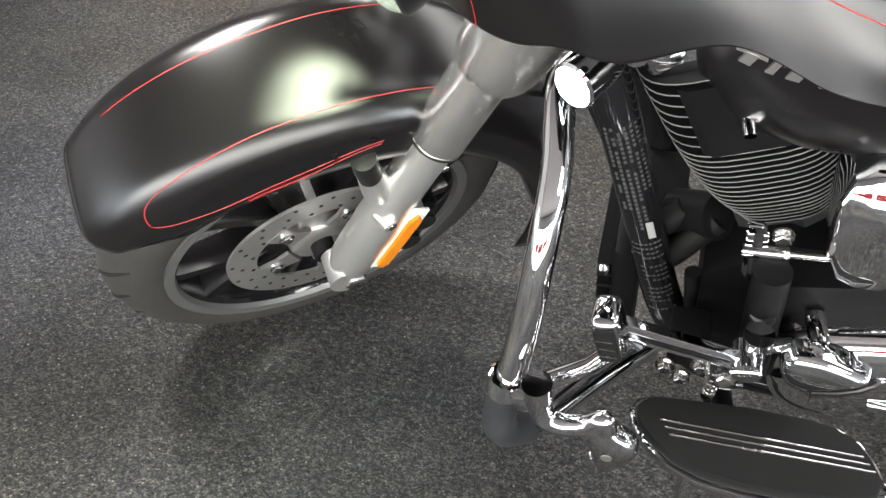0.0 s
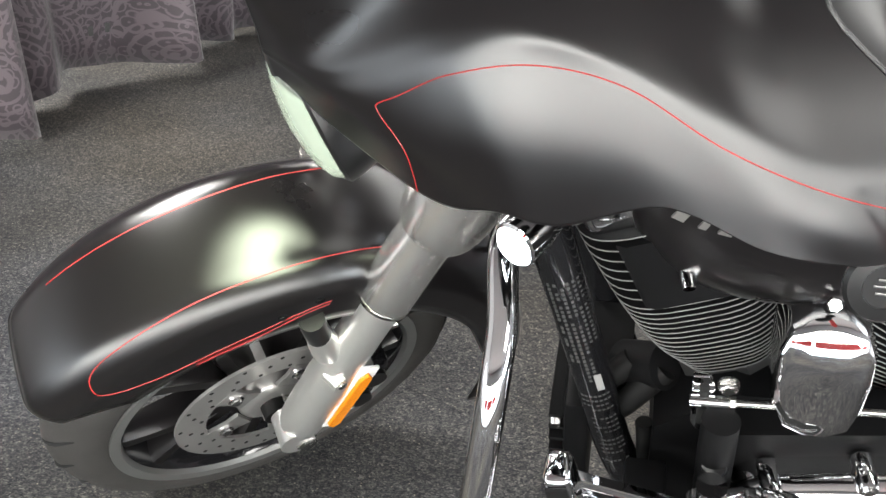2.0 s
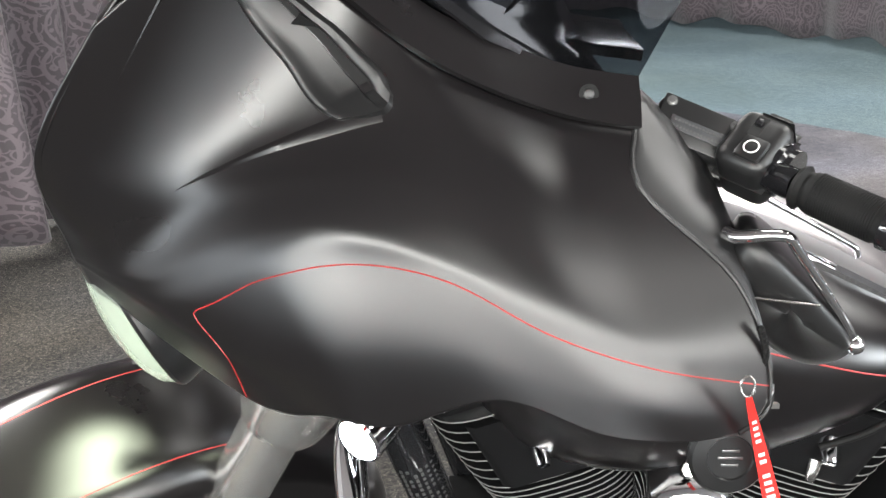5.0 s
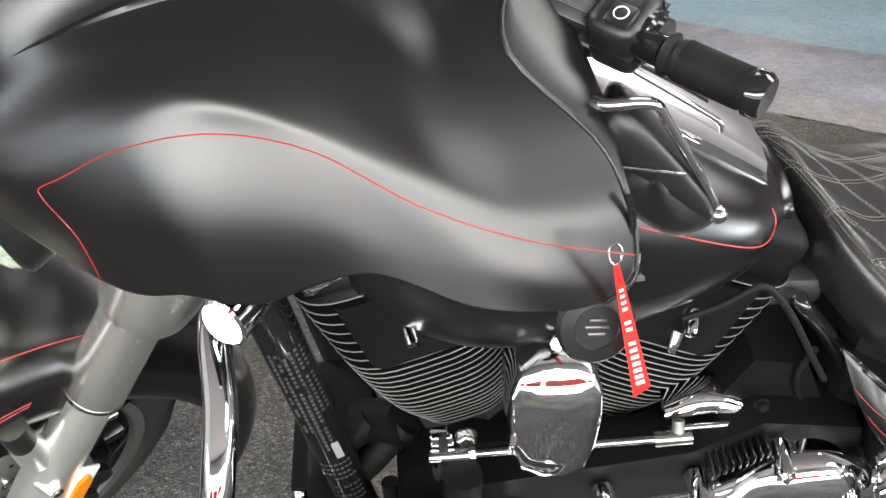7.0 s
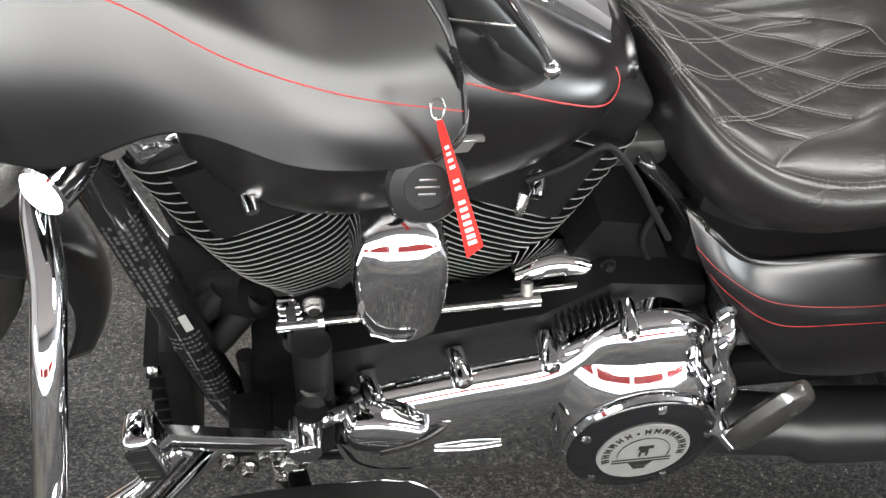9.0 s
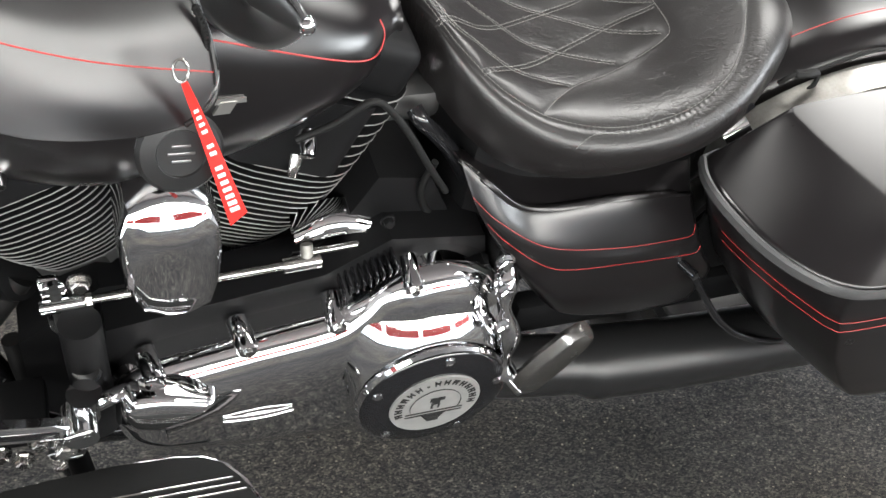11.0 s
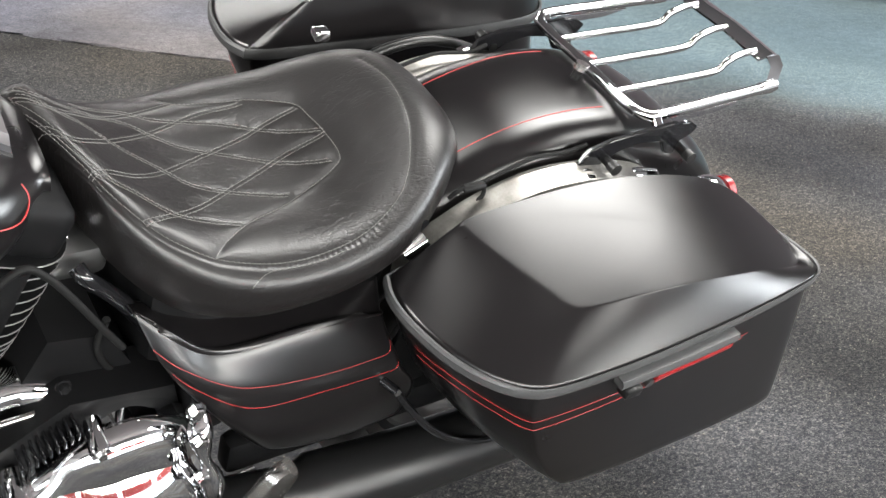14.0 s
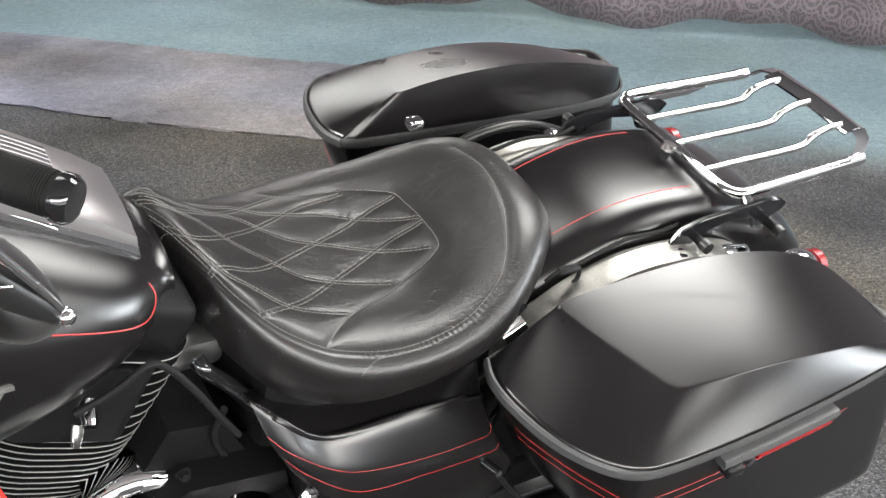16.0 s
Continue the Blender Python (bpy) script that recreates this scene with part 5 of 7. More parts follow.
part("console_handle", tube([(0.76, -0.05, 0.95), (0.80, -0.05, 0.925), (0.845, -0.052, 0.897), (0.862, -0.053, 0.885), (0.866, -0.054, 0.876)], 0.0032, 10), CHROME, con, "thin chrome trim rod")
part("fuel_cap", lathe([(0.001, 0.014), (0.02, 0.013), (0.034, 0.009), (0.038, 0.0)], 32, "z", center=(0.68, 0.1, 0.93)), CHROME, tank)

# ---- engine ----
CRANK = Vector((0.706, 0.0, 0.33))
crankcase = part("crankcase", loft([[(0.70 + a * 0.15, y, 0.37 + b * 0.13) for a, b in ((-1, -0.6), (-0.6, -1), (0.6, -1), (1.2, -0.6), (1.25, 0.3), (0.5, 1), (-0.4, 1), (-1, 0.4))] for y in (-0.115, -0.1, 0.1, 0.115)]), POWDER, bike, "black crankcase")


def cylinder(sgn, name):
    ax = Vector((sgn * math.sin(radians(22.5)), 0, math.cos(radians(22.5))))
    tx = Vector((ax.z, 0, -ax.x))
    at = lambda d, a, y: CRANK + ax * d + tx * a + Vector((0, y, 0))
    cyl = part("engine_cylinder", tube([at(0.14, 0, 0), at(0.43, 0, 0)], 0.072, 32, smooth=False), POWDER, bike, name)

    def outline(hw, hy, n=40, p=3.2):
        out = []
        for i in range(n):
            t = 2 * math.pi * i / n
            c, s = math.cos(t), math.sin(t)
            out.append((hw * (abs(c) ** (2 / p)) * (1 if c > 0 else -1), hy * (abs(s) ** (2 / p)) * (1 if s > 0 else -1)))
        return out
    for k in range(24):
        d = 0.196 + k * 0.0088 if k < 17 else 0.3368 + (k - 16) * 0.0155
        f = min((d - 0.196) / 0.2145, 1)
        hw, hy = key([0, 0.25, 0.6, 1], [0.062, 0.083, 0.098, 0.104], f), key([0, 0.3, 1], [0.088, 0.108, 0.116], f)
        o = outline(hw, hy)
        o2 = outline(hw - 0.0007, hy - 0.0007)
        bm = bmesh.new()
        loft([[at(d, a, y) for a, y in o2], [at(d + 0.0024, a, y) for a, y in o2]], bm=bm)
        fin = part("cooling_fin", bm, POWDER, cyl)
        bm = bmesh.new()
        rings = [[bm.verts.new(at(d + h, a, y)) for a, y in oo] for h, oo in ((0.0004, o2), (0.0006, o), (0.0014, o), (0.0016, o2))]
        for r0, r1 in zip(rings, rings[1:]):
            for i in range(40):
                bm.faces.new((r0[i], r0[(i + 1) % 40], r1[(i + 1) % 40], r1[i]))
        part("fin_edge", bm, TITAN, fin, "bright machined edge")
    # smooth head boss over the upper fins, rocker cover above
    boss = loft([[at(d, a * 0.062 + 0.012 * (1 if sgn < 0 else -1), -0.07 + y) for a, y in ((-1, 0.03), (-1, -0.042), (-0.8, -0.05), (0.8, -0.05), (1, -0.042), (1, 0.03))] for d in (0.345, 0.35, 0.43, 0.44)])
    part("head_boss", boss, POWDER, cyl)
    rk = part("rocker_cover", box(0, 0, 0, 0.165, 0.2, 0.07, 0.018, 3, Matrix.Translation(at(0.47, 0, 0)) @ Matrix.Rotation(radians(22.5 * sgn), 4, "Y")), CHROME if sgn < 0 else POWDER, cyl, "rocker cover")
    for a in (-0.088, 0.088):
        for y in (-0.06, 0.06):
            part("rocker_bolt", bolt(bmesh.new(), at(0.45, a, y), tx * (1 if a > 0 else -1), 0.008, 0.01), CHROME, rk)
    part("head_screw", tube([at(0.395, 0.002 - 0.01 * sgn, -0.118), at(0.39, 0.002 - 0.01 * sgn, -0.135), at(0.387, 0.002 - 0.01 * sgn, -0.142)], lambda u: 0.0105 - 0.004 * u, 12, smooth=False), CHROME, cyl, "chrome bolt")
    part("base_flange", tube([at(0.165, 0, 0), at(0.19, 0, 0)], 0.085, 6, smooth=False), DARKALU, cyl)
    return cyl


cylinder(-1, "black front engine cylinder with bright-edged fins")
cylinder(1, "black rear engine cylinder with bright-edged fins")

# chrome horn cover between the cylinders
out = [(0.662, 0.655), (0.661, 0.62), (0.664, 0.58), (0.678, 0.549), (0.700, 0.538), (0.723, 0.537), (0.745, 0.547), (0.754, 0.58), (0.757, 0.62), (0.755, 0.655), (0.746, 0.677), (0.727, 0.691), (0.709, 0.694), (0.690, 0.691), (0.672, 0.678)]


def horn_ring(k, back):
    """A ring of the cover's face: sloped above a crease and upright below it."""
    r = []
    for x, z in out:
        x, z = 0.709 + (x - 0.709) * k, 0.643 + (z - 0.643) * k
        y = -0.196 + (0.33 * (z - 0.643) + 6.5 * (z - 0.643) ** 2 if z > 0.643 else 0.0) + 0.008 * (abs(x - 0.709) / 0.048) ** 4
        r.append((x, y + back, z))
    return r


horn = part("horn_cover", loft([horn_ring(0.98, 0.075), horn_ring(1.02, 0.03), horn_ring(1.02, 0.012), horn_ring(1.0, 0.006), horn_ring(0.96, 0.001), horn_ring(0.88, 0), horn_ring(0.75, 0), horn_ring(0.55, 0), horn_ring(0.3, 0), horn_ring(0.06, 0)]), CHROME, bike, "chrome shield-shaped horn cover", angle=24)
part("horn_bracket", box(0.706, -0.11, 0.715, 0.05, 0.05, 0.05, 0.006, 2), CHROME, horn)
for dz in (0.728, 0.706):
    part("horn_nut", bolt(bmesh.new(), (0.706, -0.138 - (0.728 - dz), dz), (0, -0.8, 0.6), 0.008, 0.009), CHROME, horn)

# shift rod with its clevis and slotted bracket
rod = part("shift_rod", tube([(0.60, -0.168, 0.548), (0.83, -0.168, 0.56)], 0.0042, 12, smooth=False), STEEL, bike, "chrome shift rod")
part("rod_clevis", tube([(0.583, -0.168, 0.547), (0.625, -0.168, 0.549)], 0.0075, 14, smooth=False), CHROME, rod)
part("rod_nut", bolt(bmesh.new(), (0.626, -0.168, 0.549), (1, 0, 0.05), 0.008, 0.007), STEEL, rod)
part("rod_end", tube([(0.822, -0.168, 0.5595), (0.862, -0.168, 0.5615)], 0.0085, 12, smooth=False), STEEL, rod)
part("rod_ball", tube([(0.848, -0.168, 0.561), (0.848, -0.158, 0.578)], 0.0065, 12, smooth=False), WORN, rod)
brk = [(0.584, 0.578), (0.602, 0.58), (0.609, 0.565), (0.612, 0.50), (0.606, 0.487), (0.596, 0.485), (0.588, 0.498)]
bk = part("shift_arm", plate(brk, -0.160, -0.152, 0.0015), CHROME, bike, "slotted chrome shift arm")
# slots are not cut: dark ovals on the plate carry their shade
for z, h in ((0.520, 0.015), (0.555, 0.007)):
    part("arm_slot_shade", tube([(0.599, -0.1615, z - h), (0.598, -0.1615, z + h)], 0.0055, 12, smooth=False), CUT_SHADE, bk)
one_bolt("arm_bolt", (0.622, -0.16, 0.572), (0, -1, 0), STEEL, bk, 0.009, 0.012, 0.012)
part("shift_shaft", tube([(0.625, -0.14, 0.40), (0.618, -0.2, 0.475), (0.616, -0.2, 0.478)], 0.014, 16), SATIN2, bike)
part("post", tube([(0.622, -0.19, 0.36), (0.618, -0.19, 0.47), (0.617, -0.19, 0.545)], 0.021, 24, smooth=False), POWDER, bike, "black frame mount")
part("post_cap", tube([(0.612, -0.243, 0.46), (0.612, -0.243, 0.495), (0.612, -0.243, 0.50)], lambda u: 0.013 if u < 0.9 else 0.017, 20, smooth=False), CHROME, bike, "chrome sleeve")

# gearbox and oil lines in black behind the primary
part("gearbox", loft([[(x, y, z) for x, z in ((0.80, 0.36), (1.02, 0.36), (1.05, 0.46), (1.03, 0.54), (0.99, 0.62), (0.93, 0.63), (0.89, 0.55), (0.82, 0.50))] for y in (-0.125, -0.11, 0.1)]), POWDER, bike, "black gearbox")
part("inner_primary", loft([[(x, y, z) for x, z in ((0.63, 0.36), (1.05, 0.30), (1.08, 0.42), (1.05, 0.56), (0.94, 0.575), (0.87, 0.53), (0.64, 0.49))] for y in (-0.165, -0.10)]), POWDER, bike, "black inner primary")

# ---- chrome primary cover ----
po = [(0.634, 0.375), (0.640, 0.415), (0.657, 0.445), (0.69, 0.458), (0.78, 0.477), (0.868, 0.492), (0.903, 0.51), (0.930, 0.537), (0.955, 0.551), (1.0, 0.556), (1.045, 0.538), (1.075, 0.50), (1.09, 0.43), (1.088, 0.345), (1.062, 0.287), (1.015, 0.262), (0.94, 0.26), (0.871, 0.264), (0.793, 0.274), (0.725, 0.286), (0.672, 0.30), (0.645, 0.33)]
po = [(p.x, p.z) for p in spline([(x, 0, z) for x, z in po + po[:1]], 4)][:-1]
pcx, pcz = 0.86, 0.41


def pring(y, inset):
    n = len(po)
    r = []
    for i, (x, z) in enumerate(po):
        x0, z0 = po[i - 1]
        x1, z1 = po[(i + 1) % n]
        nx, nz = -(z1 - z0), (x1 - x0)
        ln = math.hypot(nx, nz) or 1
        nx, nz = nx / ln, nz / ln
        if (x + nx - pcx) ** 2 + (z + nz - pcz) ** 2 > (x - nx - pcx) ** 2 + (z - nz - pcz) ** 2:
            nx, nz = -nx, -nz
        r.append((x + nx * inset, y, z + nz * inset))
    return r


prim = part("primary_cover", loft([pring(-0.15, 0), pring(-0.188, 0), pring(-0.1885, 0.0015), pring(-0.191, 0.0015), pring(-0.1915, 0.0002)] + [pring(-0.1915 - 0.038 * math.sin(radians(a)), 0.0005 + 0.072 * (1 - math.cos(radians(a)))) for a in (8, 16, 24, 32, 40, 48, 56, 63, 69)]), CHROME, bike, "polished chrome primary chain cover", angle=50)
for x, z in ((0.683, 0.449), (0.779, 0.477), (0.876, 0.494), (0.957, 0.54), (1.042, 0.522), (1.072, 0.33), (0.858, 0.279), (0.729, 0.301)):
    d = Vector((x - pcx, 0, z - pcz)).normalized() * 0.006
    part("cover_boss", tube([(x + d.x, -0.17, z + d.z), (x, -0.206, z), (x, -0.212, z)], lambda u: 0.0125 if u < 0.85 else 0.010, 18, smooth=False), CHROME, prim)
    one_bolt("cover_screw", (x, -0.2125, z), (0, -1, 0), STEEL, prim, 0.0058, 0.003, 0.0)
# cooling ribs along the upper edge
bm = bmesh.new()
for k in range(9):
    f = k / 8
    box(0.885 + 0.055 * f, -0.178, 0.524 + 0.033 * f, 0.003, 0.03, 0.012, 0.0008, m=None, bm=bm)
part("cover_rib", bm, GLOSS, prim)
# front bulge of the cover and its moulded line
bl = [(0.644 + 0.048 * (1 - math.cos(t)), 0.0, 0.437 + 0.024 * math.sin(t) + 0.008 * math.sin(2 * t)) for t in span(0, 6.283, 25)[:-1]]
part("cover_bulge", loft([[(0.692 + (p[0] - 0.692) * k, y, 0.437 + (p[2] - 0.437) * k - 0.012 * (1 - k)) for p in bl] for k, y in ((1.05, -0.215), (1.0, -0.236), (0.93, -0.243), (0.78, -0.247), (0.5, -0.249), (0.1, -0.25))]), CHROME, prim)
part("moulded_line", tube([(0.75, -0.228, 0.375), (0.79, -0.2305, 0.3735), (0.828, -0.228, 0.373)], 0.0045, 10), CHROME, prim)
# clutch housing and derby cover
DC = Vector((0.986, 0, 0.391))
secs = []
for f, y in ((0.0, -0.18), (0.0, -0.19), (0.03, -0.196), (0.1, -0.2012), (0.3, -0.2132), (0.6, -0.2297), (0.9, -0.2443), (0.97, -0.2468), (1.0, -0.2475)):
    ring = []
    for k in range(96):
        a = 2 * math.pi * k / 96
        da = (math.degrees(a) - 98 + 180) % 360 - 180
        base = 0.104 + 0.044 / (1 + math.exp((abs(da) - 62) / 5.0))
        r = base + (0.0915 - base) * f
        ring.append(DC + Vector((r * math.cos(a), y, r * math.sin(a))))
    secs.append(ring)
part("clutch_housing", loft(secs), CHROME, prim, angle=50)
derby = part("derby_cover", lathe([(0.0905, -0.240), (0.0905, -0.252), (0.088, -0.258), (0.084, -0.261), (0.056, -0.2645), (0.001, -0.265)], 72, center=DC), GLOSS, prim, "gloss black round clutch cover with chrome rim")
part("derby_rim", lathe([(0.0885, -0.250), (0.0925, -0.250), (0.093, -0.254), (0.090, -0.2575), (0.0875, -0.2575)], 72, center=DC), CHROME, prim)
med = part("medallion", lathe([(0.055, -0.2648), (0.0545, -0.267), (0.001, -0.2675)], 64, center=DC), MEDAL, prim, "round silver medallion with black printing")
INK = mat("black_print", (0.012, 0.012, 0.012), 0.5)
bm = bmesh.new()


def ink(r0, r1, a0, a1, n=3):
    ring = []
    for i in range(n + 1):
        a = radians(a0 + (a1 - a0) * i / n)
        ring.append([DC + Vector((r * math.cos(a), y, r * math.sin(a))) for r, y in ((r0, -0.2676), (r1, -0.2676), (r1, -0.2684), (r0, -0.2684))])
    loft(ring, bm=bm)


for k in range(15):
    a = 196 - k * 14.4
    if k == 6:
        ink(0.043, 0.0455, a - 2, a + 2)
        continue
    ink(0.0405, 0.0495, a - 4.2, a - 2.2, 1)
    ink(0.0405, 0.0495, a + 2.2, a + 4.2, 1)
    ink(0.0438, 0.0462, a - 2.2, a + 2.2, 1)
    if k % 3 == 0:
        ink(0.0475, 0.0495, a - 3, a + 3, 1)
ink(0.0305, 0.0312, -20, 200, 40)
for k in range(7):
    box(DC.x, -0.268, DC.z - 0.02 - 0.0022 * k, 0.03 - 0.003 * k, 0.0008, 0.0008, bm=bm)
box(DC.x, -0.268, DC.z - 0.013, 0.07, 0.0008, 0.0016, bm=bm)
box(DC.x, -0.268, DC.z - 0.0185, 0.07, 0.0008, 0.0016, bm=bm)
for x, z, w, h in ((0.0, 0.008, 0.010, 0.013), (0.006, 0.012, 0.008, 0.006), (-0.005, 0.011, 0.006, 0.008), (-0.004, -0.002, 0.003, 0.01), (0.004, -0.002, 0.003, 0.009), (0.001, -0.03, 0.014, 0.008)):
    box(DC.x + x, -0.2682, DC.z + z, w, 0.0008, h, 0.0003, 1, bm=bm)
tagged(part("medallion_print", bm, INK, med), kind="stuff")
for a in (85, 157, 229, 301, 13):
    c = DC + Vector((0.077 * math.cos(radians(a)), -0.2605, 0.077 * math.sin(radians(a))))
    one_bolt("derby_screw", c, (0, -1, 0), CHROME, derby.parent, 0.0052, 0.0035, 0.0068, 12)

# ---- frame: down tube with labels, rails ----
dt = part("down_tube", tube([(0.415, -0.085, 0.72), (0.437, -0.085, 0.63), (0.468, -0.085, 0.50), (0.50, -0.085, 0.36), (0.53, -0.085, 0.27)], 0.0245, 24), GLOSS, bike, "gloss black frame down tube with printed labels")
part("down_tube", tube([(0.415, 0.085, 0.72), (0.437, 0.085, 0.63), (0.468, 0.085, 0.50), (0.50, 0.085, 0.36), (0.53, 0.085, 0.27)], 0.0245, 24), GLOSS, bike)
part("frame_neck", tube([(0.33, 0, 0.95), (0.42, 0, 0.72)], 0.04, 20, smooth=False), POWDER, bike)
bm = bmesh.new()
rl = random.Random(4)
for i in range(24):
    f = i / 23
    a, bq = Vector((0.432, -0.085, 0.648)), Vector((0.470, -0.085, 0.492))
    c = a.lerp(bq, f)
    for row in range(6):
        if rl.random() < 0.12 or (f > 0.62 and row > 3) or (f > 0.8 and row < 2):
            continue
        t = radians(-118 + 17 * row)
        nrm = Vector((math.cos(t), math.sin(t), 0.2 * math.cos(t)))
        box(0, 0, 0, 0.0034, 0.0008, 0.0046 * rl.uniform(0.8, 1.15), m=Matrix.Translation(c + nrm.normalized() * 0.0246) @ Matrix.Rotation(t + math.pi / 2, 4, "Z") @ Matrix.Rotation(radians(-13), 4, "Y"), bm=bm)
for i in range(16):
    f = i / 15
    c = Vector((0.477, -0.085, 0.463)).lerp(Vector((0.507, -0.085, 0.338)), f)
    if i % 5 == 4:
        continue
    for row in range(7):
        if rl.random() < 0.15:
            continue
        t = radians(-125 + 13 * row)
        nrm = Vector((math.cos(t), math.sin(t), 0.2 * math.cos(t)))
        box(0, 0, 0, 0.0038, 0.0008, 0.0026, m=Matrix.Translation(c + nrm.normalized() * 0.0246) @ Matrix.Rotation(t + math.pi / 2, 4, "Z") @ Matrix.Rotation(radians(-13), 4, "Y"), bm=bm)
tagged(part("label_print", bm, LABELW, dt, "rows of small grey print"), kind="stuff")
t = radians(-72)
box_m = Matrix.Translation(Vector((0.475, -0.085, 0.488)) + Vector((math.cos(t), math.sin(t), 0.08)) * 0.0248) @ Matrix.Rotation(t + math.pi / 2, 4, "Z") @ Matrix.Rotation(radians(-13), 4, "Y")
part("bar_code_label", box(0, 0, 0, 0.009, 0.0008, 0.03, 0.0002, 1, box_m), REFLECT, dt)
part("lower_rail", tube([(0.53, -0.1, 0.265), (0.6, -0.12, 0.235), (0.9, -0.13, 0.23), (1.2, -0.13, 0.26)], 0.019, 16), GLOSS, bike, "black lower frame rail")
part("seat_rail", tube([(0.966, -0.10, 0.70), (0.972, -0.11, 0.692), (0.99, -0.11, 0.672), (1.011, -0.11, 0.645), (1.034, -0.11, 0.606), (1.059, -0.11, 0.559)], 0.009, 16), GLOSS, bike, "gloss black frame rail beside the seat")
# wiring and hoses
part("cable", tube([(0.834, -0.14, 0.712), (0.871, -0.14, 0.729), (0.905, -0.138, 0.75), (0.925, -0.14, 0.738), (0.947, -0.145, 0.708), (0.975, -0.148, 0.66), (0.998, -0.148, 0.622)], 0.0038, 12), RUBBER, bike, "black cable loom")
part("spark_lead", tube([(0.985, -0.135, 0.655), (0.978, -0.13, 0.61), (0.995, -0.125, 0.565), (1.03, -0.125, 0.545)], 0.004, 10), RUBBER, bike)
part("spark_cap", tube([(0.842, -0.118, 0.672), (0.838, -0.125, 0.66), (0.836, -0.128, 0.652)], lambda u: 0.008 - 0.003 * u, 12), STEEL, bike)
part("carrier_plate", box(0.965, -0.06, 0.685, 0.08, 0.05, 0.04, 0.012, 2), DARKALU, bike, "grey casting under the tank")
secs = []
for f in span(0, 1, 14):
    x, z, h = 0.842 + 0.085 * f, 0.551 + 0.006 * f, 0.026 * math.sin(math.pi * (0.12 + 0.76 * f)) ** 0.7
    secs.append([(x, -0.122, z), (x, -0.134, z), (x, -0.138, z + 0.25 * h), (x, -0.134, z + 0.75 * h), (x, -0.122, z + h), (x, -0.10, z + h)])
part("rear_exhaust_shield", loft(secs), CHROME, bike, "chrome heat shield", angle=50)
part("linkage", tube([(0.838, -0.146, 0.548), (0.93, -0.146, 0.553)], 0.0042, 10, smooth=False), STEEL, bike)
for x, z in ((0.84, 0.548), (0.932, 0.558), (0.937, 0.59)):
    one_bolt("linkage_bolt", (x, -0.15, z), (0, -1, 0.2), POWDER, bike, 0.006, 0.01, 0.008)
# voltage regulator with fins, low in front of the frame
reg = part("regulator", box(0.455, 0.0, 0.30, 0.035, 0.17, 0.22, 0.01, 2), POWDER, bike, "black finned regulator")
for k in range(8):
    part("regulator_fin", box(0.429, 0, 0.21 + k * 0.024, 0.02, 0.16, 0.005, 0.001, 1), POWDER, reg)
part("regulator_screw", bolt(bmesh.new(), (0.430, -0.07, 0.36), (-1, -0.3, 0.2), 0.009, 0.01, 0.012), STEEL, reg)
part("ribbed_block", loft([[(0.455 + 0.012 * (k % 2), y, 0.455 - k * 0.007) for y in (-0.06, 0.06)] + [(0.52, y, 0.455 - k * 0.007) for y in (0.06, -0.06)] for k in range(10)]), POWDER, bike)
for a, r in (([(0.52, -0.05, 0.47), (0.49, -0.06, 0.44), (0.48, -0.04, 0.40)], 0.016), ([(0.56, -0.06, 0.47), (0.52, -0.075, 0.425), (0.50, -0.06, 0.38)], 0.017), ([(0.54, -0.09, 0.40), (0.55, -0.1, 0.32), (0.58, -0.1, 0.30), (0.59, -0.1, 0.35), (0.585, -0.1, 0.40)], 0.011)):
    part("oil_hose", tube(a, r, 14), RUBBER, bike, "black rubber hose")
part("oil_filter", tube([(0.51, -0.03, 0.44), (0.56, -0.06, 0.475)], 0.030, 28, smooth=False), POWDER, bike, "black oil filter can")
part("jiffy_bracket", box(0.545, -0.175, 0.38, 0.05, 0.07, 0.03, 0.005, 2), POWDER, bike, "black footboard bracket")
for x, y, z in ((0.52, -0.225, 0.39), (0.56, -0.225, 0.40), (0.54, -0.225, 0.37)):
    one_bolt("bracket_bolt", (x, y, z), (0, -1, 0.1), STEEL, bike, 0.008, 0.012, 0.012)
part("jiffy_spring", tube([Vector((0.575 + 0.007 * math.cos(t), -0.235 + 0.007 * math.sin(t), 0.40 - 0.006 * t / 6.283)) for t in span(0, 6.283 * 7, 84)], 0.0017, 6, smooth=False), STEEL, bike)
part("pivot_ring", lathe([(0.012, -0.262), (0.019, -0.262), (0.019, -0.238), (0.012, -0.238), (0.012, -0.262)], 24, center=(0.588, 0, 0.43)), CHROME, bike)
part("side_stand", tube([(0.58, -0.20, 0.30), (0.66, -0.26, 0.17), (0.74, -0.32, 0.07), (0.77, -0.345, -0.03), (0.80, -0.35, -0.085)], 0.012, 14), GLOSS, bike, "black side stand")
part("stand_foot", box(0.80, -0.35, -0.093, 0.06, 0.04, 0.008, 0.003, 1, Matrix.Translation((0.8, -0.35, -0.093)) @ Matrix.Rotation(radians(-LEAN), 4, "X") @ Matrix.Translation((-0.8, 0.35, 0.093))), GLOSS, bike)

# ---- footboard, shifter, guard ----
fo = [(0.489, -0.269), (0.497, -0.258), (0.512, -0.252), (0.56, -0.249), (0.625, -0.247), (0.69, -0.25), (0.722, -0.256), (0.745, -0.269), (0.762, -0.292), (0.775, -0.322), (0.766, -0.343), (0.735, -0.353), (0.672, -0.358), (0.62, -0.357), (0.573, -0.350), (0.54, -0.337), (0.517, -0.320), (0.494, -0.294)]
fcx, fcy = 0.63, -0.295


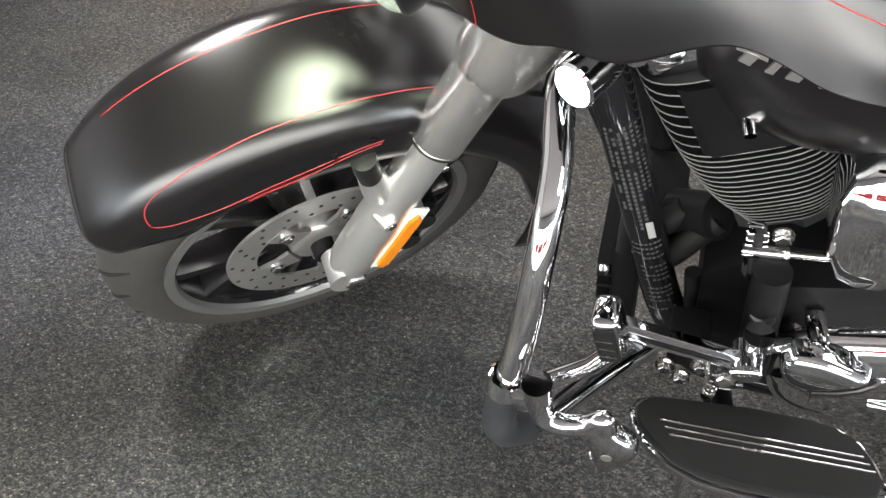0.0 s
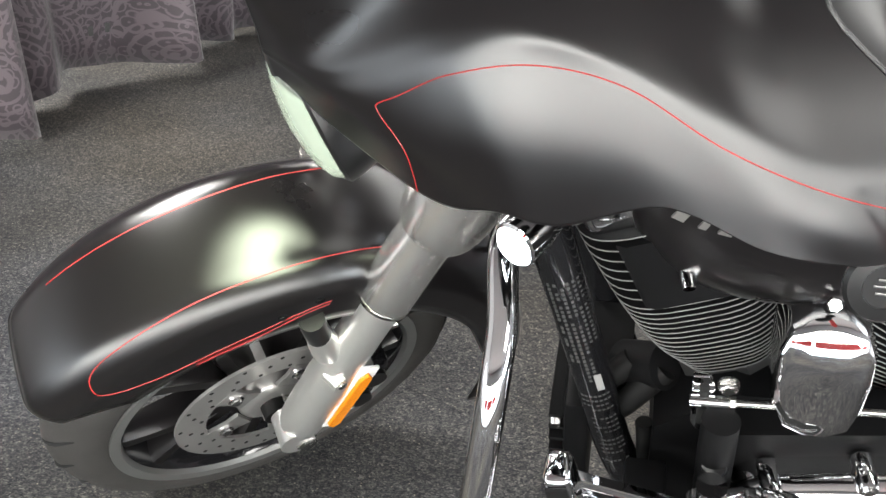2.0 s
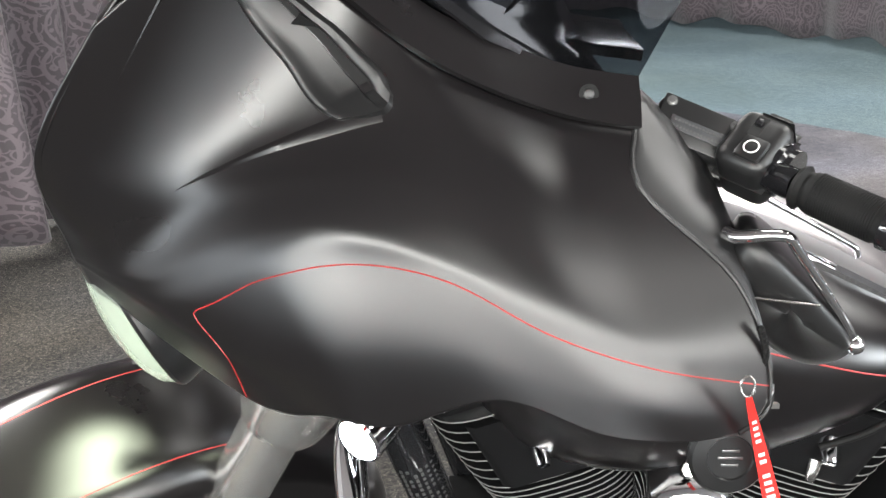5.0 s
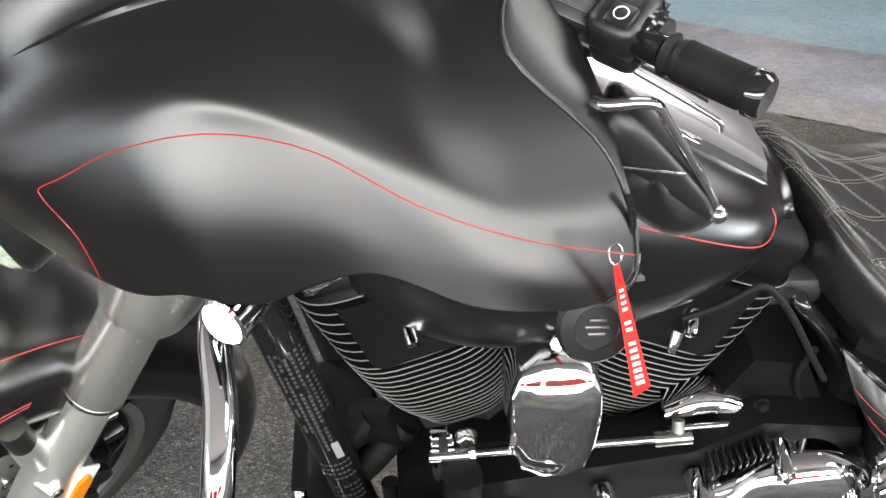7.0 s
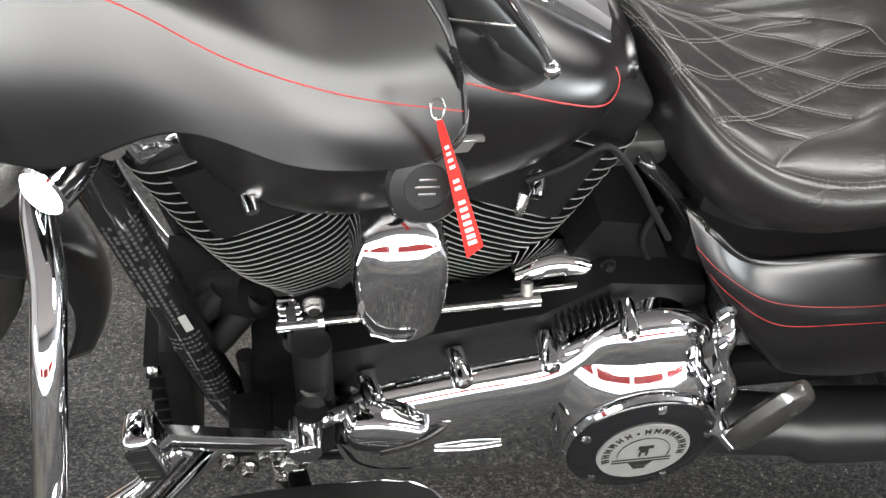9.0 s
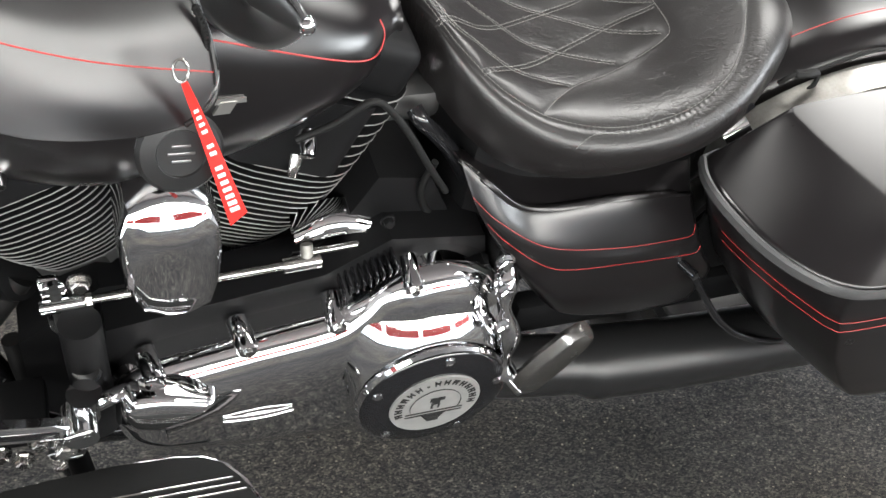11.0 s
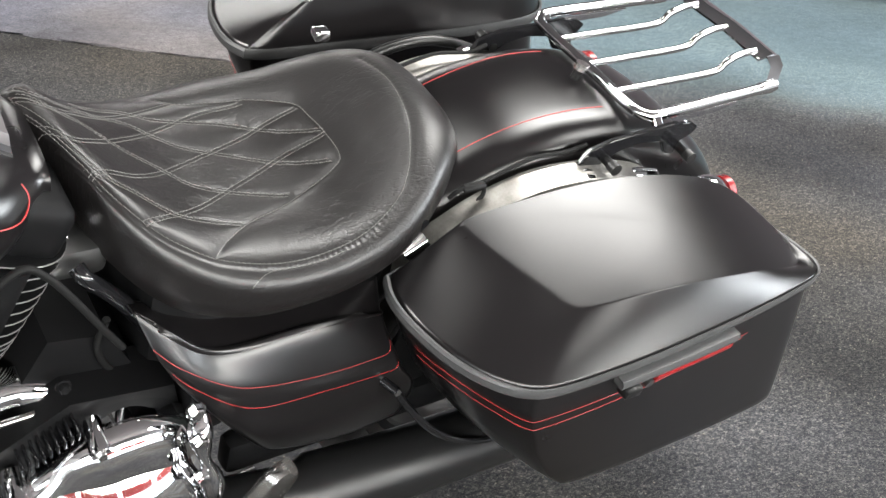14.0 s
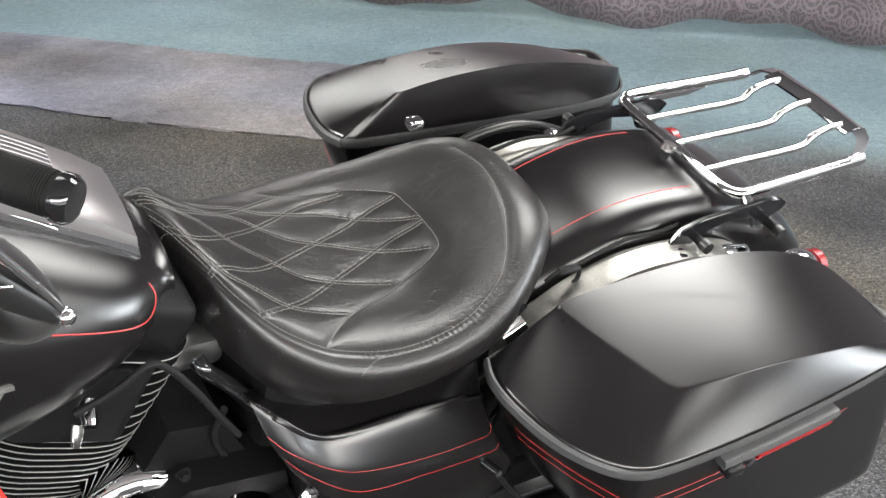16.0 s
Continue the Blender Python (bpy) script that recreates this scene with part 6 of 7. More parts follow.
def board(k, z):
    return [(fcx + (x - fcx) * k, fcy + (y - fcy) * (1 - (1 - k) * 2.2), z) for x, y in fo]


fb = part("footboard", loft([board(1.0, 0.335), board(1.025, 0.34), board(1.03, 0.348), board(1.02, 0.352), board(0.985, 0.353)]), CHROME, bike, "chrome rider footboard with black rubber pad")
part("board_pad", loft([board(0.972, 0.352), board(0.966, 0.361), board(0.95, 0.3645), board(0.88, 0.366)]), RUBBER, fb, "black rubber pad")
for k in range(3):
    a = Vector((0.523 + 0.006 * k, -0.288 - 0.0088 * k, 0.3665))
    b2 = Vector((0.748 + 0.006 * k, -0.294 - 0.0082 * k, 0.3665))
    part("pad_strip", tube([a, a.lerp(b2, 0.5), b2], 0.0013, 8, smooth=False), STEEL, fb, "thin bright strip")
part("board_arm", tube([(0.60, -0.30, 0.335), (0.60, -0.25, 0.32), (0.58, -0.15, 0.31)], 0.013, 14), POWDER, fb)
part("board_leg", tube([(0.56, -0.335, 0.335), (0.56, -0.34, 0.27)], 0.010, 14, smooth=False), CHROME, fb)
# heel-toe shifter: ribbed chrome lever with a toe peg
sl = part("shift_lever", loft([[Vector((0.451, -0.27, 0.521)).lerp(Vector((0.606, -0.262, 0.472)), f) + Vector((0, y * w, z * h)) for y, z in ((-1, -1), (1, -1), (1, 0.7), (0.7, 1), (-0.7, 1), (-1, 0.7))] for f, w, h in ((0, 0.006, 0.012), (0.03, 0.008, 0.014), (0.5, 0.008, 0.012), (0.85, 0.007, 0.011), (1.0, 0.011, 0.010))]), CHROME, bike, "chrome shift lever")
part("lever_recess", loft([[Vector((0.47, -0.2785, 0.5145)).lerp(Vector((0.585, -0.2725, 0.478)), f) + Vector((0, y, z)) for y, z in ((0, -0.004), (0.002, -0.004), (0.002, 0.004), (0, 0.004))] for f in (0, 1)]), GLOSS, sl)
part("lever_hub", tube([(0.604, -0.24, 0.472), (0.604, -0.277, 0.472)], 0.017, 20, smooth=False), CHROME, sl)
peg = part("toe_peg", box(0.4575, -0.296, 0.549, 0.030, 0.045, 0.066, 0.010, 3, Matrix.Translation((0.4575, -0.296, 0.549)) @ Matrix.Rotation(radians(-12), 4, "Y") @ Matrix.Translation((-0.4575, 0.296, -0.549))), CHROME, sl, "chrome toe peg with rubber face")
part("peg_pad", box(0.4575, -0.3205, 0.549, 0.024, 0.006, 0.052, 0.003, 2, Matrix.Translation((0.4575, -0.296, 0.549)) @ Matrix.Rotation(radians(-12), 4, "Y") @ Matrix.Translation((-0.4575, 0.296, -0.549))), RUBBER, peg)
for k in (-1, 0, 1):
    part("pad_line", box(0.4575 - 0.003 * k, -0.3243, 0.549 + 0.013 * k, 0.016, 0.0016, 0.0018), STEEL, peg)
part("lever_web", tube([(0.468, -0.27, 0.505), (0.49, -0.275, 0.488)], 0.005, 8, smooth=False), CHROME, sl)
part("pivot_bolt", bolt(bmesh.new(), (0.585, -0.258, 0.43), (0, -1, 0.2), 0.009, 0.01, 0.013), STEEL, sl)
part("link_arm", tube([(0.60, -0.25, 0.475), (0.625, -0.235, 0.468), (0.65, -0.215, 0.45)], 0.009, 12), CHROME, sl)
# engine guard: chrome bow from the neck down past the footboard
gp = [(0.395, -0.09, 0.735), (0.378, -0.13, 0.72), (0.384, -0.2, 0.674), (0.380, -0.255, 0.625), (0.368, -0.305, 0.535), (0.352, -0.33, 0.455), (0.342, -0.333, 0.395)]
guard2 = part("engine_guard", tube(gp + [(0.345, -0.325, 0.345), (0.37, -0.29, 0.30), (0.43, -0.2, 0.275), (0.50, -0.12, 0.27)], 0.0165, 24), CHROME, bike, "chrome engine guard bow")
part("engine_guard", tube([(x, -y, z) for x, y, z in gp + [(0.345, -0.325, 0.345), (0.37, -0.29, 0.30), (0.43, -0.2, 0.275), (0.50, -0.12, 0.27)]], 0.0165, 24), CHROME, bike, "chrome engine guard bow")
part("guard_sleeve", tube([(0.3525, -0.3295, 0.458), (0.3415, -0.333, 0.39), (0.345, -0.324, 0.342), (0.365, -0.295, 0.305)], 0.0195, 22), PEWTER, guard2, "scuffed grey rubber sleeve")
clamp = part("peg_clamp", tube([(0.3545, -0.326, 0.478), (0.354, -0.326, 0.474), (0.350, -0.331, 0.45), (0.3495, -0.3315, 0.446)], lambda u: 0.0225 if 0.05 < u < 0.95 else 0.018, 24, smooth=False), CHROME, bike, "chrome highway peg clamp and arm")
part("clamp_lug", box(0.375, -0.345, 0.462, 0.03, 0.022, 0.026, 0.006, 2), CHROME, clamp)
part("peg_arm", tube([(0.391, -0.352, 0.495), (0.393, -0.352, 0.462), (0.399, -0.354, 0.442), (0.42, -0.355, 0.436), (0.445, -0.355, 0.444), (0.462, -0.354, 0.458), (0.467, -0.354, 0.44)], lambda u: 0.0145 - 0.003 * u, 18), CHROME, clamp)
part("arm_collar", tube([(0.390, -0.352, 0.508), (0.392, -0.352, 0.484)], 0.017, 20, smooth=False), CHROME, clamp)
mount = [(q.x, q.z) for q in spline([(x, 0, z) for x, z in ((0.447, 0.425), (0.461, 0.443), (0.474, 0.430), (0.496, 0.412), (0.502, 0.395), (0.490, 0.369), (0.471, 0.350), (0.457, 0.358), (0.449, 0.394), (0.447, 0.425))], 3)][:-1]
mc = Vector((0.471, 0, 0.395))
part("peg_mount", loft([[(mc.x + (x - mc.x) * k, y, mc.z + (z - mc.z) * k) for x, z in mount] for k, y in ((0.9, -0.334), (1.0, -0.339), (1.0, -0.352), (0.95, -0.358), (0.82, -0.361), (0.3, -0.362))]), CHROME, clamp, "chrome peg mount", angle=60)
part("mount_hole", tube([(0.469, -0.359, 0.389), (0.469, -0.3625, 0.389)], 0.0065, 16, smooth=False), WORN, clamp)
part("mount_tongue", box(0.453, -0.350, 0.352, 0.009, 0.014, 0.042, 0.002, 2), CHROME, clamp)
part("peg_strut", tube([(0.36, -0.30, 0.40), (0.44, -0.285, 0.455), (0.49, -0.26, 0.50)], 0.0115, 16, smooth=False), CHROME, bike, "chrome brace bar")

# ---- seat ----
LINES = [
    [(0.947, 0.040), (0.979, 0.025), (1.018, 0.047), (1.074, 0.084), (1.113, 0.108), (1.149, 0.123)],
    [(0.961, -0.002), (0.994, -0.018), (1.060, 0.033), (1.116, 0.071), (1.170, 0.099), (1.236, 0.113)],
    [(0.991, -0.063), (1.052, -0.036), (1.121, 0.008), (1.201, 0.049), (1.252, 0.073), (1.296, 0.082)],
    [(1.029, -0.109), (1.087, -0.081), (1.158, -0.037), (1.243, 0.010), (1.303, 0.022)],
    [(1.012, 0.066), (1.074, 0.094), (1.110, 0.089), (1.153, 0.085), (1.212, 0.075), (1.303, 0.029)],
    [(0.953, 0.057), (0.980, 0.043), (1.064, 0.069), (1.101, 0.054), (1.131, 0.036), (1.185, 0.019), (1.290, -0.022)],
    [(0.952, 0.044), (0.979, 0.025), (1.011, 0.023), (1.049, 0.008), (1.084, -0.009), (1.111, -0.031), (1.153, -0.045), (1.220, -0.058)],
    [(0.948, 0.033), (0.969, -0.004), (0.988, -0.038), (1.010, -0.064), (1.036, -0.072), (1.069, -0.089), (1.108, -0.094), (1.142, -0.099)],
]
INNER = [(1.132, 0.135), (1.156, 0.122), (1.202, 0.120), (1.248, 0.116), (1.292, 0.091), (1.300, 0.060), (1.303, 0.021), (1.301, -0.019), (1.287, -0.034), (1.240, -0.055), (1.197, -0.077), (1.149, -0.098), (1.117, -0.120), (1.090, -0.144)]
OUTER = [(0.944, 0.046), (0.950, 0.017), (0.966, -0.013), (0.984, -0.049), (1.002, -0.082), (1.024, -0.107), (1.048, -0.126), (1.080, -0.143), (1.110, -0.152), (1.161, -0.161), (1.212, -0.160), (1.270, -0.148), (1.322, -0.122), (1.350, -0.095), (1.371, -0.061), (1.392, -0.011), (1.403, 0.054), (1.394, 0.111)]
flat_lines = [[(q.x, q.y) for q in spline([(x, y, 0) for x, y in ln], 8)] for ln in LINES]
inner_l = [(q.x, q.y) for q in spline([(x, y, 0) for x, y in INNER], 8)]
outer_l = [(q.x, q.y) for q in spline([(x, y, 0) for x, y in OUTER], 8)]


QUILT = np.array([p for ln in flat_lines for p in ln])
SEAMS = np.array(inner_l + outer_l)


def seat_top(x, y):
    """The padded surface over x, y."""
    a, b = key(SX, SN, x), key(SX, SF, x)
    yy = max(-0.999, min(0.999, (y - (a + b) / 2) / ((b - a) / 2)))
    c = abs(yy) ** (1 / 0.85) * (1 if yy > 0 else -1)
    s = (1.12 - math.acos(c) / math.pi) / 1.24
    return Vector(seat_pt(x, s))


def furrow(x, y):
    """How far the seams draw the padding in: a crisp line with a soft pillow to either side."""
    p = np.array((x, y))
    d = math.sqrt(((QUILT - p) ** 2).sum(1).min())
    d2 = math.sqrt(((SEAMS - p) ** 2).sum(1).min())
    return max(0.0011 * math.exp(-(d / 0.0032) ** 2) + 0.0014 * math.exp(-(d / 0.011) ** 2), 0.0013 * math.exp(-(d2 / 0.003) ** 2) + 0.0016 * math.exp(-(d2 / 0.010) ** 2))


def seat_surf(x, s):
    p = Vector(seat_pt(x, s))
    if 0.06 < s < 0.94:
        p.z -= furrow(p.x, p.y)
    return p


SEAT_N = 190
bm = skin(seat_surf, span(0.935, 1.475, 230), span(0, 1, SEAT_N))
bm.verts.ensure_lookup_table()
for grp in (bm.verts[:SEAT_N], bm.verts[-SEAT_N:]):
    bm.faces.new(grp)
seat = part("seat", bm, LEATHER, bike, "black stitched leather solo seat with diamond panel", angle=80)


def stitches(lines, off, name):
    bm = bmesh.new()
    for ln in lines:
        run, last = 0.0, None
        pts = spline([(x, y, 0) for x, y in ln], 14)
        acc = []
        for i, q in enumerate(pts):
            d = pts[min(i + 1, len(pts) - 1)] - pts[max(i - 1, 0)]
            nrm = Vector((-d.y, d.x, 0)).normalized()
            r = q + nrm * off
            acc.append(seat_top(r.x, r.y) + Vector((0, 0, 0.0007 - furrow(r.x, r.y))))
        # thread laid as separate stitches
        dist = [0.0]
        for a, b in zip(acc, acc[1:]):
            dist.append(dist[-1] + (b - a).length)
        total, d0 = dist[-1], 0.0
        def at(d):
            d = min(max(d, 0), total)
            k = max(i for i in range(len(dist) - 1) if dist[i] <= d)
            f = (d - dist[k]) / max(dist[k + 1] - dist[k], 1e-6)
            return acc[k].lerp(acc[k + 1], f)
        while d0 < total - 0.004:
            a, b = at(d0), at(d0 + 0.0044)
            mid = (a + b) / 2 + Vector((0, 0, 0.0006))
            tube([a - Vector((0, 0, 0.0005)), mid, b - Vector((0, 0, 0.0005))], 0.00042, 5, smooth=False, bm=bm, caps=False)
            d0 += 0.0056
    ob = part(name, bm, THREAD, seat, "pale grey stitching")
    tagged(ob, kind="stuff")
    return ob


stitches(LINES, 0.0024, "stitching")
stitches(LINES, -0.0024, "stitching")
stitches([INNER], 0.0, "seam_stitching")
stitches([OUTER], 0.0026, "seam_stitching")
stitches([[(1.122, -0.173), (1.144, -0.165), (1.167, -0.165), (1.203, -0.165), (1.242, -0.159)]], 0.0, "seam_stitching")
part("seat_tab", box(1.375, 0.185, 0.742, 0.022, 0.02, 0.016, 0.004, 2), CHROME, seat, "chrome seat bolt")

# ---- side cover ----
SIDE_TOP = [(1.012, -0.105, 0.646), (1.055, -0.112, 0.632), (1.121, -0.112, 0.610), (1.225, -0.112, 0.599), (1.319, -0.112, 0.616)]
SIDE_BROW = [(1.012, -0.134, 0.657), (1.040, -0.154, 0.638), (1.096, -0.164, 0.600), (1.204, -0.164, 0.597), (1.306, -0.159, 0.586)]
SIDE_CREASE = [(1.012, -0.139, 0.656), (1.040, -0.159, 0.637), (1.096, -0.169, 0.599), (1.204, -0.169, 0.596), (1.306, -0.164, 0.585)]
SIDE_SHOULDER = [(1.015, -0.147, 0.646), (1.042, -0.167, 0.626), (1.100, -0.179, 0.588), (1.205, -0.179, 0.583), (1.307, -0.174, 0.573)]
SIDE_BAND = [(1.023, -0.163, 0.624), (1.053, -0.183, 0.600), (1.115, -0.196, 0.562), (1.214, -0.199, 0.544), (1.320, -0.193, 0.538)]
SIDE_LINE = [(1.033, -0.175, 0.604), (1.064, -0.193, 0.575), (1.126, -0.206, 0.534), (1.223, -0.207, 0.523), (1.332, -0.200, 0.512)]
SIDE_SKIRT = [(1.050, -0.184, 0.575), (1.093, -0.204, 0.524), (1.148, -0.214, 0.487), (1.246, -0.212, 0.471), (1.357, -0.201, 0.471)]
SIDE_FOOT = [(1.079, -0.170, 0.523), (1.137, -0.194, 0.454), (1.173, -0.207, 0.436), (1.270, -0.205, 0.415), (1.354, -0.194, 0.405)]
SIDE = [SIDE_TOP, SIDE_BROW, SIDE_CREASE, SIDE_SHOULDER, SIDE_BAND, SIDE_LINE, SIDE_SKIRT, SIDE_FOOT]


def side_pt(u, v):
    return grid_pt(SIDE, u, v)


side = part("side_cover", skin(side_pt, span(0, 4, 44), span(0, 7, 64)), SATIN, bike, "satin black side cover with two red pinstripes", angle=60)
thick(side, 0.004)
for v in (4.0, 5.0):
    part("pinstripe", ribbon(side_pt, [(0.05 + 0.3 * (v - 4), v - 0.03), (0.6, v), (1.2, v), (1.7, v), (2.0, v + 0.03), (2.4, v + 0.02), (3.0, v), (3.6, v), (3.85, v - 0.05), (3.97, v - 0.4)], 0.00042), STRIPE, side)
part("battery_box", box(1.18, 0, 0.54, 0.30, 0.26, 0.26, 0.02, 2), POWDER, bike, "black battery box")

# ---- panniers ----
LIDO = [(1.322, -0.138), (1.311, -0.17), (1.312, -0.215), (1.327, -0.275), (1.354, -0.322), (1.390, -0.352), (1.44, -0.362), (1.56, -0.363), (1.70, -0.356), (1.82, -0.346), (1.905, -0.334), (1.932, -0.318), (1.936, -0.29), (1.925, -0.235), (1.90, -0.185), (1.86, -0.152), (1.79, -0.136), (1.65, -0.128), (1.48, -0.128), (1.36, -0.13)]
lido = [(q.x, q.y) for q in spline([(x, y, 0) for x, y in LIDO + LIDO[:1]], 8)][:-1]
# the box below the lid has a tighter front corner
BODYO = [(1.322, -0.138), (1.311, -0.17), (1.316, -0.215), (1.338, -0.275), (1.362, -0.322), (1.383, -0.353), (1.41, -0.3615), (1.54, -0.363)] + LIDO[8:]
bodyo = [(q.x, q.y) for q in spline([(x, y, 0) for x, y in BODYO + BODYO[:1]], 8)][:-1]
LCX, LCY = 1.62, -0.245


PANEL = [(1.408, -0.142), (1.413, -0.158), (1.424, -0.185), (1.443, -0.225), (1.463, -0.265), (1.478, -0.291), (1.505, -0.301), (1.575, -0.308), (1.70, -0.314), (1.80, -0.314), (1.878, -0.310), (1.905, -0.302), (1.915, -0.28), (1.912, -0.235), (1.89, -0.19), (1.85, -0.162), (1.785, -0.15), (1.65, -0.143), (1.49, -0.14), (1.42, -0.138)]
panel = [(q.x, q.y) for q in spline([(x, y, 0) for x, y in PANEL + PANEL[:1]], 8)][:-1]


def lring(k, z, dy=0.0, dx=0.0):
    return [(LCX + (x - LCX) * k + dx, LCY + (y - LCY) * k + dy, z) for x, y in lido]


def bag_at(x, y, z, f):
    """The pannier's wall below an outline place, at height z; f is how far it has closed in."""
    u = min(max((x - 1.311) / 0.625, 0), 1)
    drop = 0.606 - z
    xx = 1.323 + u * 0.60 + f * 0.20 * (1 - u) ** 1.2 + 0.22 * drop * u ** 3
    yy = LCY + (y - LCY) * (0.968 - 0.05 * f ** 3) - (0.12 * drop * u ** 2 if y < LCY else 0)
    return xx, yy


def pannier(left):
    sg = 1 if left else -1
    flip = lambda s: [(x, y * sg, z) for x, y, z in s]
    body_secs = []
    for z, f in ((0.606, 0.0), (0.585, 0.0), (0.56, 0.04), (0.47, 0.28), (0.40, 0.55), (0.365, 0.74), (0.352, 0.86), (0.35, 0.95)):
        s = []
        for x, y in bodyo:
            s.append((*bag_at(x, y, z, f), z))
        body_secs.append(s)
    bag = part("saddlebag", loft([flip(s) for s in body_secs]), SATIN, bike, "satin black hard saddlebag with red pinstripes", angle=60)
    bm = bmesh.new()
    part("lid_rim", loft([flip(lring(1.0, 0.598)), flip(lring(1.012, 0.602)), flip(lring(1.014, 0.612)), flip(lring(1.006, 0.6155)), flip(lring(0.994, 0.6145)), flip(lring(0.99, 0.606))], bm=bm), RIMM, bag, "charcoal rubber rim under the lid", angle=30)
    # rim to panel edge in straight facets, then the slightly domed panel
    secs = [flip(lring(0.988, 0.612))]
    for f in (0.0, 0.03, 0.2, 0.4, 0.6, 0.8, 0.93, 0.975, 1.0):
        secs.append(flip([(a[0] + (b[0] - a[0]) * f, a[1] + (b[1] - a[1]) * f, 0.6165 + (lid_top(*b) - 0.6165) * f + 0.002 * math.sin(math.pi * f)) for a, b in zip([q[:2] for q in lring(0.984, 0)], panel)]))
    for k in (0.985, 0.95, 0.85, 0.7, 0.5, 0.3, 0.1):
        secs.append(flip([(1.68 + (x - 1.68) * k, -0.225 + (y + 0.225) * k, lid_top(1.68 + (x - 1.68) * k, -0.225 + (y + 0.225) * k) + 0.0008 * (1 - k)) for x, y in panel]))
    part("lid", loft(secs, True, True), SATIN, bag, "satin black saddlebag lid", angle=60)
    # latch bar and reflector on the outer face
    for nm, x0, x1, z, hgt, yy, mt, lb in (("latch", 1.517, 1.73, 0.591, 0.012, -0.368, RIMM, "charcoal latch bar"), ("reflector", 1.585, 1.728, 0.5765, 0.014, -0.369, REDLENS, "narrow red reflector")):
        bm = bmesh.new()
        ring = []
        for x in span(x0, x1, 12):
            yb = (yy + 0.022 * ((x - 1.5) / 0.4) ** 2)
            o = 0.008 if nm == "latch" else 0.004
            ring.append([(x, (yb + 0.03) * sg, z - hgt / 2), (x, (yb - o) * sg, z - hgt / 2), (x, (yb - o - 0.001) * sg, z), (x, (yb - o + 0.002) * sg, z + hgt / 2), (x, (yb + 0.03) * sg, z + hgt / 2)])
        part(nm, loft(ring, bm=bm), mt, bag, lb)
    part("latch_pull", box(1.535, -0.374 * sg, 0.579, 0.026, 0.02, 0.014, 0.003, 2), SATIN2, bag)
    part("latch_lock", tube([(1.568, -0.365 * sg, 0.577), (1.568, -0.377 * sg, 0.576)], 0.0065, 14, smooth=False), DARKALU, bag)
    for dz in (0.0, -0.018):
        z = 0.553 + dz
        f = key([0, 0.046, 0.136, 0.206, 0.241], [0.04, 0.04, 0.28, 0.55, 0.74], max(0, 0.606 - z - 0.0))
        pts = []
        for x, y in bodyo[12:94]:
            if y > -0.2:
                continue
            xx, yy = bag_at(x, y, z, f)
            if xx > 1.78:
                continue
            zz = z + 0.012 * max(0, (xx - 1.4) / 0.38) ** 1.5 * (1 if dz == 0 else 2.2)
            pts.append((xx, (yy - 0.0012 * 1) * sg, zz))
        part("pinstripe", tube(pts, 0.0004, 6, smooth=False), STRIPE, bag)
    return bag


near_bag, far_bag = pannier(True), pannier(False)
# both bags sit a little high and out; the far one mirrors the near one about the bike's own plane
SEATED = Matrix.Translation((0.0218, -0.0249, 0.0438)) @ Matrix.Scale(0.97, 4)
PLANE = Matrix.Rotation(radians(-3.2), 4, "X")
FLIP = Matrix.Diagonal((1, -1, 1, 1))
near_bag.matrix_local = SEATED
far_bag.matrix_local = Matrix.Translation((0.014, 0.045, 0.05)) @ PLANE @ FLIP @ PLANE.inverted() @ SEATED @ FLIP
# arched grab wire inside the far pannier's edge
part("pannier_arch", tube([(1.43, 0.185, 0.665), (1.47, 0.185, 0.70), (1.55, 0.185, 0.712), (1.63, 0.185, 0.69), (1.68, 0.185, 0.655)], 0.008, 10), SATIN2, bike, "black pannier arch")

# ---- rear mudguard, struts, tail ----
rf = part("rear_fender", skin(rfender_pt, span(38, 168, 60), ss), SATIN, bike, "satin black rear mudguard with red pinstripes", angle=70)
thick(rf, 0.003, -1.0)
part("pinstripe", ribbon(rfender_pt, [(60, 0.359), (66.7, 0.362), (72.5, 0.363), (79.1, 0.362), (86.2, 0.359), (96.7, 0.356)], 0.0006), STRIPE, rf)
part("pinstripe", ribbon(rfender_pt, [(60, 0.64), (68, 0.648), (78, 0.658), (85.7, 0.668), (96.2, 0.668)], 0.0006), STRIPE, rf)
part("rear_tyre", lathe([(r * 1.0, h * 1.35) for r, h in prof], 64, center=(1.625, 0, C[2])), TYRE, bike, "wide rear tyre")
part("rear_rim", lathe([(r * 0.9, h * 1.2) for r, h in lip], 48, center=(1.625, 0, C[2])), SATIN2, bike)
fs = part("fender_screw", tube([(1.675, 0.008, 0.745), (1.68, 0.008, 0.762)], 0.007, 12, smooth=False), RUBBER, rf, "black seat screw")
part("screw_head", tube([(1.68, 0.008, 0.762), (1.682, 0.008, 0.772)], 0.010, 12, smooth=False), STEEL, rf)
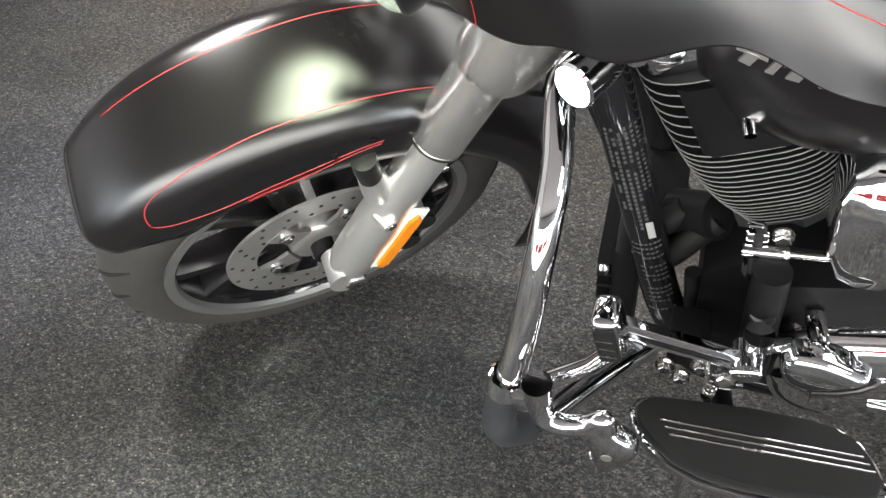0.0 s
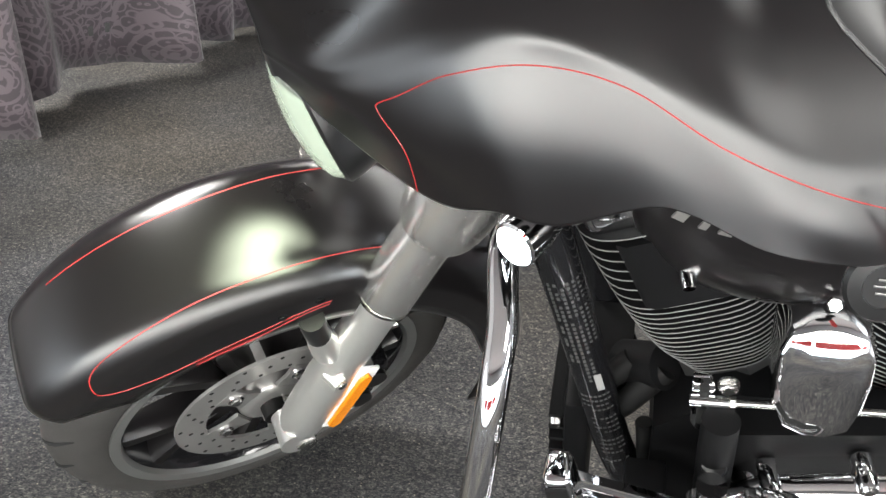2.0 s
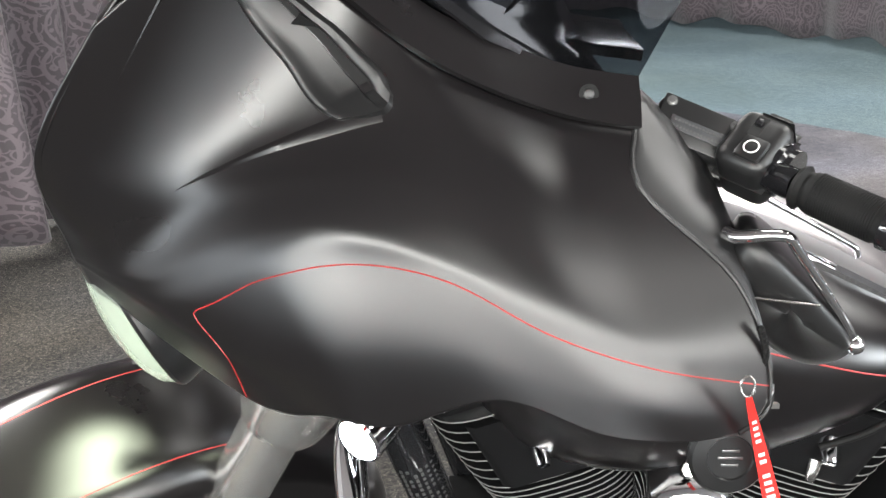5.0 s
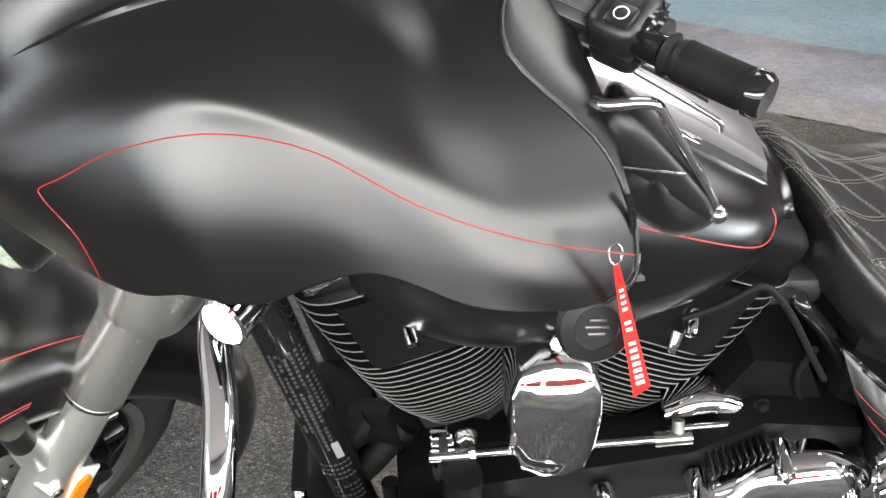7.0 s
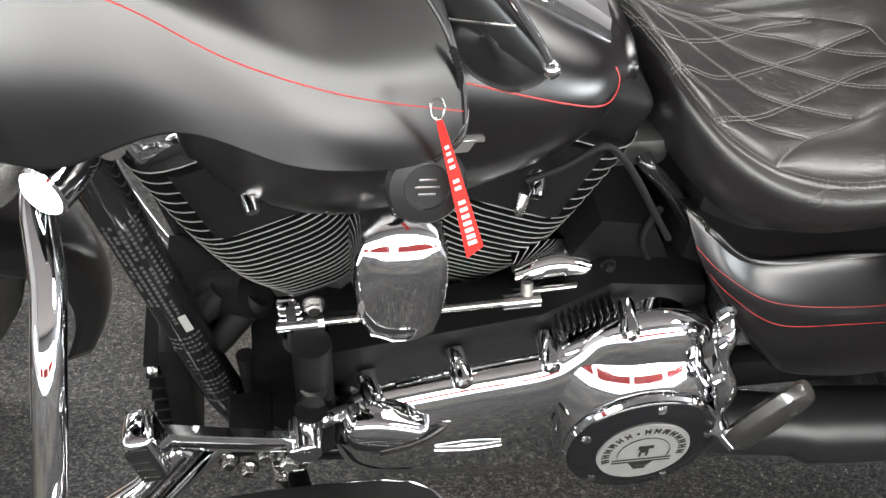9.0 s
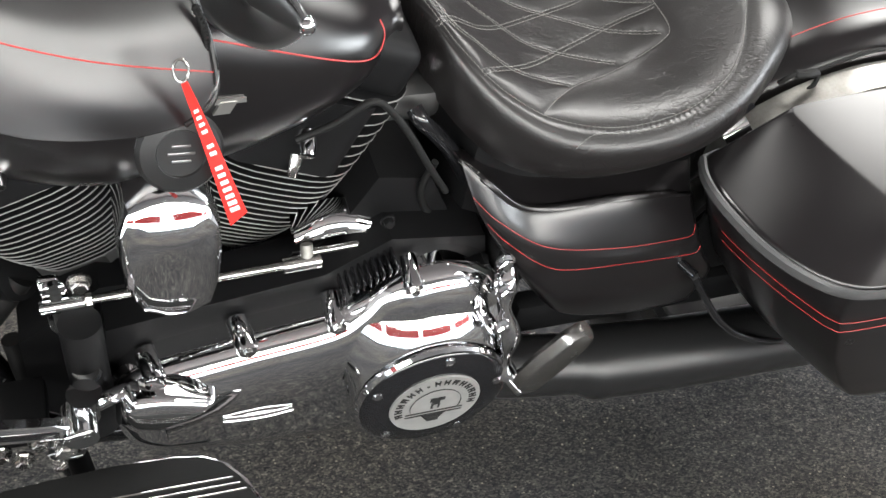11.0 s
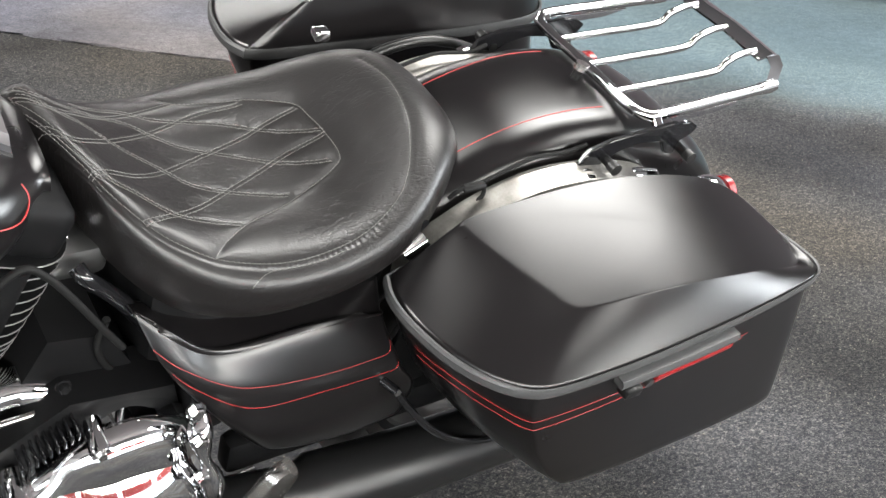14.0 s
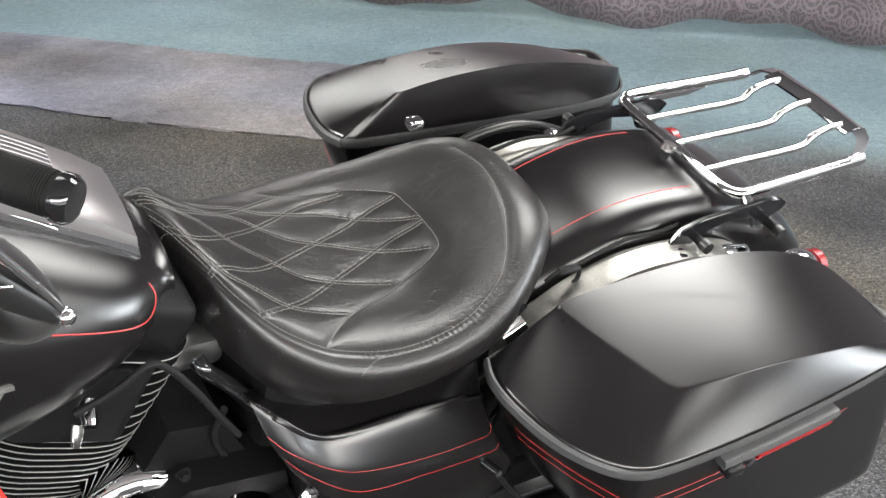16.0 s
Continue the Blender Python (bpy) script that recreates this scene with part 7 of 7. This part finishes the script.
for sg in (-1, 1):
    o = 0.008
    st = spline([(1.345, sg * 0.128 + o, 0.625), (1.39, sg * 0.130 + o, 0.655), (1.44, sg * 0.130 + o, 0.683), (1.52, sg * 0.130 + o, 0.705), (1.62, sg * 0.128 + o, 0.70), (1.72, sg * 0.124 + o, 0.67), (1.79, sg * 0.12 + o, 0.625)], 6)
    part("fender_strut", loft([[p + Vector((0, dy, dz)) for dy, dz in ((-0.032, -0.034), (0.006, -0.034), (0.008, 0.011), (0.001, 0.0135), (-0.029, 0.0075), (-0.033, 0.001))] for p in st]), WORN, bike, "chrome mudguard strut", angle=30)
    part("strut_end", tube([(1.35, sg * 0.133 + o, 0.632), (1.375, sg * 0.136 + o, 0.652)], 0.022, 20), CHROME, bike)
    part("strut_tab", plate([(1.31, 0.655), (1.345, 0.668), (1.362, 0.69), (1.352, 0.696), (1.325, 0.678), (1.30, 0.665)], sg * 0.148 + o, sg * 0.142 + o, 0.001), GLOSS, bike)
    part("wiring", tube([(1.40, sg * 0.125 + o, 0.70), (1.41, sg * 0.13 + o, 0.715), (1.44, sg * 0.13 + o, 0.718), (1.445, sg * 0.132 + o, 0.70), (1.43, sg * 0.132 + o, 0.685)], 0.003, 8), RUBBER, bike)
    part("wire_clip", box(1.428, sg * 0.13 + o, 0.716, 0.034, 0.012, 0.009, 0.003, 1), RUBBER, bike)
    part("fender_cable", tube([(1.45, sg * 0.12 + o, 0.71), (1.52, sg * 0.118 + o, 0.73), (1.58, sg * 0.116 + o, 0.728), (1.61, sg * 0.118 + o, 0.735)], 0.0028, 8), RUBBER, bike)
    # docking bracket of the rack
    br = [(1.59, 0.715), (1.605, 0.738), (1.64, 0.748), (1.70, 0.752), (1.745, 0.756), (1.78, 0.752), (1.798, 0.742), (1.79, 0.73), (1.772, 0.722), (1.77, 0.70), (1.75, 0.705), (1.735, 0.728), (1.69, 0.733), (1.655, 0.725), (1.625, 0.705), (1.605, 0.698)]
    kb = part("rack_bracket", plate(br, sg * 0.134 + o, sg * 0.127 + o, 0.0015), GLOSS, bike, "gloss black rack docking bracket")
    for x, z in ((1.632, 0.722), (1.775, 0.712)):
        part("dock_post", tube([(x, sg * 0.125 + o, z), (x, sg * 0.155 + o, z)], 0.0065, 16, smooth=False), RUBBER, kb)
        part("dock_knob", tube([(x, sg * 0.150 + o, z), (x, sg * 0.162 + o, z)], 0.0085, 16, smooth=False), SATIN2, kb)
    part("strut_bolt", bolt(bmesh.new(), (1.60, sg * 0.142 + o, 0.70), (0, sg, 0.3), 0.011, 0.016, 0.015), CHROME, bike)
    part("signal_arm", tube([(1.68, sg * 0.13 + o, 0.655), (1.75, sg * 0.15 + o, 0.655), (1.83, sg * 0.17 + o, 0.65)], 0.014, 14), CHROME, bike)
    bm = bmesh.new()
    bmesh.ops.create_uvsphere(bm, u_segments=24, v_segments=14, radius=0.03, matrix=Matrix.Translation((1.845, sg * 0.165 + o, 0.634)) @ Matrix.Diagonal((1.2, 1, 1, 1)))
    ts = part("turn_signal", bm, CHROME, bike, "chrome bullet turn signal with red lens")
    part("signal_lens", tube([(1.872, sg * 0.165 + o, 0.634), (1.884, sg * 0.165 + o, 0.634), (1.889, sg * 0.165 + o, 0.634)], lambda u: 0.024 if u < 0.7 else 0.016, 20, smooth=False), REDLENS, ts)
    part("tail_bar", tube([(1.66, sg * 0.10 + o, 0.66), (1.69, sg * 0.135 + o, 0.675), (1.74, sg * 0.14 + o, 0.668)], 0.016, 14), CHROME, bike)

# ---- luggage rack ----
RY = 0.03
zr = 0.757
rack = part("luggage_rack", tube([(1.955, -0.125 + RY, zr + 0.004), (1.85, -0.128 + RY, zr), (1.745, -0.130 + RY, zr - 0.004), (1.722, -0.122 + RY, zr - 0.006), (1.712, -0.098 + RY, zr - 0.006), (1.71, 0, zr - 0.004), (1.712, 0.098 + RY, zr - 0.006), (1.722, 0.122 + RY, zr - 0.006), (1.745, 0.130 + RY, zr - 0.004), (1.85, 0.128 + RY, zr), (1.955, 0.125 + RY, zr + 0.004)], 0.0078, 16), CHROME, bike, "chrome tube luggage rack")
for y in (-0.066, 0.0, 0.066):
    part("rack_bar", tube([(1.714, y + RY, zr - 0.006), (1.80, y + RY, zr - 0.004), (1.905, y + RY, zr - 0.001), (1.93, y + RY, zr + 0.016), (1.955, y + RY, zr + 0.024), (1.982, y + RY, zr + 0.026)], 0.0052, 12), CHROME, rack)
bm = bmesh.new()
loft([[(x, y + RY, z) for x, z in ((1.972, zr + 0.024 + h), (2.0, zr + 0.030 + h), (2.022, zr + 0.022 + h), (2.022, zr + 0.019 + h), (2.0, zr + 0.027 + h), (1.972, zr + 0.021 + h))] for y, h in ((-0.085, 0), (-0.05, 0.001), (0, 0.003), (0.05, 0.001), (0.085, 0))], bm=bm)
part("rack_plate", bm, CHROME, rack, "polished rack end plate")
for sg in (-1, 1):
    part("plate_arm", loft([[(x, sg * y + RY, z) for x, z in ((xx - 0.012, zz), (xx + 0.016, zz), (xx + 0.016, zz + 0.003), (xx - 0.012, zz + 0.003))] for y, xx, zz in ((0.085, 2.0, zr + 0.024), (0.105, 1.99, zr + 0.020), (0.118, 1.975, zr + 0.004), (0.13, 1.958, zr - 0.004))]), CHROME, rack)
    part("rail_tip", tube([(1.945, sg * 0.125 + RY, zr + 0.004), (1.975, sg * 0.125 + RY, zr + 0.006)], 0.0088, 14, smooth=False), CHROME, rack)
    part("rack_flange", plate([(1.76, zr - 0.012), (1.90, zr - 0.01), (1.86, zr - 0.02), (1.78, zr - 0.024)], sg * 0.128 + RY - 0.002, sg * 0.128 + RY + 0.002, 0.0005), CHROME, rack)
    part("rack_leg", tube([(1.735, sg * 0.128 + RY, zr - 0.006), (1.73, sg * 0.13 + 0.008, 0.74)], 0.008, 12, smooth=False), CHROME, rack)

# ---- exhaust, passenger peg, pannier guard ----
ex = part("exhaust_pipe", tube([(0.98, -0.165, 0.335), (1.10, -0.185, 0.315), (1.22, -0.195, 0.30), (1.345, -0.2, 0.29), (1.50, -0.2, 0.282), (1.70, -0.2, 0.275), (2.05, -0.2, 0.27)], lambda u: 0.041 if u < 0.34 else 0.05, 28), SATIN2, bike, "matte black exhaust silencer")
part("pipe_seam", tube([(1.342, -0.2, 0.29), (1.349, -0.2, 0.2897)], 0.0485, 28, smooth=False), GLOSS, ex)
part("swing_arm", box(1.35, -0.13, 0.345, 0.42, 0.035, 0.06, 0.012, 2), POWDER, bike, "black swing arm")
part("pannier_guard", tube([(1.312, -0.226, 0.500), (1.336, -0.23, 0.465), (1.383, -0.23, 0.402), (1.444, -0.23, 0.346), (1.508, -0.23, 0.318), (1.56, -0.22, 0.315)], 0.005, 14), GLOSS, bike, "gloss black saddlebag guard hoop")
part("guard_foot", tube([(1.30, -0.195, 0.502), (1.313, -0.224, 0.500)], 0.0062, 16), GLOSS, bike)
part("guard_plate", plate([(1.34, 0.545), (1.44, 0.53), (1.44, 0.44), (1.38, 0.43), (1.33, 0.48)], -0.17, -0.164, 0.001), POWDER, bike)
pp = part("passenger_peg", loft([[Vector((1.088, -0.275, 0.412)).lerp(Vector((1.135, -0.285, 0.522)), f) + Vector((x * w, y * 0.012, -x * w * 0.5)) for x, y in ((-1, 0), (-0.7, -0.8), (0, -1.1), (0.7, -0.8), (1, 0), (0.7, 0.8), (0, 1.0), (-0.7, 0.8))] for f, w in ((0, 0.014), (0.06, 0.019), (0.4, 0.022), (0.8, 0.019), (0.96, 0.013), (1.0, 0.008))]), STEEL, bike, "folded chrome passenger footpeg")
part("peg_hinge", tube([(1.075, -0.25, 0.41), (1.09, -0.28, 0.405)], 0.011, 14), CHROME, pp)
part("peg_bracket", tube([(1.06, -0.21, 0.56), (1.055, -0.235, 0.53), (1.065, -0.245, 0.49), (1.07, -0.25, 0.44), (1.075, -0.255, 0.41)], lambda u: 0.010 + 0.004 * math.sin(u * 14), 12), CHROME, pp)
for z, y in ((0.575, -0.215), (0.545, -0.232), (0.50, -0.247)):
    one_bolt("peg_bolt", (1.052, y, z), (0, -1, 0.1), CHROME, pp, 0.008, 0.01, 0.011)
part("rear_master", box(1.085, -0.16, 0.53, 0.05, 0.05, 0.09, 0.01, 2), POWDER, bike)
